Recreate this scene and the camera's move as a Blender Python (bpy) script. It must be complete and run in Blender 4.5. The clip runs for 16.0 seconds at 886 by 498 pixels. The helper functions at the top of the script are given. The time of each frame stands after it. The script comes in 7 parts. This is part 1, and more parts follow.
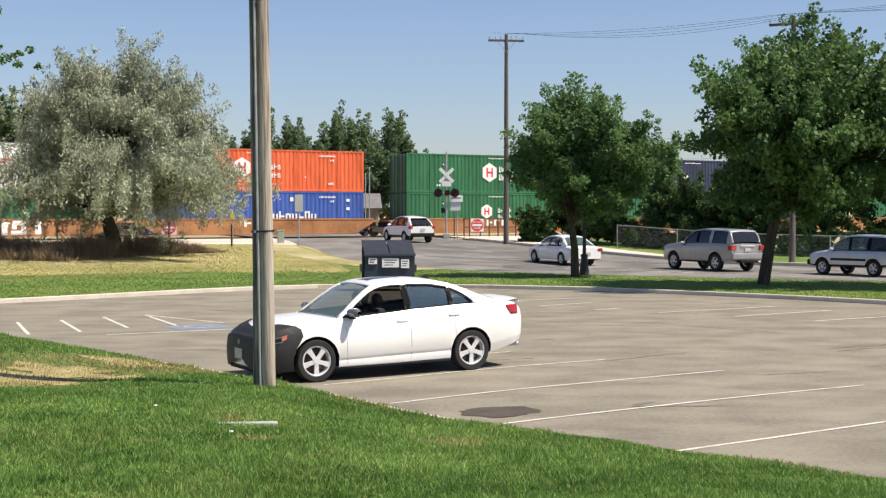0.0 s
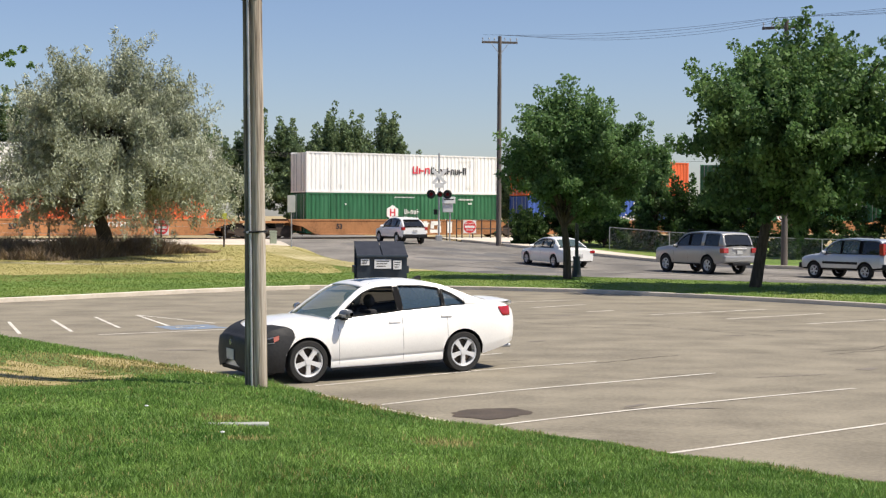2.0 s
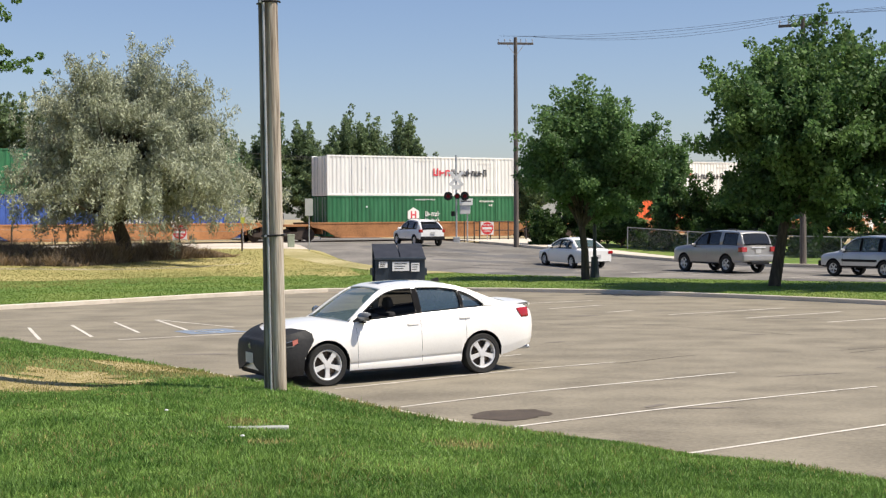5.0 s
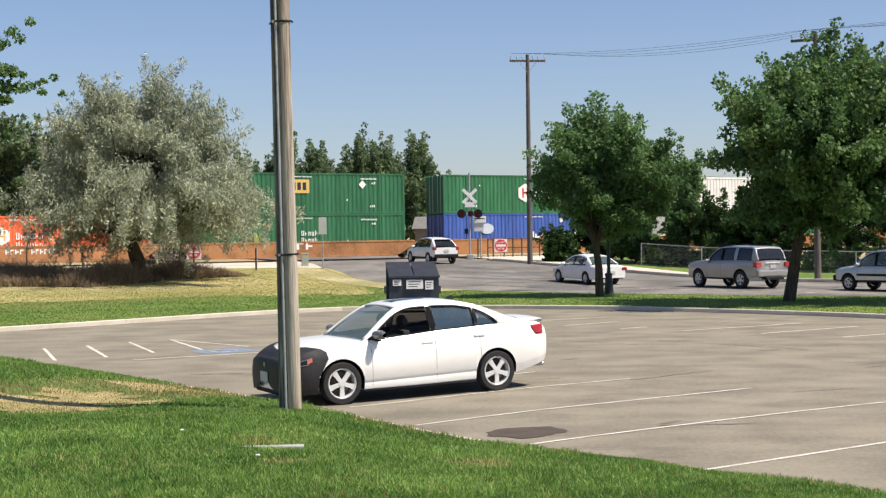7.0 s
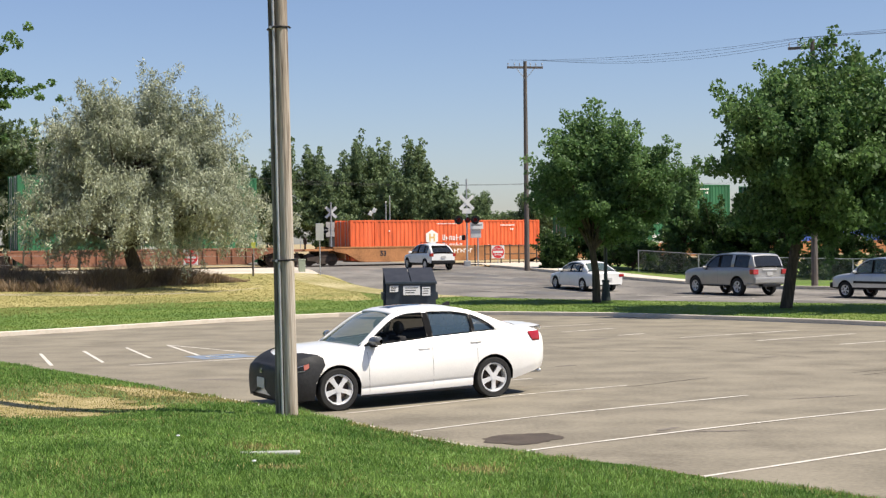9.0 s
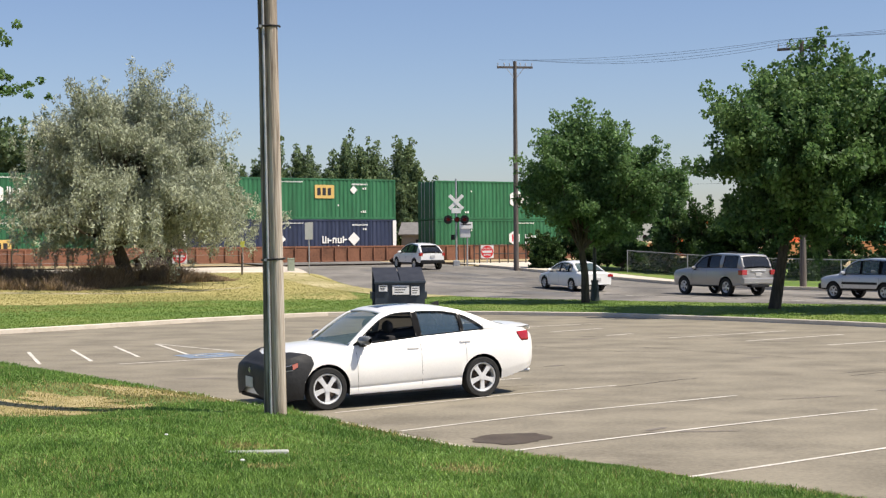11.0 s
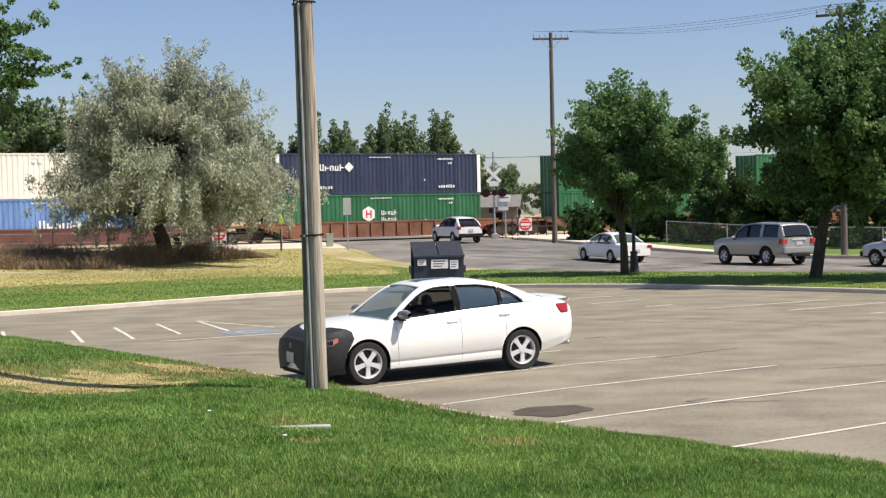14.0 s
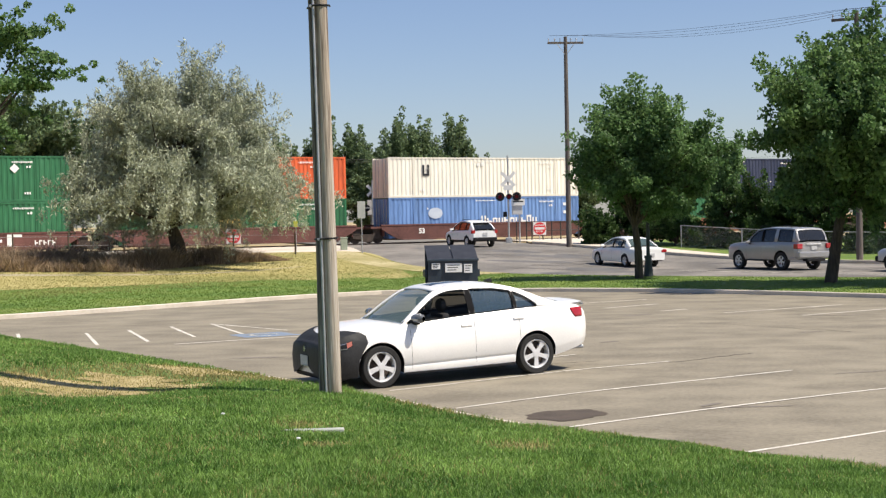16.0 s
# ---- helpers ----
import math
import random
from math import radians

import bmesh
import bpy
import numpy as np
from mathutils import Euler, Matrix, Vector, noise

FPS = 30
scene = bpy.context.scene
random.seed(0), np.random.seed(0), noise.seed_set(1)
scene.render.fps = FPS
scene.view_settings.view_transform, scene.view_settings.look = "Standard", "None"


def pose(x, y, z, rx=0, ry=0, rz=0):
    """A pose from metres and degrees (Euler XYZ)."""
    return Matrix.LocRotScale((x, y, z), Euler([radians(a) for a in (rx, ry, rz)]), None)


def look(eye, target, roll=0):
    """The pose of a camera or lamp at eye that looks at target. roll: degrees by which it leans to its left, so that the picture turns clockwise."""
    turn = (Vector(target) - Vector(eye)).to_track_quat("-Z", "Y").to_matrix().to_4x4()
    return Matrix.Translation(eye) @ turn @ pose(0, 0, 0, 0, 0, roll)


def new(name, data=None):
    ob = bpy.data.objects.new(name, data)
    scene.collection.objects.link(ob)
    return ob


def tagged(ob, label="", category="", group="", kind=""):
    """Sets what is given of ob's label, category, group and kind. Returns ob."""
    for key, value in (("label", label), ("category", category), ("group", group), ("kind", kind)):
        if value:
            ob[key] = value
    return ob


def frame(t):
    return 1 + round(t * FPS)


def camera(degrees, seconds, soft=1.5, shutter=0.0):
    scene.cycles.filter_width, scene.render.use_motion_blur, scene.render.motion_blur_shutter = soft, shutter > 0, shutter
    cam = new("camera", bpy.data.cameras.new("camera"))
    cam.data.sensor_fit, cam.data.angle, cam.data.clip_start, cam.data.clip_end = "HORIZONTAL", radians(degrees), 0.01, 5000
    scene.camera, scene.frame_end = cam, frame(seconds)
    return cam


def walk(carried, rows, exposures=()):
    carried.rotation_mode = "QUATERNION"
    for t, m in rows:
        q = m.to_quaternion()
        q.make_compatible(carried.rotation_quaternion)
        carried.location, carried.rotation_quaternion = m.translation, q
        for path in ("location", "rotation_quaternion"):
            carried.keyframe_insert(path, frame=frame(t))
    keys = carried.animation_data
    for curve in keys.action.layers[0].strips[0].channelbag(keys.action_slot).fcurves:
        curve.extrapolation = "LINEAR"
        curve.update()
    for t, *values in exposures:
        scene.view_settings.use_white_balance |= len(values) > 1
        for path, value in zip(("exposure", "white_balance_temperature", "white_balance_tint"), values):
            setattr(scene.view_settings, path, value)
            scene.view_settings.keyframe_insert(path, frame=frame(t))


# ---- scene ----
cam = camera(34.8, 16.0, soft=1.3)
PATH = [
    (0.0, pose(0, 0, 2.51, 88.602, 0.000, 0.000)),
    (0.5, pose(0, 0, 2.51, 88.672, -0.029, -0.187)),
    (1.0, pose(0, 0, 2.51, 88.818, -0.198, -0.303)),
    (1.5, pose(0, 0, 2.51, 88.792, -0.344, -0.464)),
    (2.0, pose(0, 0, 2.51, 88.661, -0.276, -0.300)),
    (2.5, pose(0, 0, 2.51, 88.546, -0.185, -0.198)),
    (3.0, pose(0, 0, 2.51, 88.530, -0.015, -0.142)),
    (3.5, pose(0, 0, 2.51, 88.555, -0.070, -0.074)),
    (4.0, pose(0, 0, 2.51, 88.672, 0.011, 0.044)),
    (6.5, pose(0, 0, 2.51, 88.808, 0.728, 0.889)),
    (7.0, pose(0, 0, 2.51, 89.460, 0.790, 0.955)),
    (7.5, pose(0, 0, 2.51, 89.792, 0.759, 1.093)),
    (8.0, pose(0, 0, 2.51, 89.857, 0.810, 1.245)),
    (8.5, pose(0, 0, 2.51, 89.767, 0.755, 1.018)),
    (9.0, pose(0, 0, 2.51, 89.711, 0.628, 0.838)),
    (11.5, pose(0, 0, 2.51, 89.680, 0.434, 0.377)),
    (12.0, pose(0, 0, 2.51, 89.507, 0.486, 0.719)),
    (12.5, pose(0, 0, 2.51, 89.012, 0.749, 0.923)),
    (13.0, pose(0, 0, 2.51, 88.642, 1.075, 1.368)),
    (13.5, pose(0, 0, 2.51, 88.522, 1.284, 1.840)),
    (14.0, pose(0, 0, 2.51, 88.646, 1.290, 1.945)),
    (14.5, pose(0, 0, 2.51, 88.853, 1.251, 1.903)),
    (15.0, pose(0, 0, 2.51, 88.830, 1.176, 2.048)),
    (15.5, pose(0, 0, 2.51, 88.887, 1.233, 2.297)),
    (16.0, pose(0, 0, 2.51, 88.810, 1.141, 2.520)),
]
walk(cam, PATH, exposures=[(0.0, 0.52), (1.5, 0.47), (3.0, 0.41), (4.0, 0.43), (7.0, 0.5), (9.0, 0.53), (12.5, 0.46), (16.0, 0.49)])

# ---- world, sun ----
SUN_AZ, SUN_EL = radians(-17), radians(57)
SUN_DIR = Vector((math.cos(SUN_AZ) * math.cos(SUN_EL), math.sin(SUN_AZ) * math.cos(SUN_EL), math.sin(SUN_EL)))
world = bpy.data.worlds.new("sky")
scene.world = world
world.use_nodes = True
wn = world.node_tree.nodes
sky = wn.new("ShaderNodeTexSky")
sky.sky_type = "NISHITA"
sky.sun_disc = False
sky.sun_elevation = SUN_EL
sky.sun_rotation = radians(90) - SUN_AZ
sky.air_density, sky.dust_density, sky.ozone_density = 1.0, 0.6, 1.8
wn["Background"].inputs["Strength"].default_value = 0.08
tint = wn.new("ShaderNodeMix")
tint.data_type, tint.blend_type = "RGBA", "MULTIPLY"
tint.inputs[0].default_value = 1.0
for socket in tint.inputs:
    if socket.type == "RGBA" and socket.name == "A":
        world.node_tree.links.new(sky.outputs["Color"], socket)
    if socket.type == "RGBA" and socket.name == "B":
        socket.default_value = (0.93, 0.93, 1.07, 1)
for socket in tint.outputs:
    if socket.type == "RGBA":
        world.node_tree.links.new(socket, wn["Background"].inputs["Color"])
sun_data = bpy.data.lights.new("sun", "SUN")
sun_data.energy, sun_data.angle, sun_data.color = 5.0, radians(0.55), (1.0, 0.91, 0.78)
sun = new("sun", sun_data)
sun.matrix_world = look(SUN_DIR * 60, (0, 0, 0))

# ---- materials ----
MATS = {}


def mat(name, colours, scale=4.0, rough=0.8, metal=0.0, bump=0.0, bump_scale=None, fine=None, spec=0.4, emit=None,
        by_object=0.0, by_island=0.0, coat=0.0, rough_var=0.0, stretch=(1, 1, 1), trans=0.0, alpha=1.0, detail=6.0):
    """A procedural surface: a ramp of colours over noise at two scales, with optional relief."""
    if name in MATS:
        return MATS[name]
    m = bpy.data.materials.new(name)
    m.use_nodes = True
    t, n, l = m.node_tree, m.node_tree.nodes, m.node_tree.links
    b = n["Principled BSDF"]
    b.inputs["Roughness"].default_value, b.inputs["Metallic"].default_value = rough, metal
    b.inputs["Specular IOR Level"].default_value = spec
    b.inputs["Coat Weight"].default_value = coat
    b.inputs["Coat Roughness"].default_value = 0.06
    b.inputs["Transmission Weight"].default_value = trans
    b.inputs["Alpha"].default_value = alpha
    tc = n.new("ShaderNodeTexCoord")
    mp = n.new("ShaderNodeMapping")
    mp.inputs["Scale"].default_value = stretch
    l.new(tc.outputs["Object"], mp.inputs["Vector"])
    big = n.new("ShaderNodeTexNoise")
    big.inputs["Scale"].default_value, big.inputs["Detail"].default_value = scale, detail
    l.new(mp.outputs["Vector"], big.inputs["Vector"])
    small = n.new("ShaderNodeTexNoise")
    small.inputs["Scale"].default_value, small.inputs["Detail"].default_value = fine or scale * 9, 4.0
    l.new(mp.outputs["Vector"], small.inputs["Vector"])
    mix = n.new("ShaderNodeMath")
    mix.operation = "MULTIPLY_ADD"
    l.new(small.outputs["Fac"], mix.inputs[0])
    mix.inputs[1].default_value = 0.4
    half = n.new("ShaderNodeMath")
    half.operation = "MULTIPLY"
    l.new(big.outputs["Fac"], half.inputs[0])
    half.inputs[1].default_value = 0.6
    l.new(half.outputs[0], mix.inputs[2])
    ramp = n.new("ShaderNodeValToRGB")
    k = len(colours)
    while len(ramp.color_ramp.elements) < k:
        ramp.color_ramp.elements.new(0.5)
    for i, c in enumerate(colours):
        e = ramp.color_ramp.elements[i]
        e.position = 0.5 if k == 1 else 0.36 + 0.28 * i / (k - 1)
        e.color = (*c, 1)
    l.new(mix.outputs[0], ramp.inputs["Fac"])
    out = ramp.outputs["Color"]
    for amount, node, socket in ((by_object, "ShaderNodeObjectInfo", "Random"), (by_island, "ShaderNodeNewGeometry", "Random Per Island")):
        if amount:
            info = n.new(node)
            mr = n.new("ShaderNodeMapRange")
            mr.inputs["To Min"].default_value, mr.inputs["To Max"].default_value = 1 - amount, 1 + amount
            l.new(info.outputs[socket], mr.inputs["Value"])
            hsv = n.new("ShaderNodeHueSaturation")
            l.new(mr.outputs[0], hsv.inputs["Value"])
            l.new(out, hsv.inputs["Color"])
            out = hsv.outputs["Color"]
    l.new(out, b.inputs["Base Color"])
    if rough_var:
        mr = n.new("ShaderNodeMapRange")
        mr.inputs["To Min"].default_value, mr.inputs["To Max"].default_value = rough - rough_var, rough + rough_var
        l.new(mix.outputs[0], mr.inputs["Value"])
        l.new(mr.outputs[0], b.inputs["Roughness"])
    if bump:
        bt = n.new("ShaderNodeTexNoise")
        bt.inputs["Scale"].default_value, bt.inputs["Detail"].default_value = bump_scale or scale * 6, 5.0
        l.new(mp.outputs["Vector"], bt.inputs["Vector"])
        bn = n.new("ShaderNodeBump")
        bn.inputs["Strength"].default_value, bn.inputs["Distance"].default_value = bump, 0.02
        l.new(bt.outputs["Fac"], bn.inputs["Height"])
        l.new(bn.outputs["Normal"], b.inputs["Normal"])
    if emit:
        b.inputs["Emission Color"].default_value = (*emit[:3], 1)
        b.inputs["Emission Strength"].default_value = emit[3]
    MATS[name] = m
    return m


def leaf_mat(name, dark, light, scale=0.5, through_light=0.35, vary=0.35):
    """Leaves: colour varied per leaf and per clump, and some light let through."""
    m = mat(name, (dark, light), scale=scale, rough=0.55, by_island=vary, spec=0.3)
    t, n, l = m.node_tree, m.node_tree.nodes, m.node_tree.links
    b = n["Principled BSDF"]
    tr = n.new("ShaderNodeBsdfTranslucent")
    l.new(b.inputs["Base Color"].links[0].from_socket, tr.inputs["Color"])
    ms = n.new("ShaderNodeMixShader")
    ms.inputs[0].default_value = through_light
    l.new(b.outputs[0], ms.inputs[1])
    l.new(tr.outputs[0], ms.inputs[2])
    l.new(ms.outputs[0], n["Material Output"].inputs["Surface"])
    return m


ASPHALT = mat("lot_asphalt", ((0.148, 0.13, 0.098), (0.212, 0.188, 0.142), (0.272, 0.241, 0.182)), scale=0.9, fine=22, rough=0.9, bump=0.25, bump_scale=90, stretch=(0.8, 1.1, 1), detail=10.0)
ROADM = mat("road_asphalt", ((0.095, 0.088, 0.079), (0.175, 0.162, 0.143), (0.255, 0.233, 0.206)), scale=0.35, fine=12, rough=0.85, bump=0.2, bump_scale=60, stretch=(1, 0.6, 1))
CONCRETE = mat("concrete", ((0.47, 0.42, 0.34), (0.56, 0.5, 0.42), (0.62, 0.56, 0.48)), scale=1.2, rough=0.9, bump=0.2)
EARTH = mat("dry_earth", ((0.26, 0.2, 0.11), (0.36, 0.28, 0.15), (0.44, 0.36, 0.2)), scale=0.25, fine=8, rough=0.95, bump=0.4)
PALE_DIRT = mat("pale_gravel", ((0.44, 0.38, 0.31), (0.54, 0.48, 0.4), (0.6, 0.54, 0.46)), scale=0.6, fine=25, rough=0.95, bump=0.4)
GRASS_SOIL = mat("lawn_soil", ((0.07, 0.12, 0.025), (0.1, 0.16, 0.034), (0.18, 0.2, 0.06)), scale=0.7, fine=30, rough=0.95, bump=0.6, bump_scale=60)
TRODDEN = mat("trodden_soil", ((0.18, 0.155, 0.06), (0.31, 0.25, 0.11), (0.42, 0.345, 0.18)), scale=1.5, fine=14, rough=0.95, bump=0.5, bump_scale=30)
FIELD = mat("field_grass", ((0.2, 0.2, 0.06), (0.33, 0.29, 0.105), (0.45, 0.38, 0.17)), scale=0.12, fine=5, rough=0.95, bump=0.5, bump_scale=25)
DUST_PATH = mat("dusty_path", ((0.2, 0.19, 0.09), (0.33, 0.29, 0.2), (0.43, 0.38, 0.3)), scale=0.4, fine=10, rough=0.95, bump=0.4)
FIELD_GREEN = mat("verge_grass", ((0.085, 0.15, 0.024), (0.12, 0.188, 0.033), (0.19, 0.22, 0.055)), scale=0.3, fine=9, rough=0.95, bump=0.5, bump_scale=25)
WHITE_LINE = mat("worn_line_paint", ((0.38, 0.345, 0.295), (0.6, 0.565, 0.5), (0.68, 0.65, 0.58)), scale=3, fine=40, rough=0.8)
BLUE_LINE = mat("blue_line_paint", ((0.2, 0.2, 0.19), (0.18, 0.22, 0.28), (0.16, 0.26, 0.4)), scale=4, rough=0.8)
WOOD = mat("weathered_wood", ((0.03, 0.024, 0.02), (0.13, 0.11, 0.088), (0.36, 0.32, 0.27)), scale=2.5, fine=8, rough=0.85, bump=0.9, bump_scale=12, stretch=(6, 6, 0.35))
# paler copy of the pole's wood: sunlight on its right half put into the colour
LIT_WOOD = mat("lit_side_wood", ((0.1, 0.075, 0.055), (0.34, 0.285, 0.225), (0.5, 0.45, 0.385)), scale=1.1, fine=9, rough=0.85, stretch=(5, 5, 0.22), bump=0.6, bump_scale=14)
POLE_WOOD = mat("creosoted_wood", ((0.06, 0.05, 0.045), (0.11, 0.095, 0.085), (0.16, 0.14, 0.125)), scale=2.5, fine=14, rough=0.85, bump=0.4, bump_scale=12, stretch=(6, 6, 0.35))
SLAB = mat("mossy_stone", ((0.24, 0.26, 0.22), (0.33, 0.35, 0.31), (0.4, 0.41, 0.37)), scale=5, rough=0.9, bump=0.3)
BARK = mat("bark", ((0.035, 0.027, 0.02), (0.07, 0.055, 0.04), (0.11, 0.085, 0.06)), scale=5, rough=0.95, bump=0.8, stretch=(3, 3, 0.6))
DARK = mat("black_plastic", ((0.012, 0.012, 0.013), (0.02, 0.02, 0.021)), scale=8, rough=0.5, spec=0.2)
MATT_BLACK = mat("matt_black", ((0.006, 0.006, 0.007), (0.011, 0.011, 0.012)), scale=8, rough=0.7, spec=0.05)
RUBBER = mat("tyre_rubber", ((0.014, 0.014, 0.014), (0.028, 0.027, 0.026)), scale=20, rough=0.8, bump=0.2)
ALLOY = mat("alloy", ((0.66, 0.66, 0.66), (0.76, 0.76, 0.76)), scale=9, rough=0.35, metal=0.25)
GALV = mat("galvanised_steel", ((0.3, 0.31, 0.32), (0.42, 0.43, 0.44), (0.5, 0.5, 0.5)), scale=6, rough=0.5, metal=0.6)
SEAT = mat("seat_cloth", ((0.02, 0.02, 0.022), (0.035, 0.034, 0.034)), scale=15, rough=0.9)
GLASS = mat("tinted_glass", ((0.085, 0.125, 0.12), (0.095, 0.135, 0.13)), rough=0.03, spec=0.6, alpha=0.72)
# the blue in this glass colour stands in for the sky it reflects
GLASS_SKY = mat("sky_blue_glass", ((0.035, 0.06, 0.085), (0.04, 0.07, 0.095)), rough=0.03, spec=0.6, alpha=0.85)
GLASS_DARK = mat("privacy_glass", ((0.012, 0.014, 0.016), (0.015, 0.017, 0.02)), rough=0.03, spec=0.6, alpha=0.93)
RED_LENS = mat("red_lens", ((0.3, 0.01, 0.012), (0.42, 0.015, 0.02)), rough=0.15, coat=0.6)
CLEAR_LENS = mat("clear_lens", ((0.5, 0.5, 0.52), (0.75, 0.75, 0.76)), scale=20, rough=0.12, coat=0.7)
SIGN_WHITE = mat("sign_white", ((0.72, 0.72, 0.7), (0.8, 0.8, 0.78)), scale=3, rough=0.5)
SIGN_RED = mat("sign_red", ((0.6, 0.03, 0.04), (0.68, 0.05, 0.05)), scale=3, rough=0.5)


def paint(name, c, metal=0.0, rough=0.28):
    lo, hi = tuple(0.93 * v for v in c), tuple(min(1, 1.03 * v) for v in c)
    return mat(name, (lo, hi), scale=1.5, fine=40, rough=rough, metal=metal, coat=0.6, spec=0.5)


# ---- mesh helpers ----
def obj(name, bm, material, parent=None, label="", smooth=False, m=None):
    me = bpy.data.meshes.new(name)
    if smooth:
        for fc in bm.faces:
            fc.smooth = True
    bm.to_mesh(me)
    bm.free()
    for one in material if isinstance(material, (list, tuple)) else [material]:
        me.materials.append(one)
    ob = new(name, me)
    if smooth:
        me.set_sharp_from_angle(angle=radians(38))
    if parent is not None:
        ob.parent = parent
    if m is not None:
        ob.matrix_basis = m
    return tagged(ob, label)


def part(name, bm, material, parent, label="", smooth=False, m=None):
    """Links a bmesh as one mesh object under a thing or under a part."""
    return obj(name, bm, material, parent, label, smooth, m)


def thing(name, label, category, m=None, group="", kind=""):
    ob = new(name)
    if m is not None:
        ob.matrix_basis = m
    return tagged(ob, label, category, group, kind)


def box(bm, lo, hi, bevel=0.0, m=None):
    """A box between two corners, with softened edges where asked."""
    c = [(a + b) / 2 for a, b in zip(lo, hi)]
    s = [abs(b - a) for a, b in zip(lo, hi)]
    r = bmesh.ops.create_cube(bm, size=1, matrix=(m or Matrix()) @ Matrix.Translation(c) @ Matrix.Diagonal((*s, 1)))
    if bevel:
        es = list({e for v in r["verts"] for e in v.link_edges})
        bmesh.ops.bevel(bm, geom=es, offset=min(bevel, min(s) * 0.45), segments=2, affect="EDGES", profile=0.6)
    return bm


def bx(lo, hi, bevel=0.0, m=None):
    return box(bmesh.new(), lo, hi, bevel, m)


def cyl(bm, a, b, r0, r1=None, seg=12, caps=True):
    """A tapered cylinder from a to b."""
    a, b = Vector(a), Vector(b)
    d = b - a
    q = d.to_track_quat("Z", "Y").to_matrix().to_4x4()
    bmesh.ops.create_cone(bm, cap_ends=caps, segments=seg, radius1=r0, radius2=r0 if r1 is None else r1, depth=d.length,
                          matrix=Matrix.Translation((a + b) / 2) @ q)
    return bm


def cy(a, b, r0, r1=None, seg=12):
    return cyl(bmesh.new(), a, b, r0, r1, seg)


def sheet_of(rows, flip=False):
    """A surface through a grid of points."""
    bm = bmesh.new()
    vs = [[bm.verts.new(p) for p in r] for r in rows]
    for r0, r1 in zip(vs, vs[1:]):
        for a, b, c, d in zip(r0, r0[1:], r1[1:], r1):
            if len({a.co.to_tuple(5), b.co.to_tuple(5), c.co.to_tuple(5), d.co.to_tuple(5)}) > 2:
                bm.faces.new((a, d, c, b) if flip else (a, b, c, d))
    return bm


def poly_prism(pts, y0, y1, bm=None):
    """A plate: the outline pts in x and z, from y0 to y1."""
    bm = bm or bmesh.new()
    a = [bm.verts.new((x, y0, z)) for x, z in pts]
    b = [bm.verts.new((x, y1, z)) for x, z in pts]
    bm.faces.new(a)
    bm.faces.new(b[::-1])
    for i in range(len(pts)):
        j = (i + 1) % len(pts)
        bm.faces.new((a[j], a[i], b[i], b[j]))
    bmesh.ops.recalc_face_normals(bm, faces=bm.faces)
    return bm


def words(text, size, depth=0.004, bold=0.0):
    """Letters in the built-in font, standing in the x-z plane, facing -y, centred."""
    cu = bpy.data.curves.new("letters", "FONT")
    cu.body, cu.size, cu.extrude, cu.offset = text, size, depth, bold
    cu.align_x, cu.align_y, cu.resolution_u = "CENTER", "CENTER", 2
    ob = bpy.data.objects.new("letters", cu)
    scene.collection.objects.link(ob)
    me = bpy.data.meshes.new_from_object(ob.evaluated_get(bpy.context.evaluated_depsgraph_get()))
    bm = bmesh.new()
    bm.from_mesh(me)
    bpy.data.objects.remove(ob)
    bpy.data.curves.remove(cu)
    bpy.data.meshes.remove(me)
    bm.transform(Matrix.Rotation(radians(90), 4, "X"))
    return bm


def smooth01(a, b, x):
    t = min(1, max(0, (x - a) / (b - a)))
    return t * t * (3 - 2 * t)


# ---- plan: the railway line, the kerb line, the ground's height ----
TRACK_Y, TRACK_YAW = 105.26, 0.5359
TX, TY = math.cos(TRACK_YAW), math.sin(TRACK_YAW)
RAIL_Z = 0.92
KX, KY = -0.640, 0.768          # along the near kerb
KP = (-1.2, 18.75)                 # a point of the near kerb


def before_track(x, y):
    return (TRACK_Y - y) * TX + x * TY


def ground_z(x, y):
    d = before_track(x, y)
    rise = 0.86 * smooth01(38, 8, d)
    swell = 0.06 * smooth01(-2.2, 1.5, x) * smooth01(14, 19, y) * (1 - smooth01(25, 38, y)) * (1 - smooth01(4, 12, x))
    return rise + swell


def bow(s):
    """How far the near kerb bends towards the lawn, s metres along it."""
    return 0.6 * math.exp(-((s + 2.6) / 3.2) ** 2)


def lawn_q(x, y):
    s = (x - KP[0]) * KX + (y - KP[1]) * KY
    return -(x - KP[0]) * KY + (y - KP[1]) * KX - bow(s)


def lawn_z(x, y):
    q = max(0.0, lawn_q(x, y))
    dip = 0.32 * math.exp(-((x + 6.0) ** 2 / 5 + (y - 18.5) ** 2 / 5))
    return 0.12 - min(dip, 0.5 * q) + 0.36 * (1 - math.exp(-q / 2.0)) + 0.03 * q + 0.015 * math.sin(x * 1.3) * math.sin(y * 0.9 + 1)


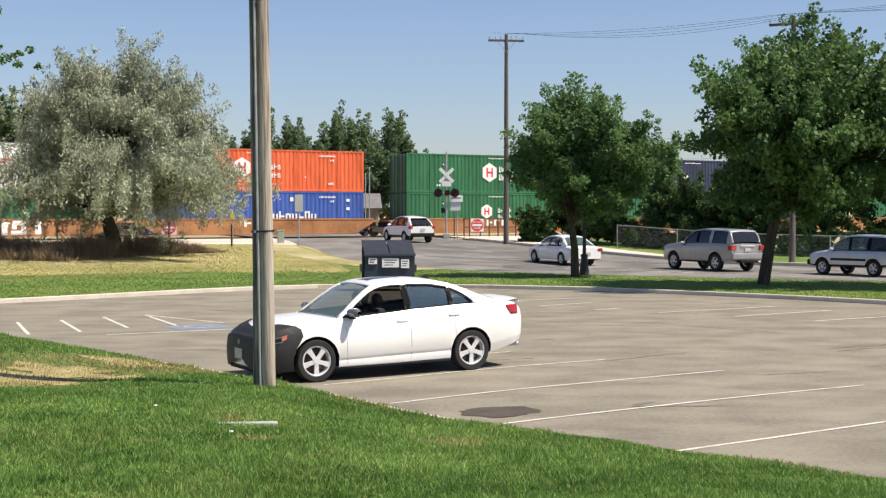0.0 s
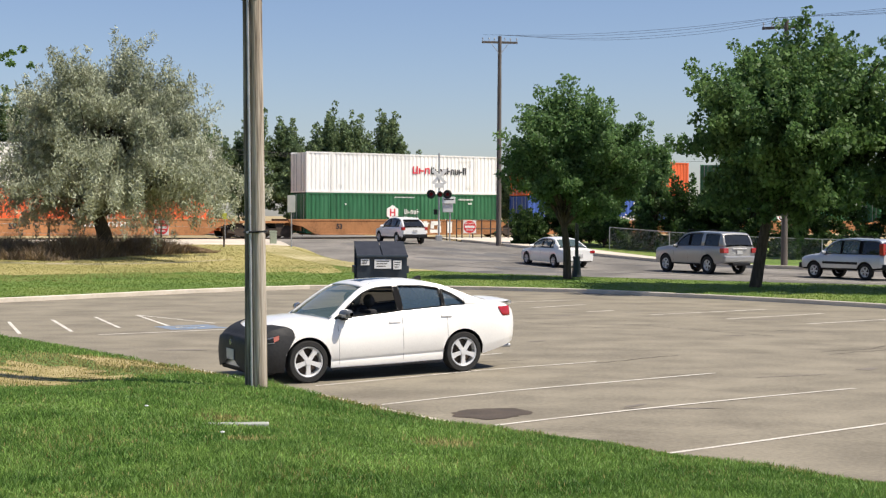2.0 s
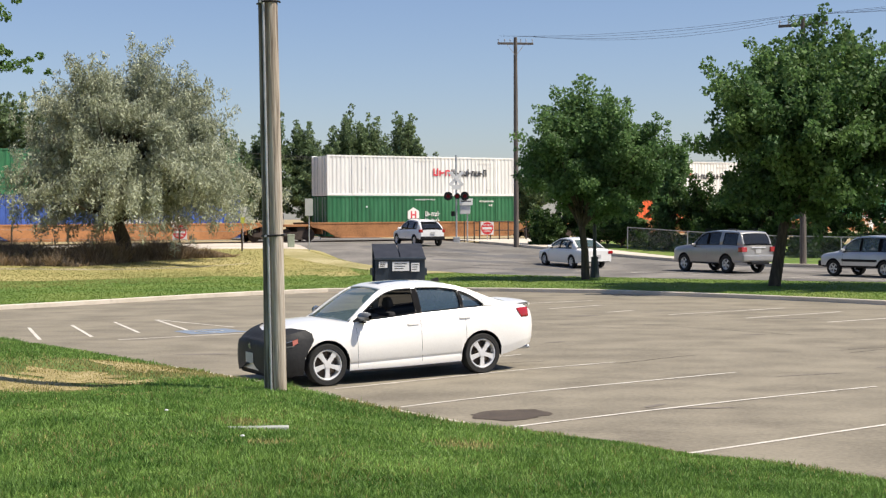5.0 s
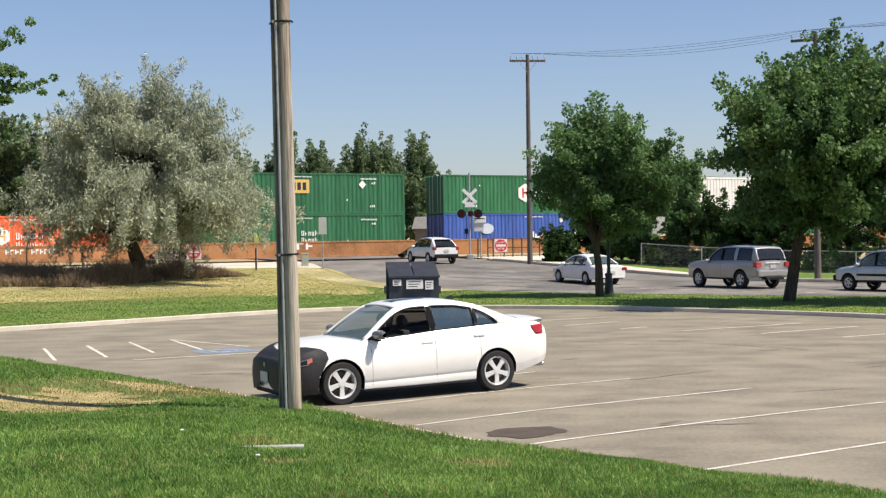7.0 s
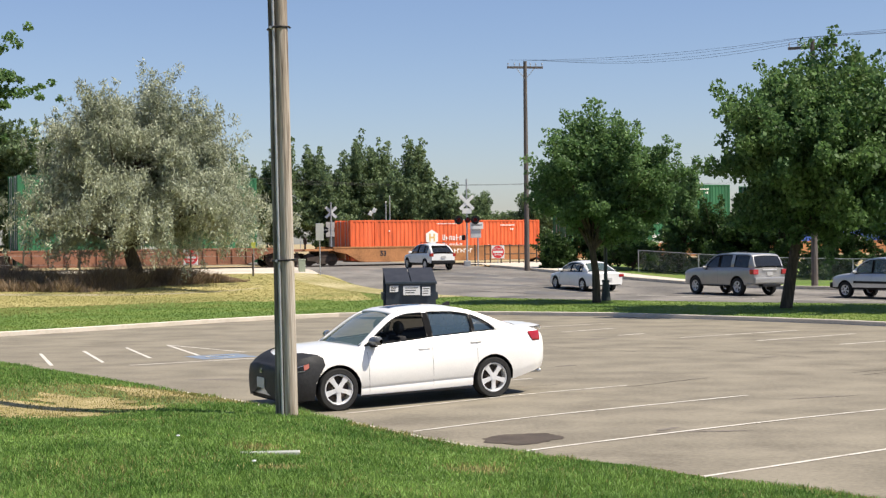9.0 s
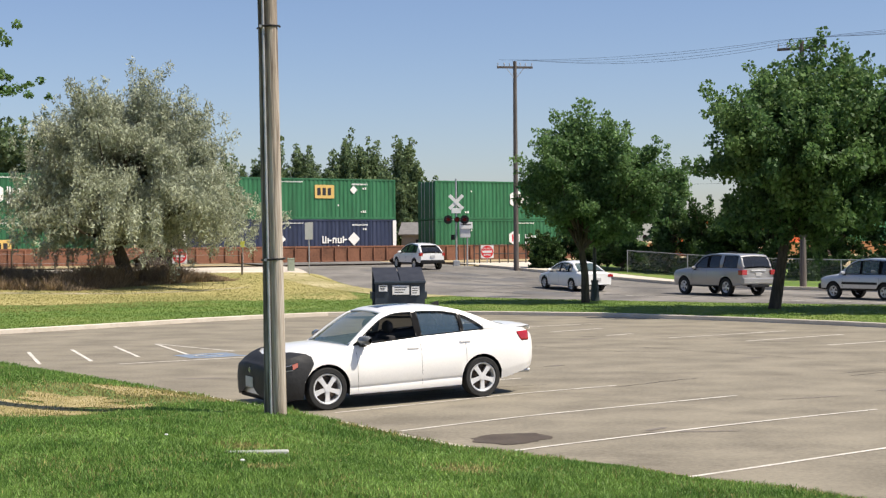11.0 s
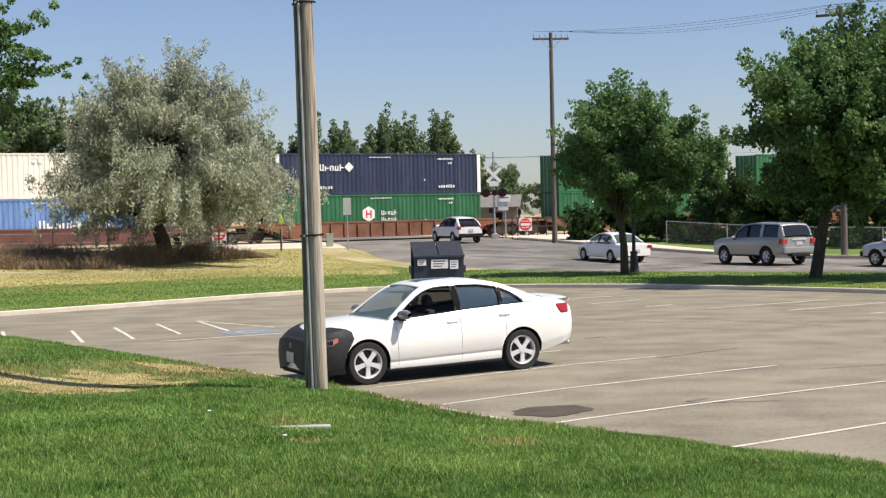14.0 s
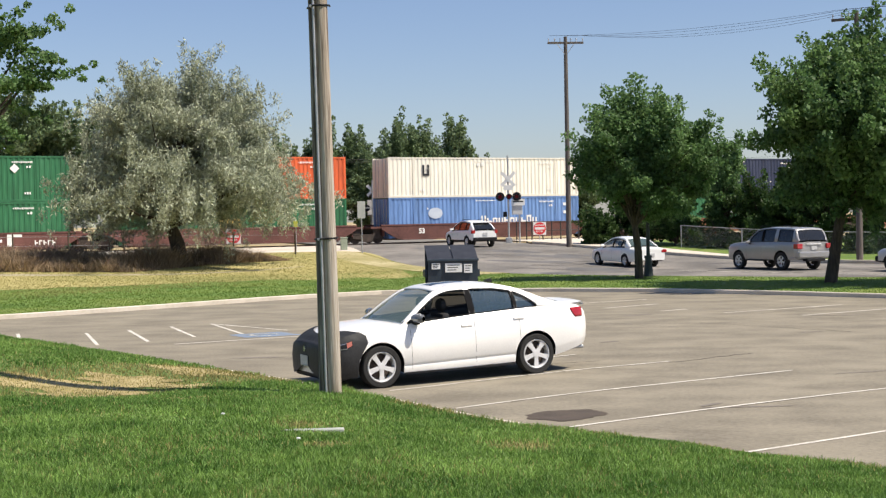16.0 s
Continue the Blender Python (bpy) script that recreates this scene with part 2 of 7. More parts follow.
def strip(name, a, b, n, material, dz, label, kind="structure", across=8, category=""):
    """A surface between two lines over the ground, n steps along and several across."""
    def along(line, u):
        s = u * (len(line) - 1)
        i = min(int(s), len(line) - 2)
        p0, p1, p2, p3 = line[max(0, i - 1)], line[i], line[i + 1], line[min(len(line) - 1, i + 2)]
        t = s - i
        return [0.5 * (2 * q1 + (q2 - q0) * t + (2 * q0 - 5 * q1 + 4 * q2 - q3) * t * t + (3 * q1 - q0 - 3 * q2 + q3) * t ** 3)
                for q0, q1, q2, q3 in zip(p0, p1, p2, p3)]
    rows = []
    for i in range(n + 1):
        p, q = along(a, i / n), along(b, i / n)
        row = []
        for j in range(across + 1):
            x, y = (p[k] + (q[k] - p[k]) * j / across for k in (0, 1))
            row.append((x, y, ground_z(x, y) + dz))
        rows.append(row)
    bm = sheet_of(rows)
    bmesh.ops.recalc_face_normals(bm, faces=bm.faces)
    if sum(f.normal.z for f in bm.faces) < 0:
        bmesh.ops.reverse_faces(bm, faces=bm.faces)
    return tagged(obj(name, bm, material, smooth=True), label, category or name, kind=kind)


def kerb(name, line, label, width=0.16, high=0.13):
    """A concrete kerb: a run of stones end to end along a line of points, top edges rounded."""
    bm = bmesh.new()
    prev = None
    for i, (x, y) in enumerate(line):
        x0, y0 = line[max(0, i - 1)]
        x1, y1 = line[min(len(line) - 1, i + 1)]
        d = Vector((x1 - x0, y1 - y0, 0)).normalized()
        nrm = Vector((-d.y, d.x, 0))
        z = ground_z(x, y)
        sec = [(-0.5, -0.1), (-0.5, high - 0.02), (-0.38, high), (0.38, high), (0.5, high - 0.02), (0.5, -0.1)]
        ring = [bm.verts.new(Vector((x, y, z + h)) + nrm * (o * width)) for o, h in sec]
        if prev:
            for k in range(5):
                bm.faces.new((prev[k], prev[k + 1], ring[k + 1], ring[k]))
        prev = ring
    bmesh.ops.recalc_face_normals(bm, faces=bm.faces)
    return tagged(obj(name, bm, CONCRETE, smooth=False), label, "kerb", kind="structure")


def dense(line, step):
    out = []
    for (x0, y0), (x1, y1) in zip(line, line[1:]):
        n = max(1, int(math.hypot(x1 - x0, y1 - y0) / step))
        out += [(x0 + (x1 - x0) * i / n, y0 + (y1 - y0) * i / n) for i in range(n)]
    return out + [line[-1]]


# ---- ground ----
def coarse(near, step, far, n):
    a = list(np.arange(near[0], near[1] + 0.01, step))
    lo = [near[0] - (near[0] - far[0]) * (i / n) ** 2.2 for i in range(n, 0, -1)]
    hi = [near[1] + (far[1] - near[1]) * (i / n) ** 2.2 for i in range(1, n + 1)]
    return lo + a + hi


def build_ground():
    xs = coarse((-60, 60), 2.0, (-1500, 1500), 14)
    ys = coarse((-20, 140), 2.0, (-400, 2600), 14)
    bm = sheet_of([[(x, y, ground_z(x, y) - 0.12) for x in xs] for y in ys])
    tagged(obj("ground", bm, EARTH, smooth=True), "dry pale earth reaching the horizon", "ground", kind="structure")

    far_kerb = [(24, 23), (21, 28), (17, 34), (12.3, 39.4), (10.8, 41.2), (8.6, 43.4), (4.8, 46.6), (1.6, 47.9), (-1.5, 48.6), (-4.3, 48.2),
                (-6.4, 46.7), (-8.1, 45.0), (-10.6, 42.0), (-12.5, 39.9), (-17, 35.5)]
    near = [(KP[0] + KX * s - KY * bow(s), KP[1] + KY * s + KX * bow(s)) for s in [-24 + 42 * i / 42 for i in range(43)]]
    strip("parking_lot", near, far_kerb, 56, ASPHALT, 0.0, "sun-bleached grey-brown asphalt of a parking lot", across=30, category="parking lot")
    kerb("kerb", dense(near, 0.5), "worn pale concrete kerb along the mown lawn")
    kerb("kerb", dense(far_kerb, 0.5), "worn pale concrete kerb round the far side of the lot")

    # the mown lawn that the view is taken from
    rows = []
    for i in range(91):
        q = 0.07 + 26 * (i / 90) ** 1.4
        rows.append([])
        for j in range(91):
            s = -26 + 44 * j / 90
            x, y = KP[0] + KX * s - KY * (q + bow(s)), KP[1] + KY * s + KX * (q + bow(s))
            rows[-1].append((x, y, lawn_z(x, y) if i else 0.1))
    bm = sheet_of(rows)
    bmesh.ops.recalc_face_normals(bm, faces=bm.faces)
    if sum(f.normal.z for f in bm.faces) < 0:
        bmesh.ops.reverse_faces(bm, faces=bm.faces)
    tagged(obj("lawn", bm, GRASS_SOIL, smooth=True), "soil and short thatch under a mown green lawn", "lawn", kind="structure")

    road_near = [(40, 40), (26, 47), (20, 49.5), (16, 51), (10.9, 53.6), (5.8, 57), (2, 60), (-1.1, 64), (-3.9, 68.5), (-6, 74), (-8, 80.5), (-9.5, 88), (-11.5, 98), (-16, 112), (-22, 130)]
    road_far = [(52, 44), (36, 55), (27, 61.5), (20.7, 66), (16, 70.5), (12.3, 75.5), (9.6, 79.5), (7.6, 82.5), (6, 85), (4.6, 87.3), (3.3, 89.8), (1.7, 93), (-0.3, 102), (-4, 114), (-10, 132)]
    strip("road", road_near, road_far, 70, ROADM, -0.02, "grey patched asphalt road rising to the level crossing", across=16)
    strip("verge", far_kerb[:9] + [(-3.2, 48.5)], [(40, 39), (26, 46.6), (19.8, 49.2), (15.8, 50.8), (10.8, 53.4), (5.6, 56.8), (1.8, 59.8), (-1.3, 63.8), (-4.1, 68), (-6, 73)], 40,
          FIELD_GREEN, 0.1, "mown green grass verge between lot and road")
    left_kerb = [(-3.2, 48.5), (-4.3, 48.2)] + far_kerb[10:] + [(-24, 30)]
    mid = [(-3.8, 59), (-6.4, 59), (-9.6, 58.2), (-12.6, 57), (-16.4, 55.2), (-19.5, 53.4), (-25.5, 48.5), (-32, 43)]
    mid = [(x + 0.9 * noise.noise(Vector((x * 0.9, y * 0.3, 4))), y + 1.5 * noise.noise(Vector((x * 0.7, 2, y * 0.2)))) for x, y in dense(mid, 1.1)]
    strip("green_field", left_kerb, mid, 90, FIELD_GREEN, 0.106, "mown green grass at the edge of the field", across=12, category="grass field")
    strip("dry_field", mid, [(-6, 73), (-8.2, 80), (-12, 80), (-16, 78), (-22, 75), (-30, 72), (-42, 66), (-50, 62)], 90,
          FIELD, 0.112, "yellowing sun-dried field grass with green patches", across=24, category="grass field")
    strip("dirt_path", [(-36, 62.6), (-28, 62.5), (-20.8, 62.5), (-16, 62.9), (-13.7, 63.8), (-11.5, 65.8), (-9.8, 68.4)], [(-36, 61.6), (-28, 61.6), (-20.8, 61.6), (-16, 62.1), (-13.7, 63.0), (-11.5, 65.1), (-9.8, 67.9)], 24, DUST_PATH, 0.118, "narrow pale dirt path across the dry field", category="path")
    strip("worn_track", [(0.2, 61.8), (-2.2, 65.0), (-4.6, 69.0), (-6.8, 74.5), (-8.6, 80)], [(-1.2, 60.8), (-3.8, 64), (-6.2, 68.2), (-8.6, 73.5), (-10.5, 80)], 24, mat("worn_straw", ((0.24, 0.23, 0.085), (0.35, 0.3, 0.14), (0.46, 0.4, 0.23)), scale=0.35, fine=6, rough=0.95, bump=0.3), 0.122, "pale worn track through dry grass beside the road", category="track")
    strip("gravel_shoulder", [(-8.1, 80.3), (-9.6, 88), (-11.6, 97)], [(-40, 69), (-40, 75), (-42, 82)], 20, PALE_DIRT, 0.02, "pale dusty gravel beside the railway")
    strip("pavement", [(60, 44), (36, 55.3), (27, 61.8), (20.7, 66.3), (16, 70.8), (12.3, 75.8), (9.6, 79.8), (7.6, 82.8), (6, 85.3), (4.6, 87.6), (3.3, 90.1), (1.9, 93), (0, 102)],
          [(60.7, 45), (36.7, 56.2), (27.8, 62.7), (21.5, 67.2), (16.9, 71.7), (13.4, 76.8), (11.2, 81.2), (9.6, 84.6), (8.5, 88), (8.5, 91), (9, 95), (10, 99), (11, 107)], 50, CONCRETE, 0.1, "pale concrete pavement and apron beside the road")
    strip("grass_bank", [(36.9, 56.4), (28, 62.9), (21.7, 67.4), (17.1, 71.9), (13.6, 77.0), (11.4, 81.4), (9.8, 84.8), (9, 88.4), (9, 92)], [(52, 76), (44, 82), (38, 87), (32, 92), (26, 97), (22, 100), (19, 102), (17, 104), (15, 106)], 30, FIELD_GREEN, 0.08, "patchy green grass behind the chain-link fence", category="grass")
    kerb("kerb", dense([(36, 55.1), (27, 61.6), (20.7, 66.1), (16, 70.6), (12.3, 75.6), (9.6, 79.6), (7.6, 82.6), (6, 85.1), (4.6, 87.4), (3.3, 89.9), (1.8, 93)], 1.5), "low concrete kerb of the road", high=0.15)


build_ground()


# ---- trees ----
def fast_mesh(name, verts, faces, material, parent=None, label="", smooth=False):
    """A mesh from arrays of vertices and of equal-sided faces."""
    me = bpy.data.meshes.new(name)
    verts, faces = np.asarray(verts, np.float32), np.asarray(faces, np.int32)
    me.vertices.add(len(verts))
    me.vertices.foreach_set("co", verts.ravel())
    k = faces.shape[1]
    me.loops.add(faces.size)
    me.loops.foreach_set("vertex_index", faces.ravel())
    me.polygons.add(len(faces))
    me.polygons.foreach_set("loop_start", np.arange(0, faces.size, k, dtype=np.int32))
    me.polygons.foreach_set("loop_total", np.full(len(faces), k, np.int32))
    if smooth:
        me.polygons.foreach_set("use_smooth", np.ones(len(faces), bool))
    me.update(calc_edges=True)
    me.materials.append(material)
    ob = new(name, me)
    if parent is not None:
        ob.parent = parent
    return tagged(ob, label)


def leaves(rng, centres, radii, per, size, droop=0.0, aspect=0.6, full=1.0):
    """Leaves (two folded triangles each) scattered in clumps round the centres."""
    many = np.maximum(8, (per * (radii / full) ** 1.3).astype(int))
    n = int(many.sum())
    c = np.repeat(centres, many, axis=0)
    r = np.repeat(radii, many)
    d = rng.normal(size=(n, 3))
    d /= np.linalg.norm(d, axis=1)[:, None]
    p = c + d * (r * rng.uniform(0.15, 1.0, n) ** 0.6)[:, None] * np.array([1, 1, 0.8])
    if droop:
        p[:, 2] -= droop * rng.uniform(0, 1, n) ** 2
    a = rng.normal(size=(n, 3))
    a[:, 2] -= 0.5 + droop
    a /= np.linalg.norm(a, axis=1)[:, None]
    b = np.cross(a, rng.normal(size=(n, 3)))
    b /= np.linalg.norm(b, axis=1)[:, None]
    s = size * rng.uniform(0.6, 1.35, n)[:, None]
    nn = np.cross(a, b)
    v = np.stack([p - a * s, p + b * s * aspect + nn * s * 0.15, p + a * s, p - b * s * aspect + nn * s * 0.15], axis=1).reshape(-1, 3)
    i = np.arange(n)[:, None] * 4
    return v, np.concatenate([i, i + 1, i + 2, i + 3], axis=1)


def limb(bm, pts, r0, r1, seg=7):
    prev = None
    for i, p in enumerate(pts):
        p = Vector(p)
        d = (Vector(pts[min(i + 1, len(pts) - 1)]) - Vector(pts[max(0, i - 1)])).normalized()
        u = d.orthogonal().normalized()
        w = d.cross(u)
        r = r0 + (r1 - r0) * i / (len(pts) - 1)
        ring = [bm.verts.new(p + (u * math.cos(k * math.tau / seg) + w * math.sin(k * math.tau / seg)) * r) for k in range(seg)]
        if prev:
            s = min(range(seg), key=lambda k: (ring[k].co - prev[0].co).length)
            for k in range(seg):
                bm.faces.new((prev[k], prev[(k + 1) % seg], ring[(k + 1 + s) % seg], ring[(k + s) % seg]))
        prev = ring


def tree(name, label, x, y, seed, height, crown, base, trunk_r, material, clumps=170, per=140, size=0.11, clump_r=0.75,
         droop=0.0, fork=None, lean=(0, 0), aspect=0.6, shape=0.0, centre=(0, 0), z=None, category="tree", skirt=1.0, shear=0.0, rise=0.35, gaps=-0.12, lumps=1.0):
    """A tapered trunk with limbs, and a crown of leaf clumps with gaps. crown: half widths; base: the crown's lower edge."""
    rng = np.random.default_rng(seed)
    root = thing(name, label, category, Matrix.Translation((x, y, ground_z(x, y) if z is None else z)))
    mid, half = (base + height) / 2, (height - base) / 2
    pts, rad = [], []
    tries = 0
    while len(pts) < clumps and tries < clumps * 20:
        tries += 1
        d = rng.normal(size=3)
        d /= np.linalg.norm(d)
        bump = 1 + 0.22 * lumps * noise.noise(Vector((d[0] * 1.6 + seed, d[1] * 1.6, d[2] * 1.6))) + 0.16 * lumps * noise.noise(Vector((d[0] * 4 + seed, d[1] * 4, d[2] * 4)))
        outer = rng.uniform(0.84, 1.05) * bump
        inner = outer * rng.uniform(0.35, 0.75)
        n = int(rng.integers(5, 8))
        gap = noise.noise(Vector((d[0] * 2.6 + seed * 3, d[1] * 2.6, d[2] * 2.6 + 5)))
        if gap < gaps:
            outer *= 0.72
            inner *= 0.6
        bend = rng.normal(size=3) * 0.18
        for k in range(n):
            u = k / (n - 1)
            rr = inner + (outer - inner) * u
            h = d[2] * rr
            wide = 1.0 - shape * max(0, h) - (1 - skirt) * max(0, -h)
            q = np.array([d[0] * rr * crown[0] * wide + centre[0] + shear * h, d[1] * rr * crown[1] * wide + centre[1], mid + h * half])
            q += bend * u * u * crown[0] * 0.5
            q[2] += rise * u * u
            pts.append(q)
            rad.append(clump_r * (1.1 - 0.62 * u) * rng.uniform(0.8, 1.2))
    pts, rad = np.array(pts), np.array(rad)
    v, f = leaves(rng, pts, rad, per, size, droop, aspect, clump_r)
    fast_mesh("crown", v, f, material, root)
    bm = bmesh.new()
    fz = fork or base + 0.25 * half
    top = Vector((lean[0], lean[1], fz))
    limb(bm, [(0, 0, -0.25), (lean[0] * 0.05, lean[1] * 0.05, 0.12), (lean[0] * 0.45 + 0.04, lean[1] * 0.45, fz * 0.55), top], trunk_r * 1.35, trunk_r * 0.8, 10)
    part("trunk", bm, BARK, root, "rough dark bark", smooth=True)
    ends = pts[rng.choice(len(pts), min(26, len(pts)), replace=False)]
    twigs = bmesh.new()
    for i, e in enumerate(ends):
        e = Vector(e)
        m = top.lerp(e, 0.5) + Vector((rng.normal() * 0.25, rng.normal() * 0.25, 0.3 + rng.normal() * 0.15))
        one = bmesh.new() if i < 7 else twigs
        limb(one, [top - Vector((0, 0, 0.1)), top.lerp(m, 0.5) + Vector((0, 0, 0.1)), m, m.lerp(e, 0.6), e], trunk_r * (0.62 if i < 5 else 0.3), 0.015, 6)
        if i < 7:
            part("branch", one, BARK, root, smooth=True)
    tagged(part("twig", twigs, BARK, root, smooth=True), kind="stuff")
    return root


WILLOW = leaf_mat("silver_leaves", (0.28, 0.31, 0.21), (0.49, 0.515, 0.385), scale=0.5, through_light=0.28, vary=0.3)
MAPLE = leaf_mat("dark_green_leaves", (0.068, 0.145, 0.048), (0.185, 0.295, 0.108), scale=0.5, through_light=0.45)
MAPLE_B = leaf_mat("deep_green_leaves", (0.056, 0.124, 0.04), (0.18, 0.285, 0.095), scale=0.45, through_light=0.45)
POPLAR = leaf_mat("poplar_leaves", (0.1, 0.155, 0.075), (0.2, 0.27, 0.125), scale=0.3, through_light=0.4)
BUSHM = leaf_mat("bush_leaves", (0.028, 0.065, 0.016), (0.062, 0.112, 0.028), scale=0.8)
DRYM = leaf_mat("dry_brush_stalks", (0.21, 0.15, 0.09), (0.42, 0.31, 0.2), scale=0.6, through_light=0.2)


def build_trees():
    tree("silver_willow", "silver-grey willow with a broad drooping crown", -15.75, 68.1, 3, 10.4, (5.25, 4.6), 1.5, 0.36, WILLOW, clumps=2100, per=125,
         size=0.098, clump_r=0.6, droop=0.6, fork=2.1, lean=(-0.5, 0), aspect=0.28, shape=0.2, centre=(0.2, 0), shear=-0.3, rise=-0.1, gaps=-0.3, skirt=2.0, lumps=0.5)
    tree("maple_tree", "young dark green maple beside the road", 5.1, 54.5, 8, 7.2, (2.85, 2.6), 1.9, 0.15, MAPLE, clumps=1250, per=100, size=0.066, clump_r=0.56, fork=2.2, shape=0.08, aspect=0.7, lean=(-0.15, 0), centre=(0.3, 0), shear=-0.45, rise=0.45, gaps=-0.05)
    tree("maple_tree", "large dark green maple beside the lot", 11.0, 48.6, 21, 8.6, (3.85, 3.8), 2.2, 0.19, MAPLE_B, clumps=1600, per=98, size=0.08, clump_r=0.62, fork=2.7, shape=0.2, aspect=0.7, lean=(0.35, -0.4), centre=(0.7, -1.5), rise=0.5, gaps=-0.05)
    tree("maple_tree", "dark green maple at the edge of the lot", 16.9, 46.5, 31, 8.0, (3.3, 3.2), 2.2, 0.18, MAPLE_B, clumps=1100, per=98, size=0.083, clump_r=0.62, fork=2.6, shape=0.25, aspect=0.7, rise=0.5)
    # behind the railway
    rows = [(-38.5, 150, 13.8, 3.2), (-31, 156, 12.2, 3.4), (-19.5, 150, 13.2, 3.0), (-15.8, 152, 12.2, 2.6), (-11.2, 150, 13.4, 3.0), (-8.4, 152, 11.8, 2.6), (-4.9, 146, 12.6, 1.7), (-2.4, 147, 8.0, 2.4),
            (-24, 148, 10.5, 3.6), (-13.5, 147, 9.0, 3.4), (-6.3, 145, 9.0, 3.2), (1.6, 170, 8.0, 3.4), (8.5, 172, 8.2, 3.4)]
    for i, (x, y, h, w) in enumerate(rows):
        tree("poplar_tree", "tall green poplar beyond the railway", x, y, 50 + i, h, (w * 1.12, w), 0.2, 0.25, POPLAR, clumps=480, per=58, size=0.15, clump_r=0.75, shape=0.22, z=0.8, rise=0.5)


build_trees()


# ---- poles and wires ----
def wooden_pole():
    x, y = -2.36, 18.6
    z = lawn_z(x, y)
    root = thing("wooden_lamp_pole", "weathered wooden pole with a strapped grey conduit on the lawn", "pole", Matrix.Translation((x, y, z - 0.15)) @ pose(0, 0, 0, 0, -0.75, 0))
    bm = bmesh.new()
    rings = []
    for i in range(30):
        h = 9.5 * i / 29
        r = 0.1 + 0.026 * math.exp(-h / 1.5) - 0.0005 * h
        rings.append([(r * (1 + 0.06 * noise.noise(Vector((math.cos(a) * 2, math.sin(a) * 2, h * 0.7)))) * math.cos(a) - 0.018, r * math.sin(a), h) for a in [k * math.tau / 20 for k in range(21)]])
    part("shaft", sheet_of(rings), WOOD, root, "grey-brown cracked timber", smooth=True)
    # sunlit half painted as a paler shaft, thin conduit in the groove between them
    rings = []
    for i in range(40):
        h = 9.5 * i / 39
        r = 0.092 - 0.0012 * h
        rings.append([(0.074 - 0.002 * h + r * (1 + 0.035 * noise.noise(Vector((math.cos(a) * 1.5 + 7, math.sin(a) * 1.5, h * 1.1)))) * math.cos(a), -0.075 + r * math.sin(a), h) for a in [k * math.tau / 20 for k in range(21)]])
    part("stub_post", sheet_of(rings), LIT_WOOD, root, "weathered timber coloured paler as the sunlit half of the pole", smooth=True)
    bm = bmesh.new()
    limb(bm, [(-0.028 + 0.004 * noise.noise(Vector((0, 0, h * 1.3))), -0.158 + 0.006 * h * 0.3, h) for h in [0.1 + 9.4 * i / 24 for i in range(25)]], 0.017, 0.017, 8)
    part("conduit", bm, GALV, root, "thin grey steel conduit", smooth=True)
    for h in (2.2, 5.25, 8.2):
        bm = bmesh.new()
        r = 0.11 - 0.0016 * h
        limb(bm, [(-0.018 - (r + 0.008), 0.02, h), (-0.018 - r * 0.7, -r * 0.75, h - 0.004), (-0.03, -0.185, h + 0.002), (0.08, -0.175, h + 0.006), (0.172, -0.09, h + 0.01), (0.172, 0.0, h + 0.012)], 0.014, 0.014, 6)
        part("strap", bm, DARK, root, "dark wire strap")
        part("bolt", cy((-0.06, -0.19, h), (-0.06, -0.11, h), 0.018, seg=8), GALV, root)


wooden_pole()


def utility_pole(x, y, z, top, yaw, arm=2.3, label="tall dark wooden utility pole with a crossarm"):
    root = thing("utility_pole", label, "pole", pose(x, y, z - 0.2, 0, 0, yaw))
    part("shaft", cy((0, 0, 0), (0, 0, top + 0.2), 0.17, 0.11, 14), POLE_WOOD, root)
    a = part("crossarm", bx((-arm / 2, -0.06, top - 0.25), (arm / 2, 0.06, top - 0.12), 0.01), POLE_WOOD, root)
    for k in (-0.95, -0.6, -0.3, 0.3, 0.6, 0.95):
        bm = cy((k * arm / 2, 0, top - 0.12), (k * arm / 2, 0, top + 0.02), 0.03, 0.02, 8)
        cyl(bm, (k * arm / 2, 0, top + 0.02), (k * arm / 2, 0, top + 0.09), 0.05, 0.035, 8)
        part("insulator", bm, GALV, a)
    for k in (-1, 1):
        part("brace", cy((0, -0.09, top - 0.95), (k * 0.55, -0.07, top - 0.25), 0.018, seg=6), GALV, root)
    return root


def wire(name, a, b, sag, r=0.007):
    bm = bmesh.new()
    a, b = Vector(a), Vector(b)
    limb(bm, [a.lerp(b, i / 16) - Vector((0, 0, 4 * sag * (i / 16) * (1 - i / 16))) for i in range(17)], r, r, 5)
    tagged(obj(name, bm, DARK), "thin dark overhead wire", "wire")


# ---- train ----
SPEED = 15.565


def rail_pose(s, z=0.0):
    return Matrix.Translation((s * TX, TRACK_Y + s * TY, RAIL_Z + z)) @ Matrix.Rotation(TRACK_YAW, 4, "Z")


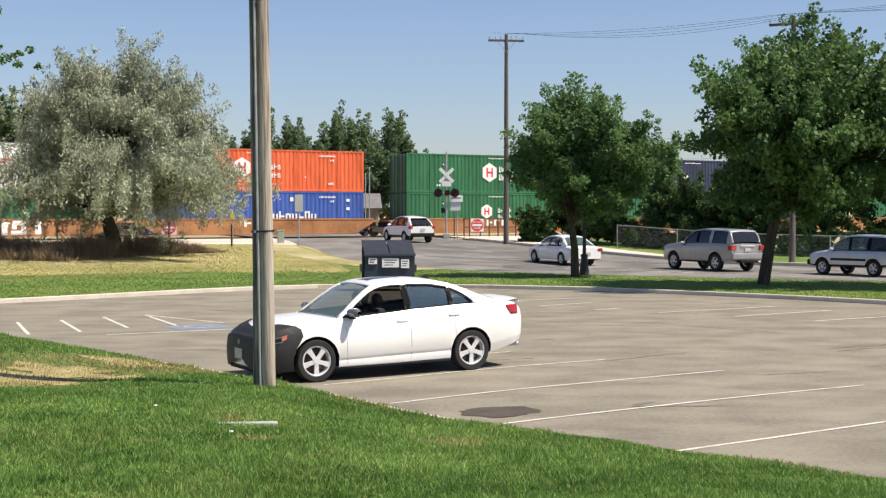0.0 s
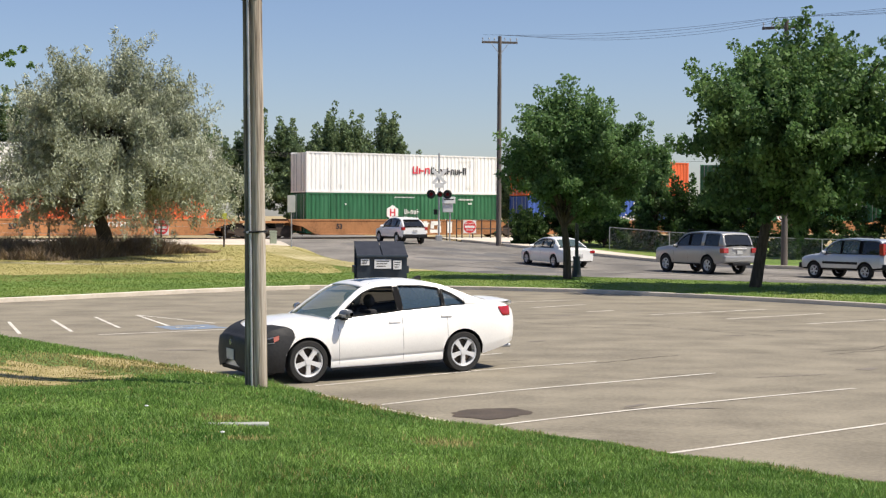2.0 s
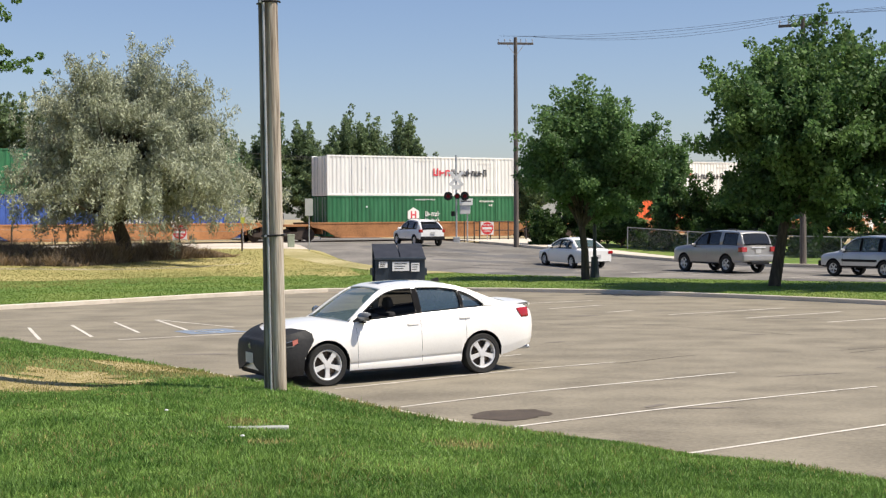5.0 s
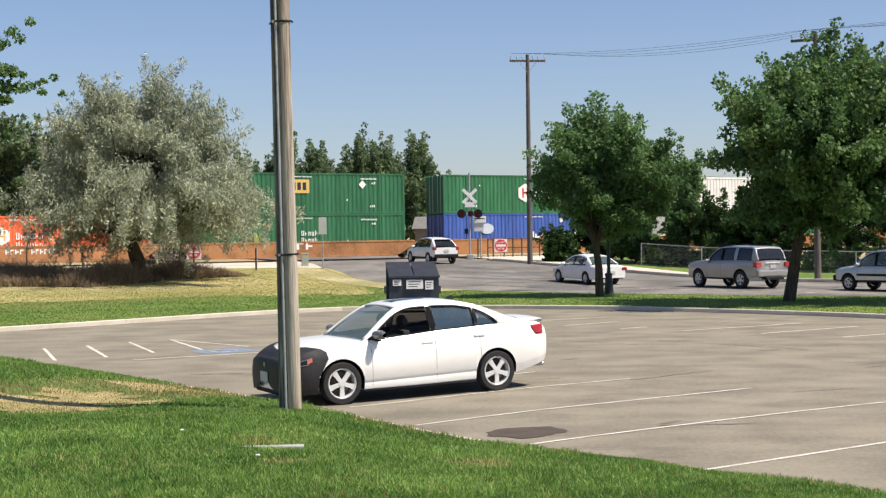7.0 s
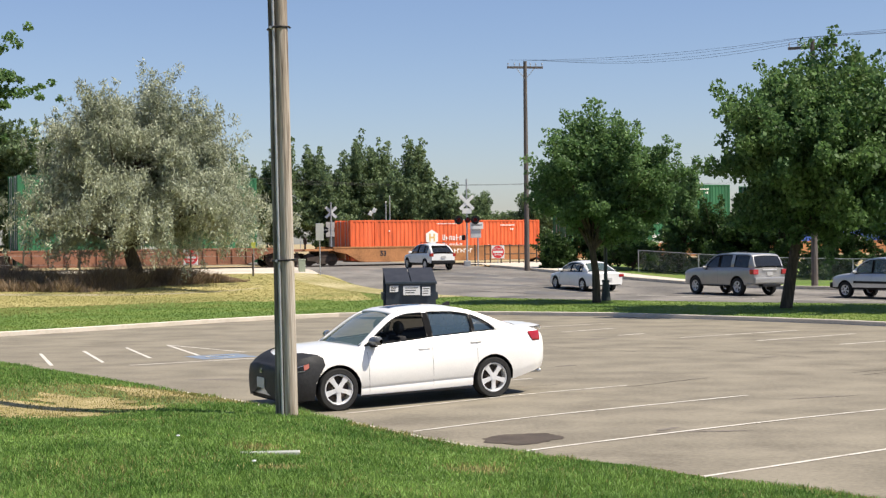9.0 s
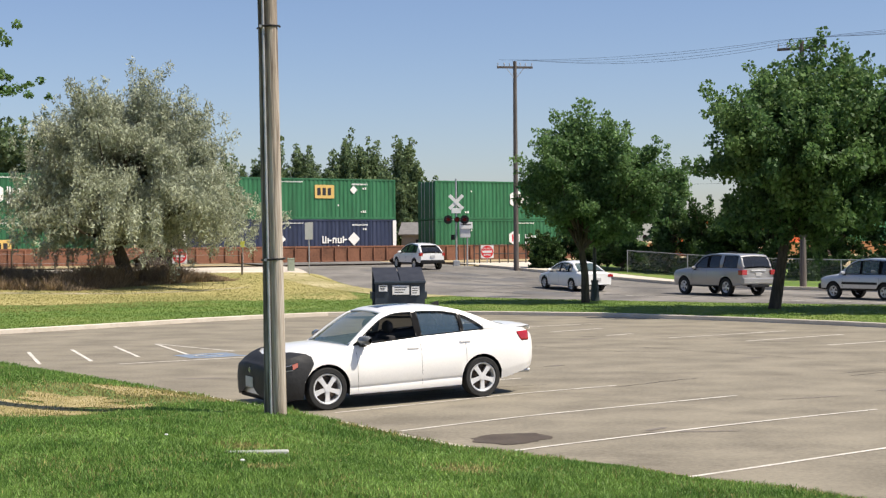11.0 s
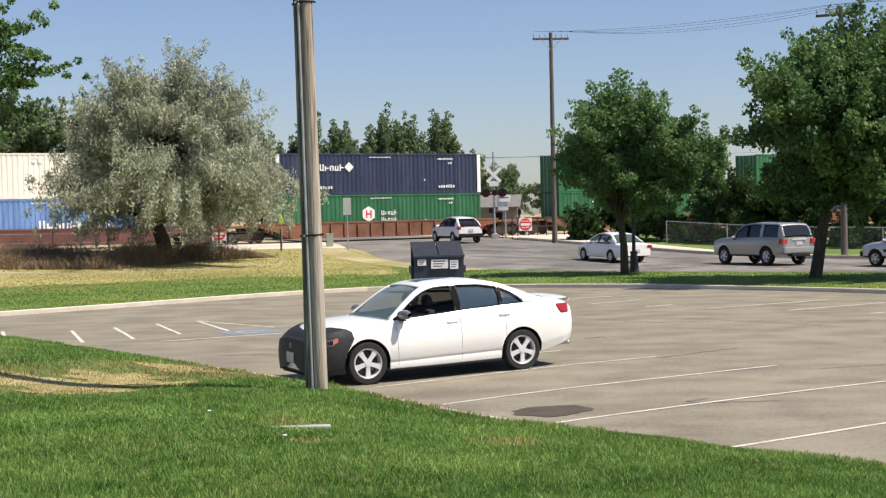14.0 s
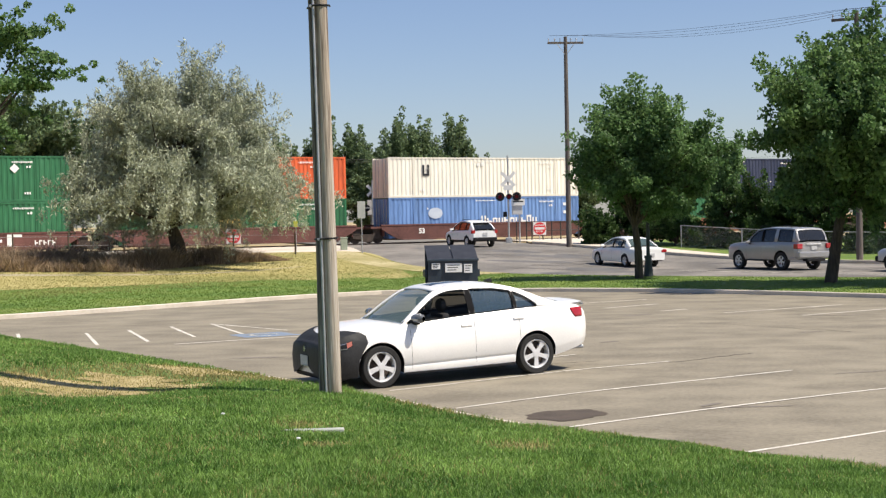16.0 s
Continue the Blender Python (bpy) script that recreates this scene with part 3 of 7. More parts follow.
MOVING = []
CONT = {"green": (0.026, 0.14, 0.058), "orange": (0.72, 0.13, 0.04), "white": (0.78, 0.77, 0.74), "blue": (0.045, 0.1, 0.36), "navy": (0.025, 0.035, 0.075), "cream": (0.74, 0.7, 0.6), "pale_blue": (0.13, 0.24, 0.48)}
CL, CW, CH = 16.15, 2.59, 2.88
LETTER_WHITE = mat("lettering_white", ((0.75, 0.74, 0.7), (0.82, 0.81, 0.78)), scale=2, rough=0.6)
LETTER_PALE = mat("lettering_pale", ((0.42, 0.48, 0.58), (0.55, 0.6, 0.66)), scale=2, rough=0.6)
LETTER_RED = mat("lettering_red", ((0.6, 0.03, 0.05), (0.66, 0.04, 0.06)), scale=2, rough=0.6)
LETTER_BLACK = mat("lettering_black", ((0.02, 0.02, 0.025), (0.03, 0.03, 0.035)), scale=2, rough=0.6)
LETTER_GOLD = mat("lettering_gold", ((0.6, 0.4, 0.12), (0.68, 0.46, 0.15)), scale=2, rough=0.6)
CONT_MESH = {}


def container_mats(col):
    c = CONT[col]
    return mat("container_" + col, (tuple(v * (0.9 if col in ("white", "cream") else 0.66) + 0.006 for v in c), c, tuple(min(1, v * 1.1 + 0.015) for v in c)), scale=0.7, fine=4, rough=0.55, stretch=(2.2, 2.2, 0.25), by_object=0.1)


def corrugated(x0, x1, z0, z1, pitch=0.33, depth=0.03):
    """A pressed steel sheet in the x-z plane: trapezoid ribs."""
    top, xs, x = [], [], x0
    while x < x1 - 0.01:
        for dx, dy in ((0, 0), (0.36, 0), (0.5, depth), (0.86, depth)):
            if x + dx * pitch < x1:
                xs.append((x + dx * pitch, dy))
        x += pitch
    xs.append((x1, 0))
    return sheet_of([[(x, d, z0) for x, d in xs], [(x, d, z1) for x, d in xs]])


def container_parts(col):
    """The meshes of a container whose near lower edge runs from x = -CL to 0 at y = 0."""
    if col in CONT_MESH:
        return CONT_MESH[col]
    paintm = container_mats(col)
    made = []

    def keep(name, bm, m):
        me = bpy.data.meshes.new(name)
        bmesh.ops.recalc_face_normals(bm, faces=bm.faces)
        bm.to_mesh(me)
        bm.free()
        me.materials.append(m)
        made.append((name, me))
    for y, k in ((0.02, 1), (CW - 0.02, -1)):
        bm = corrugated(-CL + 0.12, -0.12, 0.14, CH - 0.1)
        bm.transform(Matrix.Translation((0, y, 0)) @ Matrix.Diagonal((1, k, 1, 1)))
        keep("side_panel", bm, paintm)
    bm = bx((-CL + 0.1, 0.06, CH - 0.09), (-0.1, CW - 0.06, CH - 0.05))
    keep("roof_panel", bm, paintm)
    for y in (0, CW - 0.1):
        keep("bottom_rail", bx((-CL + 0.12, y, 0.0), (-0.12, y + 0.1, 0.16), 0.01), paintm)
        keep("top_rail", bx((-CL + 0.12, y, CH - 0.11), (-0.12, y + 0.1, CH), 0.01), paintm)
        for x in (-CL, -0.13):
            keep("corner_post", bx((x, y - 0.004, 0), (x + 0.13, y + 0.104, CH), 0.01), paintm)
        for x in (-CL + 1.95, -2.08):
            keep("lifting_post", bx((x, y - 0.008 if y == 0 else y + 0.03, 0), (x + 0.13, y + 0.07 if y == 0 else y + 0.108, CH), 0.01), paintm)
    # front wall, ribbed; doors with rods at the other end
    bm = corrugated(0.1, CW - 0.1, 0.1, CH - 0.1, 0.25, 0.04)
    bm.transform(Matrix.Translation((-0.03, 0, 0)) @ Matrix.Rotation(radians(90), 4, "Z"))
    keep("front_wall", bm, paintm)
    for k in (0, 1):
        y = 0.1 + k * (CW / 2 - 0.09)
        keep("door", bx((-CL + 0.03, y, 0.12), (-CL + 0.08, y + CW / 2 - 0.12, CH - 0.1), 0.01), paintm)
        for q in (0.3, 0.75):
            keep("lock_rod", cy((-CL + 0.0, y + q, 0.08), (-CL + 0.0, y + q, CH - 0.06), 0.022, seg=8), GALV)
    keep("end_sill", bx((-CL + 0.01, 0.1, 0), (-CL + 0.12, CW - 0.1, 0.12), 0.01), paintm)
    keep("floor_panel", bx((-CL + 0.12, 0.1, 0.02), (-0.12, CW - 0.1, 0.1)), paintm)
    CONT_MESH[col] = made
    return made


def bars(parent, spots, material=None):
    """Small unreadable marks as rows of short strokes: (x, z, length, height)."""
    for x, z, w, h in spots:
        bm = bmesh.new()
        n = max(1, int(w / (h * 0.9)))
        for k in range(n):
            x0 = x - w / 2 + k * w / n
            box(bm, (x0, -0.022, z - h * (0.5 if k % 3 else 0.4)), (x0 + w / n * 0.62, -0.012, z + h * (0.5 if k % 4 else 0.3)))
        tagged(part("marking", bm, material or LETTER_WHITE, parent), kind="stuff")


def container(col, s, level, label, marks=()):
    root = thing("freight_container", label, "container", rail_pose(s, 0.32 + level * (CH + 0.02)), group="containers on the train")
    for name, me in container_parts(col):
        ob = new(name, me)
        ob.parent = root
    for m in marks:
        m(root)
    MOVING.append((root, s, 0.32 + level * (CH + 0.02)))
    return root


STEEL = {k: mat("wagon_" + k, (tuple(v * 0.6 for v in c), c, tuple(v * 1.25 for v in c)), scale=0.8, fine=9, rough=0.75, bump=0.15, by_object=0.1)
         for k, c in (("tan", (0.34, 0.155, 0.062)), ("brown", (0.2, 0.088, 0.05)), ("maroon", (0.115, 0.048, 0.04)))}
TRUCK = mat("wheel_truck_steel", ((0.03, 0.025, 0.02), (0.07, 0.05, 0.04)), scale=4, rough=0.8)


def wheel_truck(parent, x):
    bm = bmesh.new()
    for dx in (-0.88, 0.88):
        for y in (-0.78, 0.66):
            cyl(bm, (x + dx, CW / 2 + y, 0.44), (x + dx, CW / 2 + y + 0.12, 0.44), 0.44, seg=20)
        cyl(bm, (x + dx, CW / 2 - 0.9, 0.44), (x + dx, CW / 2 + 0.9, 0.44), 0.08, seg=8)
    for y in (-0.98, 0.86):
        poly_prism([(x - 1.15, 0.36), (x - 1.15, 0.56), (x - 0.5, 0.66), (x + 0.5, 0.66), (x + 1.15, 0.56), (x + 1.15, 0.36), (x + 0.55, 0.3), (x + 0.3, 0.12), (x - 0.3, 0.12), (x - 0.55, 0.3)],
                   CW / 2 + y, CW / 2 + y + 0.12, bm)
    box(bm, (x - 0.2, CW / 2 - 0.95, 0.4), (x + 0.2, CW / 2 + 0.95, 0.62))
    part("wheel_truck", bm, TRUCK, parent, "dark greasy steel wheel truck")


def well_car(s, col, label, front, rear, ribs, marks=()):
    """One unit of a well wagon. front, rear: how far its end platforms reach past the container."""
    root = thing("well_wagon", label, "rail wagon", rail_pose(s), group="wagons of the train")
    steel = STEEL[col]
    L0, L1 = -CL - 0.35, 0.35
    for y, k in ((-0.14, 1), (CW + 0.02, -1)):
        bm = bmesh.new()
        pts = [(L0 - rear * 0.35, 1.22), (L1 + front * 0.35, 1.22), (L1 + front * 0.3, 0.98), (L1, 0.8), (L1 - 0.9, 0.3), (L1 - 1.3, 0.24), (L0 + 1.3, 0.24), (L0 + 0.9, 0.3), (L0, 0.8), (L0 - rear * 0.3, 0.98)]
        poly_prism(pts, y, y + 0.12, bm)
        part("side_sill", bm, steel, root)
    for y in (-0.17, CW - 0.02):
        part("top_chord", bx((L0 - rear * 0.35, y, 1.2), (L1 + front * 0.35, y + 0.2, 1.32), 0.015), steel, root)
        part("bottom_chord", bx((L0 + 1.3, y, 0.2), (L1 - 1.3, y + 0.2, 0.3), 0.015), steel, root)
    if ribs:
        n = 15
        for i in range(n):
            x = L0 + 1.2 + (L1 - L0 - 2.4) * i / (n - 1)
            part("rib", bx((x - 0.05, -0.24, 0.26), (x + 0.05, -0.14, 1.22), 0.01), steel, root)
    part("well_floor", bx((L0 + 1.0, 0.0, 0.2), (L1 - 1.0, CW, 0.3)), steel, root)
    for a, b, t in ((L1, L1 + front, L1 + front - 0.5), (L0 - rear, L0, L0 - rear + 0.5)):
        part("end_platform", bx((a, 0.15, 1.02), (b, CW - 0.15, 1.18), 0.02), steel, root)
        part("bulkhead", bx((a + 0.02 if a == L1 else b - 0.12, 0.0, 0.5), (a + 0.12 if a == L1 else b - 0.02, CW, 1.2)), steel, root)
        part("bolster", bx(((a + b) / 2 - 0.3, 0.3, 0.6), ((a + b) / 2 + 0.3, CW - 0.3, 1.03)), TRUCK, root)
    if front > 2:
        wheel_truck(root, L1 + 1.75)
        part("coupler", bx((L1 + front, CW / 2 - 0.12, 0.72), (L1 + front + 0.15, CW / 2 + 0.12, 0.98), 0.03), TRUCK, root)
        for y in (0.25, CW - 0.25):
            part("grab_rail", cy((L1 + front - 0.1, y, 1.15), (L1 + front - 0.1, y, 2.0), 0.02, seg=6), GALV, root)
    if rear > 2:
        wheel_truck(root, L0 - 1.75)
        part("brake_wheel", cy((L0 - rear + 0.12, 0.5, 1.75), (L0 - rear + 0.18, 0.5, 1.75), 0.27, seg=18), TRUCK, root)
        part("brake_stand", bx((L0 - rear + 0.1, 0.45, 1.15), (L0 - rear + 0.2, 0.55, 2.0)), TRUCK, root)
    else:
        wheel_truck(root, L0 - 1.2)
    for m in marks:
        m(root)
    MOVING.append((root, s, 0.0))
    return root


def sign_words(text, x, z, size, material, bold=0.012, y=-0.02, name="lettering"):
    def add(root):
        bm = words(text, size, 0.004, bold)
        bm.transform(Matrix.Translation((x, y, z)))
        part(name, bm, material, root)
    return add


def small_marks(*spots, material=None):
    return lambda root: bars(root, spots, material)


def emblem(x, z, size, letter_mat):
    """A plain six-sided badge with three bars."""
    def add(root):
        pts = [(x + size * math.sin(k * math.tau / 6), z + size * math.cos(k * math.tau / 6)) for k in range(6)]
        part("emblem", poly_prism(pts, -0.02, -0.008), LETTER_WHITE, root, "white six-sided badge")
        bm = bmesh.new()
        for dx in (-0.4, 0.22):
            box(bm, (x + dx * size, -0.026, z - size * 0.5), (x + (dx + 0.2) * size, -0.02, z + size * 0.5))
        box(bm, (x - 0.2 * size, -0.026, z - size * 0.1), (x + 0.22 * size, -0.02, z + size * 0.1))
        part("emblem_bars", bm, letter_mat, root)
    return add


def white_edge(x):
    return lambda root: part("edge_stripe", bx((x - 0.14, -0.02, 0.05), (x + 0.14, -0.01, CH - 0.05)), LETTER_WHITE, root)


IDS = small_marks((-2.9, 2.5, 1.3, 0.12), (-2.6, 0.55, 0.45, 0.16), (-13.4, 0.55, 0.4, 0.16), (-8.2, 2.62, 1.7, 0.08), (-2.5, 2.2, 0.35, 0.16), (-4.6, 1.0, 0.16, 0.16), (-13.0, 2.1, 0.16, 0.16))


def tile_mark(x, z, w, h, material, bar):
    def add(root):
        part("logo_tile", bx((x - w / 2, -0.02, z - h / 2), (x + w / 2, -0.01, z + h / 2)), material, root)
        bm = bmesh.new()
        for k in range(3):
            box(bm, (x - w * 0.38 + k * w * 0.27, -0.026, z - h * 0.28), (x - w * 0.2 + k * w * 0.27, -0.02, z + h * 0.28))
        part("logo_bars", bm, bar, root)
    return add


def word_bars(x, z, n, h, material, gap=0.12, w=None, rows=1):
    """A brand's lettering as plain strokes of its size and colour."""
    def add(root):
        for r in range(rows):
            for k in range(n):
                bm = bmesh.new()
                ww = w or h * 0.5
                t = min(0.32 * ww, 0.2 * h)
                hh = h * (1.0 if k % 4 == 0 else 0.75)
                x0, z0 = x + k * (ww + gap), z - r * h * 1.35 - h / 2
                box(bm, (x0, -0.022, z0), (x0 + t, -0.012, z0 + hh))
                if k % 3 != 1:
                    box(bm, (x0 + ww - t, -0.022, z0), (x0 + ww, -0.012, z0 + hh))
                box(bm, (x0 + t, -0.022, z0 + hh * (0.0, 0.4, 0.8)[k % 3]), (x0 + ww - t * (k % 3 != 1), -0.012, z0 + hh * (0.0, 0.4, 0.8)[k % 3] + t))
                part("letter_stroke", bm, material, root)
    return add


def oval_mark(x, z, a, b):
    return lambda root: part("emblem", poly_prism([(x + a * math.cos(k * math.tau / 24), z + b * math.sin(k * math.tau / 24)) for k in range(24)], -0.02, -0.008), LETTER_PALE, root, "pale oval emblem")


def diamond(x, z, r):
    return lambda root: part("placard", poly_prism([(x - r, z), (x, z - r), (x + r, z), (x, z + r)], -0.02, -0.008), LETTER_WHITE, root)


def wagon_bars(x, z, n, h, w):
    """Unreadable marks on a wagon's side."""
    def add(root):
        for k in range(n):
            x0 = x + k * w * 1.35
            bm = bx((x0, -0.155, z), (x0 + w * 0.35, -0.14, z + h))
            box(bm, (x0 + w * 0.35, -0.155, z + h * (0.75 if k % 2 else 0.35)), (x0 + w, -0.14, z + h * (1.0 if k % 2 else 0.6)))
            part("letter_stroke", bm, LETTER_WHITE, root)
    return add


def build_train():
    badge_high = [emblem(-8.95, 1.55, 0.72, LETTER_RED), word_bars(-8.1, 1.8, 5, 0.45, LETTER_WHITE, 0.08, rows=2), IDS]
    badge_low = [emblem(-9.2, 1.5, 0.55, LETTER_RED), word_bars(-8.2, 1.58, 5, 0.36, LETTER_WHITE, 0.08, rows=2), IDS]
    tile_aft = [tile_mark(-8.3, 1.95, 1.5, 0.95, LETTER_GOLD, LETTER_BLACK), diamond(-3.4, 2.1, 0.3), IDS]
    tile_fore = [tile_mark(-5.7, 1.95, 1.5, 0.95, LETTER_GOLD, LETTER_BLACK), diamond(-3.4, 2.1, 0.3), IDS]
    tile_low = [tile_mark(-8.6, 1.1, 1.5, 0.95, LETTER_GOLD, LETTER_BLACK), diamond(-14.0, 1.3, 0.3), IDS]
    two_tone = [word_bars(-7.5, 1.75, 3, 0.55, LETTER_RED, 0.09, 0.42), word_bars(-5.95, 1.72, 9, 0.52, LETTER_BLACK, 0.08, 0.27), IDS]
    orange = [emblem(-9.4, 1.6, 0.7, LETTER_RED), word_bars(-8.2, 1.7, 6, 0.42, LETTER_WHITE, 0.08, rows=2), IDS]
    orange_low = [emblem(-9.5, 1.6, 0.58, LETTER_GOLD), word_bars(-8.6, 1.6, 6, 0.42, LETTER_WHITE, 0.08, rows=2), IDS]
    stack = [word_bars(-8.6, 1.15, 10, 0.72, LETTER_WHITE, 0.09, 0.4), oval_mark(-12.4, 1.75, 0.58, 0.4), small_marks((-5.6, 2.35, 0.42, 0.4), (-1.2, 2.3, 0.4, 0.3), (-1.2, 1.7, 0.4, 0.3)), IDS]
    diamond_high = [word_bars(-12.9, 1.9, 5, 0.45, LETTER_WHITE, 0.08, 0.3), diamond(-10.65, 1.93, 0.36), IDS, white_edge(-0.1), white_edge(-CL + 0.1), small_marks((-12.6, 0.5, 1.4, 0.2), (-2.8, 0.5, 1.4, 0.2))]
    diamond_low = [word_bars(-5.9, 1.45, 5, 0.5, LETTER_WHITE, 0.08, 0.32), diamond(-3.4, 1.5, 0.48), diamond(-9.0, 1.5, 0.3), IDS, white_edge(-0.1), white_edge(-CL + 0.1)]
    cream = [word_bars(-13.4, 1.95, 1, 0.8, LETTER_BLACK, 0.1, 0.55), small_marks((-8.5, 2.4, 0.8, 0.3)), IDS]
    wagon_short = [wagon_bars(-9.3, 0.75, 3, 0.5, 0.5), small_marks((-14, 0.8, 0.5, 0.3))]
    wagon_long = [wagon_bars(-9.3, 0.78, 4, 0.3, 0.22), wagon_bars(-7.7, 0.78, 6, 0.3, 0.2), sign_words("53", -13.6, 0.8, 0.5, LETTER_BLACK, 0.02, -0.15)]

    def graffiti(root):
        for x, z, w, h in ((-8.6, 0.75, 0.5, 0.9), (-8.0, 0.95, 0.7, 0.35), (-7.0, 0.75, 0.35, 0.9), (-6.5, 0.75, 0.35, 0.9), (-6.75, 0.8, 0.5, 0.25), (-5.6, 1.05, 0.8, 0.3), (-5.9, 0.85, 0.3, 0.4), (-5.3, 0.6, 0.3, 0.5), (-5.7, 0.45, 0.8, 0.25), (-4.4, 0.75, 0.4, 0.85)):
            part("graffiti", bx((x - w / 2, -0.16, z - h / 2), (x + w / 2, -0.145, z + h / 2), 0.004), LETTER_WHITE, root, "blocky white graffiti")
    # right end of the containers at the start, wagon colour, ribs, end platforms ahead and behind, upper, lower
    units = [
        (51.65, "tan", 0, 1.0, 1.0, ("green", badge_high), ("green", badge_low), []),
        (32.35, "tan", 0, 1.0, 1.0, ("navy", diamond_low), ("green", badge_low), []),
        (13.05, "tan", 0, 1.0, 1.0, ("green", badge_high), ("green", badge_low), wagon_short),
        (-6.64, "tan", 0, 1.0, 1.0, ("orange", orange), ("blue", stack), wagon_short),
        (-25.6, "tan", 0, 1.0, 3.1, ("white", two_tone), ("green", badge_low), [graffiti] + wagon_long),
        (-48.64, "tan", 0, 3.1, 3.1, ("white", two_tone), ("orange", orange_low), wagon_long),
        (-72.0, "tan", 0, 3.1, 3.1, ("white", two_tone), ("green", badge_low), wagon_short),
        (-94.75, "tan", 0, 3.1, 1.0, ("green", badge_high), ("blue", stack), []),
        (-114.15, "tan", 0, 1.0, 1.0, ("green", tile_aft), ("green", badge_low), wagon_short),
        (-133.3, "tan", 0, 1.0, 3.1, None, ("orange", orange_low), wagon_long),
        (-156.56, "brown", 1, 3.1, 1.0, ("green", badge_high), ("green", badge_low), []),
        (-176.05, "brown", 1, 1.0, 1.0, ("green", tile_fore), ("navy", diamond_low), []),
        (-195.68, "brown", 1, 1.0, 3.1, ("green", badge_high), ("green", tile_low), []),
        (-218.8, "brown", 1, 3.1, 3.1, ("navy", diamond_high), ("green", badge_low), []),
        (-242.5, "maroon", 0, 3.1, 1.0, ("cream", cream), ("pale_blue", stack), [sign_words("53", -13.6, 0.8, 0.5, LETTER_WHITE, 0.02, -0.15)]),
        (-261.94, "maroon", 0, 1.0, 1.0, ("orange", orange), ("green", tile_low), []),
        (-281.18, "maroon", 0, 1.0, 3.1, ("green", tile_aft), ("green", badge_low), [wagon_bars(-5.2, 0.45, 2, 0.75, 0.9), wagon_bars(-2.3, 0.5, 5, 0.3, 0.2)]),
    ]
    names = {"green": "green", "orange": "orange-red", "white": "white", "blue": "deep blue", "navy": "dark navy", "cream": "cream-white", "pale_blue": "faded blue"}
    for s, col, ribs, front, rear, up, low, marks in units:
        well_car(s, col, {"tan": "tan-painted steel well wagon", "brown": "ribbed rust-brown steel well wagon", "maroon": "stained maroon steel well wagon"}[col], front, rear, ribs, marks)
        for level, spec in ((1, up), (0, low)):
            if spec:
                container(spec[0], s, level, names[spec[0]] + " corrugated steel container " + ("stacked on another container" if level else "seated in a well wagon"), spec[1])


build_train()


def build_track():
    for k, off in enumerate((CW / 2 - 0.7175, CW / 2 + 0.7175)):
        bm = bmesh.new()
        m = rail_pose(0, -0.16)
        for a, b, h0, h1 in ((-0.07, 0.07, 0, 0.03), (-0.012, 0.012, 0.03, 0.12), (-0.036, 0.036, 0.12, 0.16)):
            box(bm, (-150, off + a, h0), (150, off + b, h1), m=m)
        tagged(obj("rail", bm, mat("rail_steel", ((0.12, 0.07, 0.05), (0.25, 0.2, 0.17)), scale=2, rough=0.5, metal=0.7)), "worn steel rail with rusty flanks", "rail", kind="structure")
    bm = bmesh.new()
    m = rail_pose(0, -0.22)
    for i in range(-150, 151):
        box(bm, (i * 0.6 - 0.11, CW / 2 - 1.3, -0.05), (i * 0.6 + 0.11, CW / 2 + 1.3, 0.06), m=m)
    tagged(obj("sleepers", bm, WOOD), "dark timber railway sleepers in the ballast", "sleepers", kind="stuff")
    rows = [[tuple(m @ Vector((x, y, z + 0.03 * noise.noise(Vector((x * 2, y * 2, 0)))))) for x in np.arange(-150, 150.5, 1.5)] for y, z in ((-3.0, -0.45), (-1.4, 0.0), (0, 0.03), (1.3, 0.03), (2.6, 0.03), (4.2, -0.02), (5.8, -0.5))]
    bm = sheet_of(rows)
    bmesh.ops.recalc_face_normals(bm, faces=bm.faces)
    tagged(obj("ballast", bm, mat("ballast_stone", ((0.16, 0.13, 0.11), (0.28, 0.24, 0.2), (0.4, 0.36, 0.3)), scale=6, rough=0.95, bump=0.8), smooth=True), "grey-brown crushed stone ballast bed", "ballast", kind="stuff")


build_track()


# ---- vehicles ----
def lerp_table(table, x):
    for (x0, v0), (x1, v1) in zip(table, table[1:]):
        if x0 <= x <= x1:
            t = (x - x0) / (x1 - x0)
            return v0 + (v1 - v0) * t
    return table[0][1] if x < table[0][0] else table[-1][1]


def soft_table(table, x, r=0.06):
    return sum(lerp_table(table, x + r * k) for k in (-1, -0.5, 0, 0.5, 1)) / 5


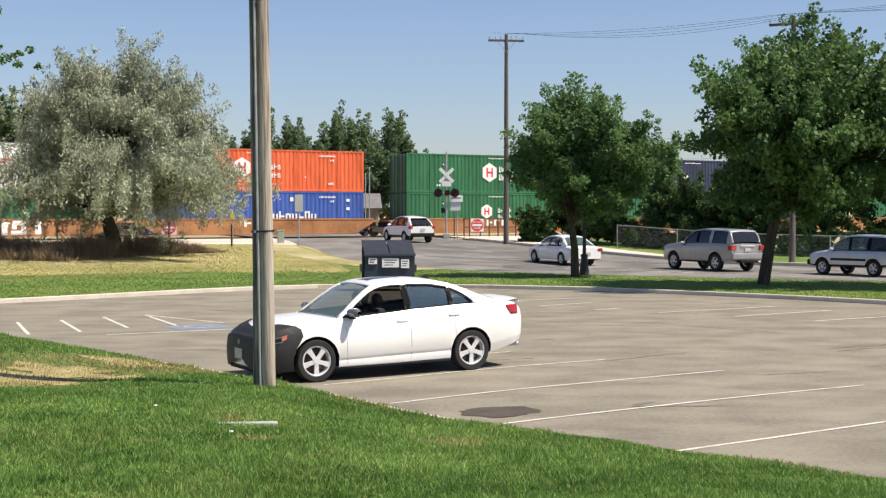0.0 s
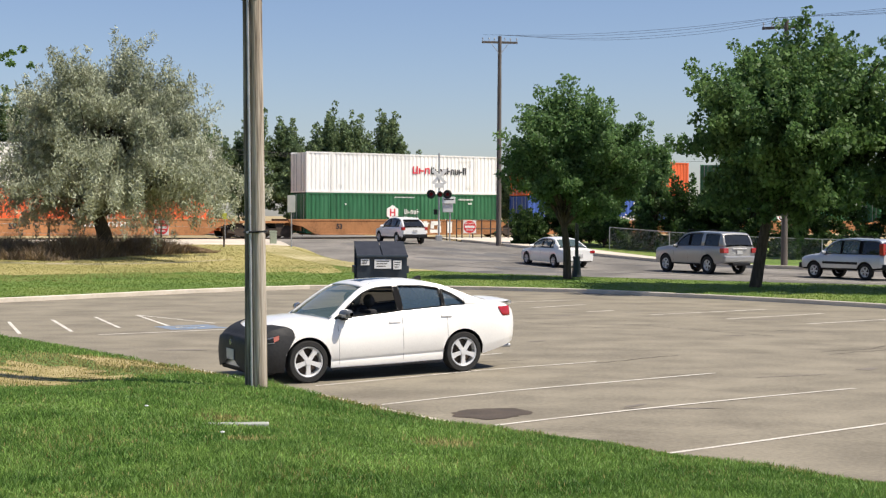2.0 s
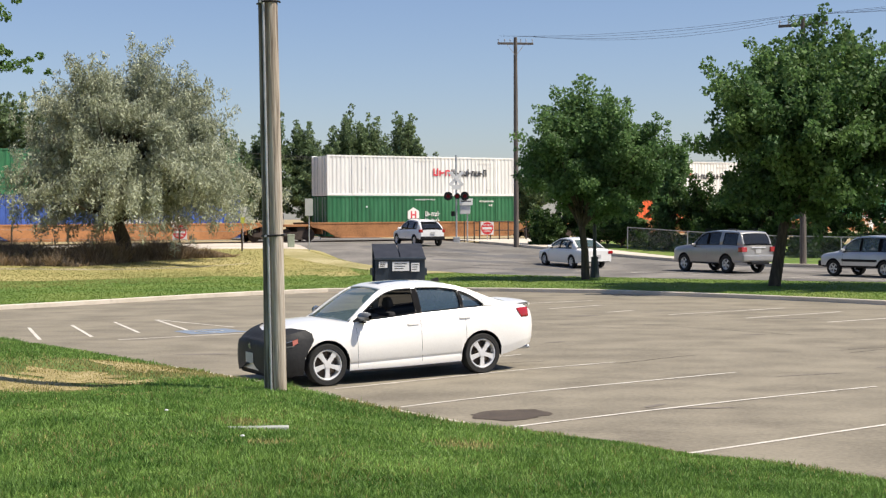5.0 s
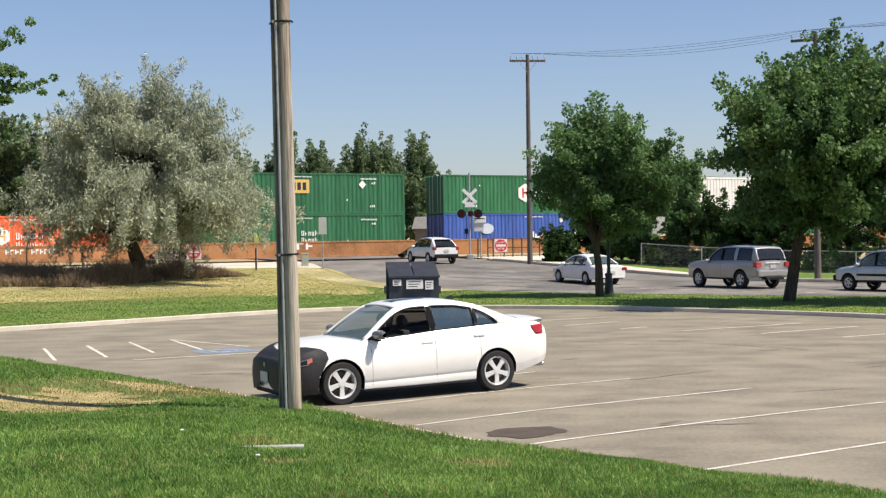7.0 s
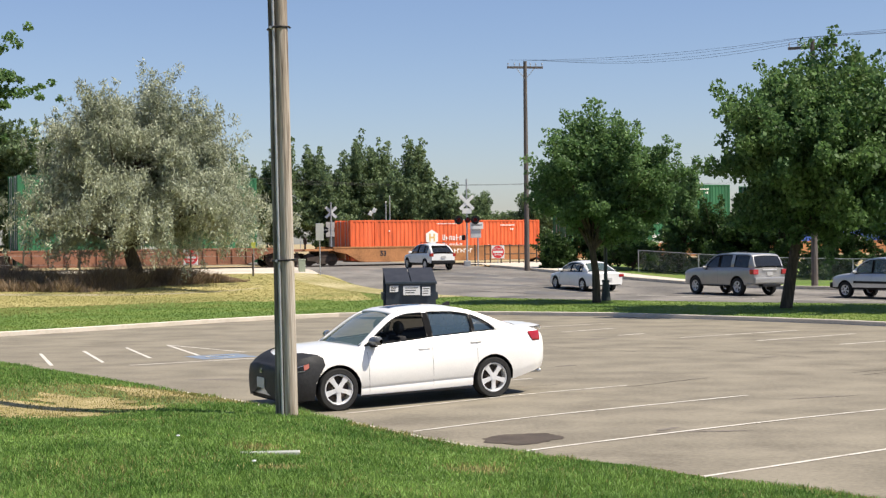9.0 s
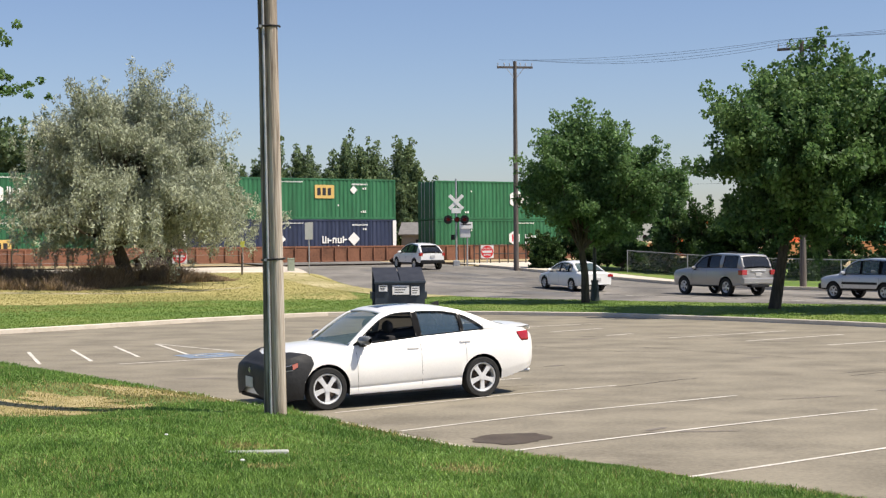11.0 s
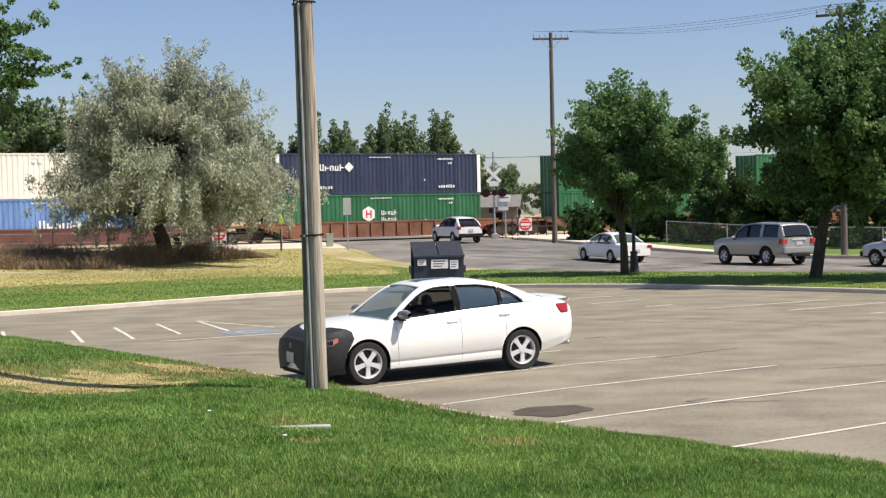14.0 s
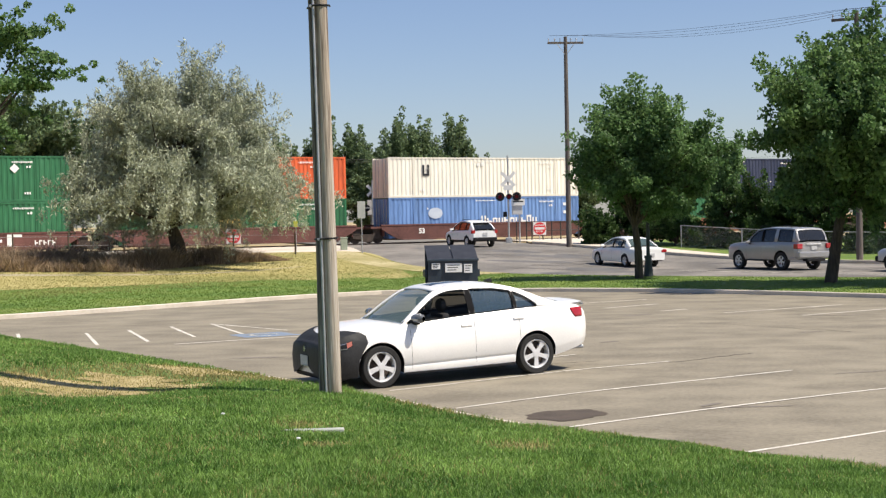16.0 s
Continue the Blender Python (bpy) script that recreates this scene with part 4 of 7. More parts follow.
def road_wheel(parent, x, y, r, rim_r, width, side, spokes=5, rim_mat=None):
    """Tyre and alloy rim; side is +1 on the left of the car."""
    hub = part("wheel", cy((0, -side * 0.02, 0), (0, side * (width * 0.3), 0), rim_r * 0.3, seg=16), DARK, parent, m=Matrix.Translation((x, y, r)))
    prof = [(rim_r, -width / 2), (r * 0.94, -width / 2), (r, -width * 0.36), (r, width * 0.36), (r * 0.95, width / 2), (rim_r * 1.04, width / 2), (rim_r, width * 0.42)]
    n = 36
    rings = [[(p[0] * math.cos(k * math.tau / n), p[1] * side, p[0] * math.sin(k * math.tau / n)) for k in range(n + 1)] for p in prof]
    bm = sheet_of(rings)
    bmesh.ops.remove_doubles(bm, verts=bm.verts, dist=0.0005)
    bmesh.ops.recalc_face_normals(bm, faces=bm.faces)
    part("tyre", bm, RUBBER, hub, "black rubber tyre", smooth=True)
    bm = bmesh.new()
    prof = [(rim_r * 1.0, width * 0.42), (rim_r * 0.96, width * 0.46), (rim_r * 0.9, width * 0.43), (rim_r * 0.86, width * 0.1), (rim_r * 0.86, -width * 0.3)]
    rings = [[(p[0] * math.cos(k * math.tau / n), p[1] * side, p[0] * math.sin(k * math.tau / n)) for k in range(n + 1)] for p in prof]
    bm = sheet_of(rings)
    for k in range(spokes):
        a = k * math.tau / spokes + 0.31
        rot = Matrix.Rotation(a, 4, "Y")
        pts = [(rim_r * 0.1, -rim_r * 0.14), (rim_r * 0.55, -rim_r * 0.14), (rim_r * 0.93, -rim_r * 0.2), (rim_r * 0.93, rim_r * 0.2), (rim_r * 0.55, rim_r * 0.14), (rim_r * 0.1, rim_r * 0.14)]
        y0, y1 = side * width * 0.28, side * width * 0.4
        b2 = poly_prism(pts, y0, y1)
        b2.transform(rot)
        me = bpy.data.meshes.new("t")
        b2.to_mesh(me)
        b2.free()
        bm.from_mesh(me)
        bpy.data.meshes.remove(me)
    cyl(bm, (0, side * width * 0.2, 0), (0, side * width * 0.43, 0), rim_r * 0.22, seg=16)
    bmesh.ops.recalc_face_normals(bm, faces=bm.faces)
    part("rim", bm, rim_mat or ALLOY, hub, "silver alloy rim")
    bm = cy((0, side * width * 0.02, 0), (0, side * width * 0.06, 0), rim_r * 0.8, seg=24)
    part("brake_disc", bm, TRUCK, hub)
    return hub


def car(name, label, m, c):
    """A car built from its profile. c: lengths from the middle of the wheelbase, forward +x, left +y."""
    root = thing(name, label, "car", m, group=c.get("group", ""))
    wb, r, tw = c["wheelbase"] / 2, c["tyre"], c["track"]
    belt, top, half = c["belt"], c["hood"], c["half"]
    arch = r + c.get("gap", 0.055)
    x_rear, x_front = c["rear"], c["front"]
    xs = sorted(set([x_rear, x_front] + [x_rear + (x_front - x_rear) * i / 60 for i in range(61)] + [s * wb + arch * math.cos(k * math.pi / 14) for s in (-1, 1) for k in range(15)]
                    + [s * wb + k * (arch + 0.004) for s in (-1, 1) for k in (-1, 1)]))
    xs = [x for i, x in enumerate(xs) if i == 0 or x - xs[i - 1] > 0.003]
    cab0, cab1 = c["cabin"][0][0], c["cabin"][-1][0]
    # how far the flank stands out, from the sill (0) to the window line (1)
    flank = c.get("flank", [(0, -0.03), (0.13, 0.004), (0.45, 0.012), (0.78, -0.004), (0.93, -0.035), (1, -0.07)])
    nl = len(flank) - 1
    bm = bmesh.new()
    prev = None
    for x in xs:
        zb = soft_table(c["sill"], x)
        for s in (-1, 1):
            d = abs(x - s * wb)
            if d < arch:
                zb = max(zb, r + math.sqrt(arch * arch - d * d))
        w, bz, tz = soft_table(half, x), soft_table(belt, x), soft_table(top, x)
        zb = min(zb, bz - 0.06)
        z0 = min(soft_table(c["sill"], x), bz - 0.1)
        side = [(z0 + (bz - z0) * u, w + o) for u, o in (flank if abs(x) < wb else c.get("flank_ends", flank))]
        levels, last = [], zb - 0.004
        for k, (zz, _) in enumerate(side[:-1]):
            last = max(zz, last + 0.004)
            levels.append(min(last, bz - 0.004 * (nl - k)))
        levels[0] = max(zb, levels[0]) if zb <= z0 + 0.001 else zb
        pts = [(0, zb + 0.02), (w - 0.14, zb + 0.02)] + [(lerp_table(side, zz), zz) for zz in levels] + [(w - 0.07, bz), (w * 0.72, tz - 0.025), (w * 0.38, tz - 0.004), (0, tz)]
        ring = [bm.verts.new((x, y, z)) for y, z in pts] + [bm.verts.new((x, -y, z)) for y, z in pts[-2:0:-1]]
        if prev:
            n = len(ring)
            for k in range(n):
                fc = bm.faces.new((prev[k], prev[(k + 1) % n], ring[(k + 1) % n], ring[k]))
                xm = (ring[k].co.x + prev[k].co.x) / 2
                if nl + 2 <= k <= nl + 7 and cab0 + 0.12 < xm < cab1 - 0.12:
                    fc.material_index = 1
                if k in (0, 1, n - 1, n - 2):
                    fc.material_index = 1
                clad = c.get("clad")
                if clad and (max(v.co.z for v in fc.verts) < clad and k in (2, 3, n - 3, n - 4)):
                    fc.material_index = 1
        else:
            bm.faces.new(ring)
        prev = ring
    bm.faces.new(prev[::-1])
    bmesh.ops.recalc_face_normals(bm, faces=bm.faces)
    pm = c["paint"]
    body = part("body", bm, [pm, DARK], root, smooth=True)
    bev = body.modifiers.new("edges", "BEVEL")
    bev.width, bev.segments, bev.limit_method, bev.angle_limit = 0.012, 2, "ANGLE", radians(38)
    bev.harden_normals = True
    # cabin
    prof, zr = c["cabin"], max(z for _, z in c["cabin"])
    wtop = c["roof_half"]

    def yat(x, z):
        bz = soft_table(belt, x)
        w0 = soft_table(half, x) - 0.08
        t = min(1.2, max(0, (z - bz) / (zr - bz)))
        return w0 + (wtop - w0) * t ** 1.25
    cx = [cab0 + (cab1 - cab0) * i / 72 for i in range(73)]
    wins = c["windows"]

    def roofz(x):
        return soft_table(prof, x, 0.09)
    def winz(x):
        """The upper edge of the side windows."""
        z = roofz(x) - 0.06
        return min(z, soft_table(c["wintop"], x, 0.03)) if "wintop" in c else z
    cx = sorted(set(cx + [v for w in wins for v in w[:2]]))
    frame_bm = bmesh.new()
    for side in (1, -1):
        for a, b in zip(cx, cx[1:]):
            xm = (a + b) / 2
            inside = any(w[0] < xm < w[1] for w in wins)
            bands = [(lambda x: soft_table(belt, x) - 0.02, lambda x: soft_table(belt, x) + 0.006), (winz, roofz)] if inside else [(lambda x: soft_table(belt, x) - 0.02, roofz)]
            for lo, hi in bands:
                ps = []
                for x in (a, b):
                    z0, z1 = lo(x), max(lo(x) + 0.003, hi(x))
                    ps.append([(x, side * yat(x, z0 + (z1 - z0) * k / 3), z0 + (z1 - z0) * k / 3) for k in range(4)])
                for k in range(3):
                    frame_bm.faces.new([frame_bm.verts.new(p) for p in (ps[0][k], ps[1][k], ps[1][k + 1], ps[0][k + 1])])
    gl0, gl1 = c["rear_glass"], c["windscreen"]

    def top_row(x, inset=0.0, lift=0.0, n=10):
        z = roofz(x)
        y = yat(x, z) - inset
        bulge = 0.17 * smooth01(gl1[0] - 0.1, gl1[1], x) - c.get("rear_bulge", 0.12) * smooth01(gl0[1] + 0.1, gl0[0], x) * (c["rear"] + 0.25 < gl0[0])
        return [(x + bulge * (1 - (1 - 2 * k / n) ** 2), y * (1 - 2 * k / n), z + lift + c["crown"] * (1 - (1 - 2 * k / n) ** 2)) for k in range(n + 1)]
    roof = sheet_of([top_row(x) for x in cx if gl0[1] - 0.02 <= x <= gl1[0] + 0.02])
    for bmv in (roof,):
        me = bpy.data.meshes.new("t")
        bmv.to_mesh(me)
        bmv.free()
        frame_bm.from_mesh(me)
        bpy.data.meshes.remove(me)
    # screen edges and lower bands
    for x0, x1 in ((gl0[0], gl0[1]), (gl1[0], gl1[1])):
        for side in (1, -1):
            rows = []
            for i in range(13):
                x = x0 + (x1 - x0) * i / 12
                z, y = roofz(x), yat(x, roofz(x))
                rows.append([(x, side * y, z), (x, side * (y - 0.045), z + 0.004), (x, side * (y - 0.075), z + 0.002)])
            b2 = sheet_of(rows)
            me = bpy.data.meshes.new("t")
            b2.to_mesh(me)
            b2.free()
            frame_bm.from_mesh(me)
            bpy.data.meshes.remove(me)
    bmesh.ops.remove_doubles(frame_bm, verts=frame_bm.verts, dist=0.002)
    bmesh.ops.recalc_face_normals(frame_bm, faces=frame_bm.faces)
    fr = part("cabin_frame", frame_bm, pm, root, smooth=True)
    sol = fr.modifiers.new("thickness", "SOLIDIFY")
    sol.thickness, sol.offset = 0.02, 0
    for g, nm in ((gl0, "rear_window"), (gl1, "windscreen")):
        n = 12
        part(nm, sheet_of([top_row(g[0] + (g[1] - g[0]) * i / n, 0.05, -0.008) for i in range(n + 1)]), c.get("glass_rear", GLASS) if nm == "rear_window" else c.get("glass", GLASS), root, smooth=True)
    if c.get("sunroof"):
        a, b = c["sunroof"]
        part("sunroof", sheet_of([[(p[0], p[1] * 0.6, p[2] + 0.016) for p in top_row(a + (b - a) * i / 8)] for i in range(9)]), GLASS_DARK, root, "dark glass sunroof", smooth=True)
    for i, w in enumerate(wins):
        for side in (1, -1):
            if i in c.get("lowered", ()):
                continue
            rows = []
            for k in range(13):
                x = w[0] + (w[1] - w[0]) * k / 12
                z0, z1 = soft_table(belt, x) - 0.01, winz(x) + 0.015
                rows.append([(x, side * (yat(x, z) - 0.016), z) for z in (z0 + (max(z1, z0 + 0.005) - z0) * j / 3 for j in range(4))])
            part("side_window", sheet_of(rows), w[2] if len(w) > 2 else GLASS, root, smooth=True)
    # black seals round the side windows
    for w in wins:
        for side in (1, -1):
            bm = bmesh.new()
            pts = []
            for k in range(13):
                x = w[0] + (w[1] - w[0]) * k / 12
                pts.append((x, soft_table(belt, x) + 0.012))
            for k in range(12, -1, -1):
                x = w[0] + (w[1] - w[0]) * k / 12
                pts.append((x, max(soft_table(belt, x) + 0.018, winz(x) + 0.002)))
            pts.append(pts[0])
            limb(bm, [(x, side * (yat(x, z) + 0.01), z) for x, z in pts], 0.012, 0.012, 4)
            part("window_seal", bm, DARK, root)
    # dark covers on the pillars between the windows
    ws = sorted((w[0], w[1]) for w in wins)
    for (_, a), (b, _) in zip(ws, ws[1:]):
        for side in (1, -1):
            rows = []
            for x in (a - 0.01, b + 0.01):
                z0, z1 = soft_table(belt, x) + 0.008, winz(x) + 0.002
                rows.append([(x, side * (yat(x, z0 + (z1 - z0) * k / 4) + 0.013), z0 + (z1 - z0) * k / 4) for k in range(5)])
            if b - a < 0.16:
                part("pillar_cover", sheet_of(rows), MATT_BLACK, root)
    # seats and wheel
    for x, kind in c["seats"]:
        for y in (0.37, -0.37):
            bz = soft_table(belt, x)
            s = bmesh.new()
            box(s, (x - 0.16, y - 0.24, 0.5), (x - 0.03, y + 0.24, bz + 0.06), 0.05)
            rings = [[(x - 0.12 + 0.06 * math.sin(b) * abs(math.cos(a)) ** 0.5 * (1 if math.cos(a) > 0 else -1), y + 0.13 * math.sin(b) * abs(math.sin(a)) ** 0.6 * (1 if math.sin(a) > 0 else -1), bz + 0.18 - 0.105 * math.cos(b))
                      for a in [k * math.tau / 14 for k in range(15)]] for b in [math.pi * (0.04 + 0.92 * k / 8) for k in range(9)]]
            head = sheet_of(rings)
            me = bpy.data.meshes.new("t")
            head.to_mesh(me)
            head.free()
            s.from_mesh(me)
            bpy.data.meshes.remove(me)
            for dy in (-0.05, 0.05):
                cyl(s, (x - 0.12, y + dy, bz + 0.02), (x - 0.12, y + dy, bz + 0.12), 0.008, seg=6)
            part("seat", s, SEAT, root, "dark cloth seat with headrest")
    # door seams, handles, mirrors
    for x in c["seams"]:
        for side in (1, -1):
            bm = bmesh.new()
            z0, z1 = soft_table(c["sill"], x) + 0.06, soft_table(belt, x) - 0.01
            path = []
            for k in range(9):
                z = z0 + (z1 - z0) * k / 8
                zb, bz = soft_table(c["sill"], x), soft_table(belt, x)
                tab = [(zb + (bz - zb) * u, o) for u, o in flank]
                path.append((x - 0.02 + 0.02 * k / 8, side * (soft_table(half, x) + lerp_table(tab, z) + 0.0005), z))
            limb(bm, path, 0.0025, 0.0025, 4)
            part("door_seam", bm, DARK, root)
    for x, z in c["handles"]:
        for side in (1, -1):
            w = soft_table(half, x)
            part("door_handle", bx((x - 0.1, side * (w - 0.05), z - 0.015), (x + 0.09, side * (w + 0.006), z + 0.015), 0.012), c.get("handle_mat", pm), root)
    x, z = c["mirror"]
    for side in (1, -1):
        w = soft_table(half, x)
        rings = []
        for j in range(9):
            u = j / 8
            yy = w - 0.03 + 0.235 * u
            k = (0.62 + 0.38 * math.sin(math.pi * min(1, 0.25 + 0.6 * u))) * (1 if j < 8 else 0.55)
            rings.append([(x + 0.02 - 0.04 * u + 0.085 * k * (math.cos(a) if math.cos(a) > 0 else 0.45 * math.cos(a)), side * yy, z + 0.012 + 0.072 * k * math.sin(a)) for a in [i * math.tau / 16 for i in range(17)]])
        bm = sheet_of(rings)
        bmesh.ops.holes_fill(bm, edges=bm.edges)
        bmesh.ops.recalc_face_normals(bm, faces=bm.faces)
        mir = part("door_mirror", bm, c.get("mirror_mat", pm), root, smooth=True)
        part("mirror_arm", bx((x - 0.03, side * (w - 0.12), z - 0.085), (x + 0.06, side * (w + 0.05), z - 0.03), 0.012), DARK, mir)
    for s, side in ((1, 1), (1, -1), (-1, 1), (-1, -1)):
        road_wheel(root, s * wb, side * (tw - 0.1), r, c["rim"], 0.215, side, c.get("spokes", 5), c.get("rim_mat"))
    # lamps and plates
    for nm, x0, x1, y0, y1, z0, z1, mt in c["lamps"]:
        for side in (1, -1):
            part(nm, bx((x0, side * y0, z0), (x1, side * y1, z1), 0.03), mt, root)
    for x in (x_rear, x_front):
        k = 1 if x > 0 else -1
        zc = c["plates"][0] if k < 0 else c["plates"][1]
        if zc:
            px = x + k * c.get("plate_out", 0.012)
            part("number_plate", bx((px - 0.006, -0.155, zc - 0.08), (px + 0.006, 0.155, zc + 0.08), 0.004), mat("plate_grey", ((0.42, 0.42, 0.42), (0.52, 0.52, 0.51)), scale=6, rough=0.5), root, "plain pale grey plate")
    for ex in c.get("extra", ()):
        ex(root)
    return root


def wrap_cover(root):
    """Black vinyl cover stretched over the nose, with cut-outs for grille and lamps."""
    c = SEDAN
    rows = []
    for i in range(15):
        o = 0.014
        row = []
        for k in range(17):
            j = min(k, 16 - k)
            x0 = (1.695, 1.7, 1.685, 1.54, 1.56, 1.64, 1.8, 1.96, 2.02)[j]
            x = x0 + (2.165 - x0) * i / 14
            w, bz, tz = soft_table(c["half"], x), soft_table(c["belt"], x), soft_table(c["hood"], x)
            y, z = ((w - 0.03, 0.18), (w + o, 0.3), (w + 0.014 + o, 0.44), (w + 0.008 + o, bz - 0.16), (w - 0.03 + o, bz - 0.05), (w - 0.07 + o, bz + o), (w * 0.72, tz - 0.02 + o), (w * 0.38, tz + o), (0, tz + o))[j]
            row.append((x, y if k <= 8 else -y, z))
        rows.append(row)
    last = rows[-1]
    for xx, ky, kz in ((2.188, 0.96, 0.98), (2.212, 0.78, 0.92), (2.228, 0.4, 0.6), (2.232, 0.0, 0.0)):
        rows.append([(xx, y * ky, 0.42 + (z - 0.42) * kz) for x, y, z in last])
    bm = sheet_of(rows)
    bmesh.ops.recalc_face_normals(bm, faces=bm.faces)
    part("nose_cover", bm, mat("black_vinyl", ((0.014, 0.014, 0.015), (0.026, 0.026, 0.027)), scale=3, rough=0.6, bump=0.5, bump_scale=7), root, "wrinkled black vinyl nose cover", smooth=True)
    chrome = mat("lamp_chrome", ((0.25, 0.25, 0.26), (0.42, 0.42, 0.43)), scale=14, rough=0.2, metal=0.6)
    for side in (1, -1):
        # the lamp follows the fender's curve just outside the cover
        def patch(x0, x1, lo0, lo1, hi0, hi1, out):
            rows = []
            for i in range(9):
                u = i / 8
                x = x0 + (x1 - x0) * u
                w = soft_table(c["half"], x)
                rows.append([(x, side * (w + out - 0.02 * smooth01(0.62, 0.75, z)), z) for z in ((lo0 + (lo1 - lo0) * u) * (1 - k / 3) + (hi0 + (hi1 - hi0) * u) * k / 3 for k in range(4))])
            bm = sheet_of(rows)
            bmesh.ops.recalc_face_normals(bm, faces=bm.faces)
            return bm
        lp = part("headlamp", patch(1.78, 2.06, 0.655, 0.6, 0.742, 0.672, 0.026), DARK, root, "dark headlamp with orange-red marker", smooth=True)
        part("reflector", patch(1.86, 2.03, 0.622, 0.61, 0.635, 0.622, 0.03), chrome, lp)
        part("reflector", patch(1.86, 2.03, 0.705, 0.668, 0.717, 0.676, 0.03), chrome, lp)
        part("marker_lens", patch(1.79, 1.87, 0.672, 0.635, 0.735, 0.712, 0.032), mat("marker_orange", ((0.4, 0.12, 0.085), (0.5, 0.17, 0.12)), rough=0.2, coat=0.5), lp, "orange-red marker lens")
    part("front_valance", bx((1.8, -0.74, 0.14), (2.13, 0.74, 0.34), 0.05), DARK, root, "black lower valance under the nose cover")
    part("badge_hole", cy((2.215, 0, 0.6), (2.236, 0, 0.6), 0.045, seg=18), chrome, root)


def exhaust(root):
    part("tail_pipe", cy((-2.36, 0.56, 0.34), (-2.1, 0.56, 0.34), 0.032, seg=12), GALV, root)


WHITE_PAINT = paint("white_car_paint", (0.88, 0.865, 0.83))
SEDAN = {}


def make_spec(**k):
    return dict(k)


def parked_sedan():
    spec = make_spec(
        wheelbase=2.651, tyre=0.318, rim=0.232, gap=0.05, track=0.885, rear=-2.36, front=2.17,
        half=[(-2.36, 0.64), (-2.3, 0.745), (-2.15, 0.83), (-1.9, 0.868), (-1.3, 0.885), (0.9, 0.885), (1.5, 0.878), (1.85, 0.845), (2.0, 0.805), (2.1, 0.745), (2.17, 0.665)],
        sill=[(-2.36, 0.42), (-2.15, 0.37), (-1.7, 0.265), (-1.55, 0.225), (0.0, 0.205), (1.6, 0.19), (2.1, 0.19), (2.17, 0.22)],
        flank=[(0, -0.034), (0.09, -0.012), (0.155, -0.02), (0.2, 0.002), (0.5, 0.012), (0.74, 0.004), (0.8, -0.01), (0.94, -0.032), (1, -0.07)],
        flank_ends=[(0, -0.06), (0.09, -0.035), (0.155, -0.018), (0.2, -0.008), (0.5, 0.012), (0.74, 0.004), (0.8, -0.006), (0.94, -0.032), (1, -0.07)],
        belt=[(-2.36, 0.94), (-2.25, 1.0), (-2.0, 1.045), (-1.3, 1.056), (-0.3, 1.008), (0.8, 0.932), (1.2, 0.908), (1.57, 0.858), (1.9, 0.785), (2.08, 0.71), (2.17, 0.63)],
        hood=[(-2.36, 0.99), (-2.31, 1.085), (-2.2, 1.098), (-1.85, 1.092), (-1.45, 1.05), (-0.5, 1.01), (0.75, 0.95), (1.0, 0.965), (1.2, 0.965), (1.5, 0.945), (1.68, 0.918), (1.9, 0.86), (2.05, 0.8), (2.12, 0.745), (2.17, 0.68)],
        cabin=[(-1.9, 1.075), (-1.7, 1.118), (-1.54, 1.175), (-1.344, 1.262), (-1.084, 1.365), (-0.76, 1.43), (-0.29, 1.45), (0.1, 1.432), (0.34, 1.362), (0.62, 1.175), (0.9, 0.955), (0.97, 0.91)],
        wintop=[(-1.42, 1.05), (-1.34, 1.13), (-1.19, 1.235), (-1.01, 1.318), (-0.717, 1.37), (-0.354, 1.384), (0.0, 1.375), (0.3, 1.36), (1.0, 1.36)],
        roof_half=0.56, crown=0.028, rear_bulge=0.2, windows=[(-0.2, 0.86), (-0.99, -0.29, GLASS_SKY), (-1.38, -1.03, GLASS_SKY)], lowered=(0,), rear_glass=(-1.84, -1.1), windscreen=(0.29, 0.92), sunroof=(-0.42, 0.16),
        seats=[(0.2, "front"), (-0.86, "rear")], seams=[0.84, -0.245, -1.03], handles=[(-0.11, 0.845), (-1.02, 0.9)], mirror=(0.72, 1.0), mirror_mat=mat("mirror_shell", ((0.1, 0.105, 0.11), (0.16, 0.165, 0.17)), rough=0.2, coat=0.7),
        lamps=[], plates=(0.62, 0.42), plate_out=0.07, paint=WHITE_PAINT, extra=[wrap_cover, exhaust, sedan_trim])
    SEDAN.update(spec)
    return car("white_sedan", "white four-door sedan with black nose cover parked in the lot", pose(-1.122, 22.477, 0.025, 0, 1.0, 208.0), spec)


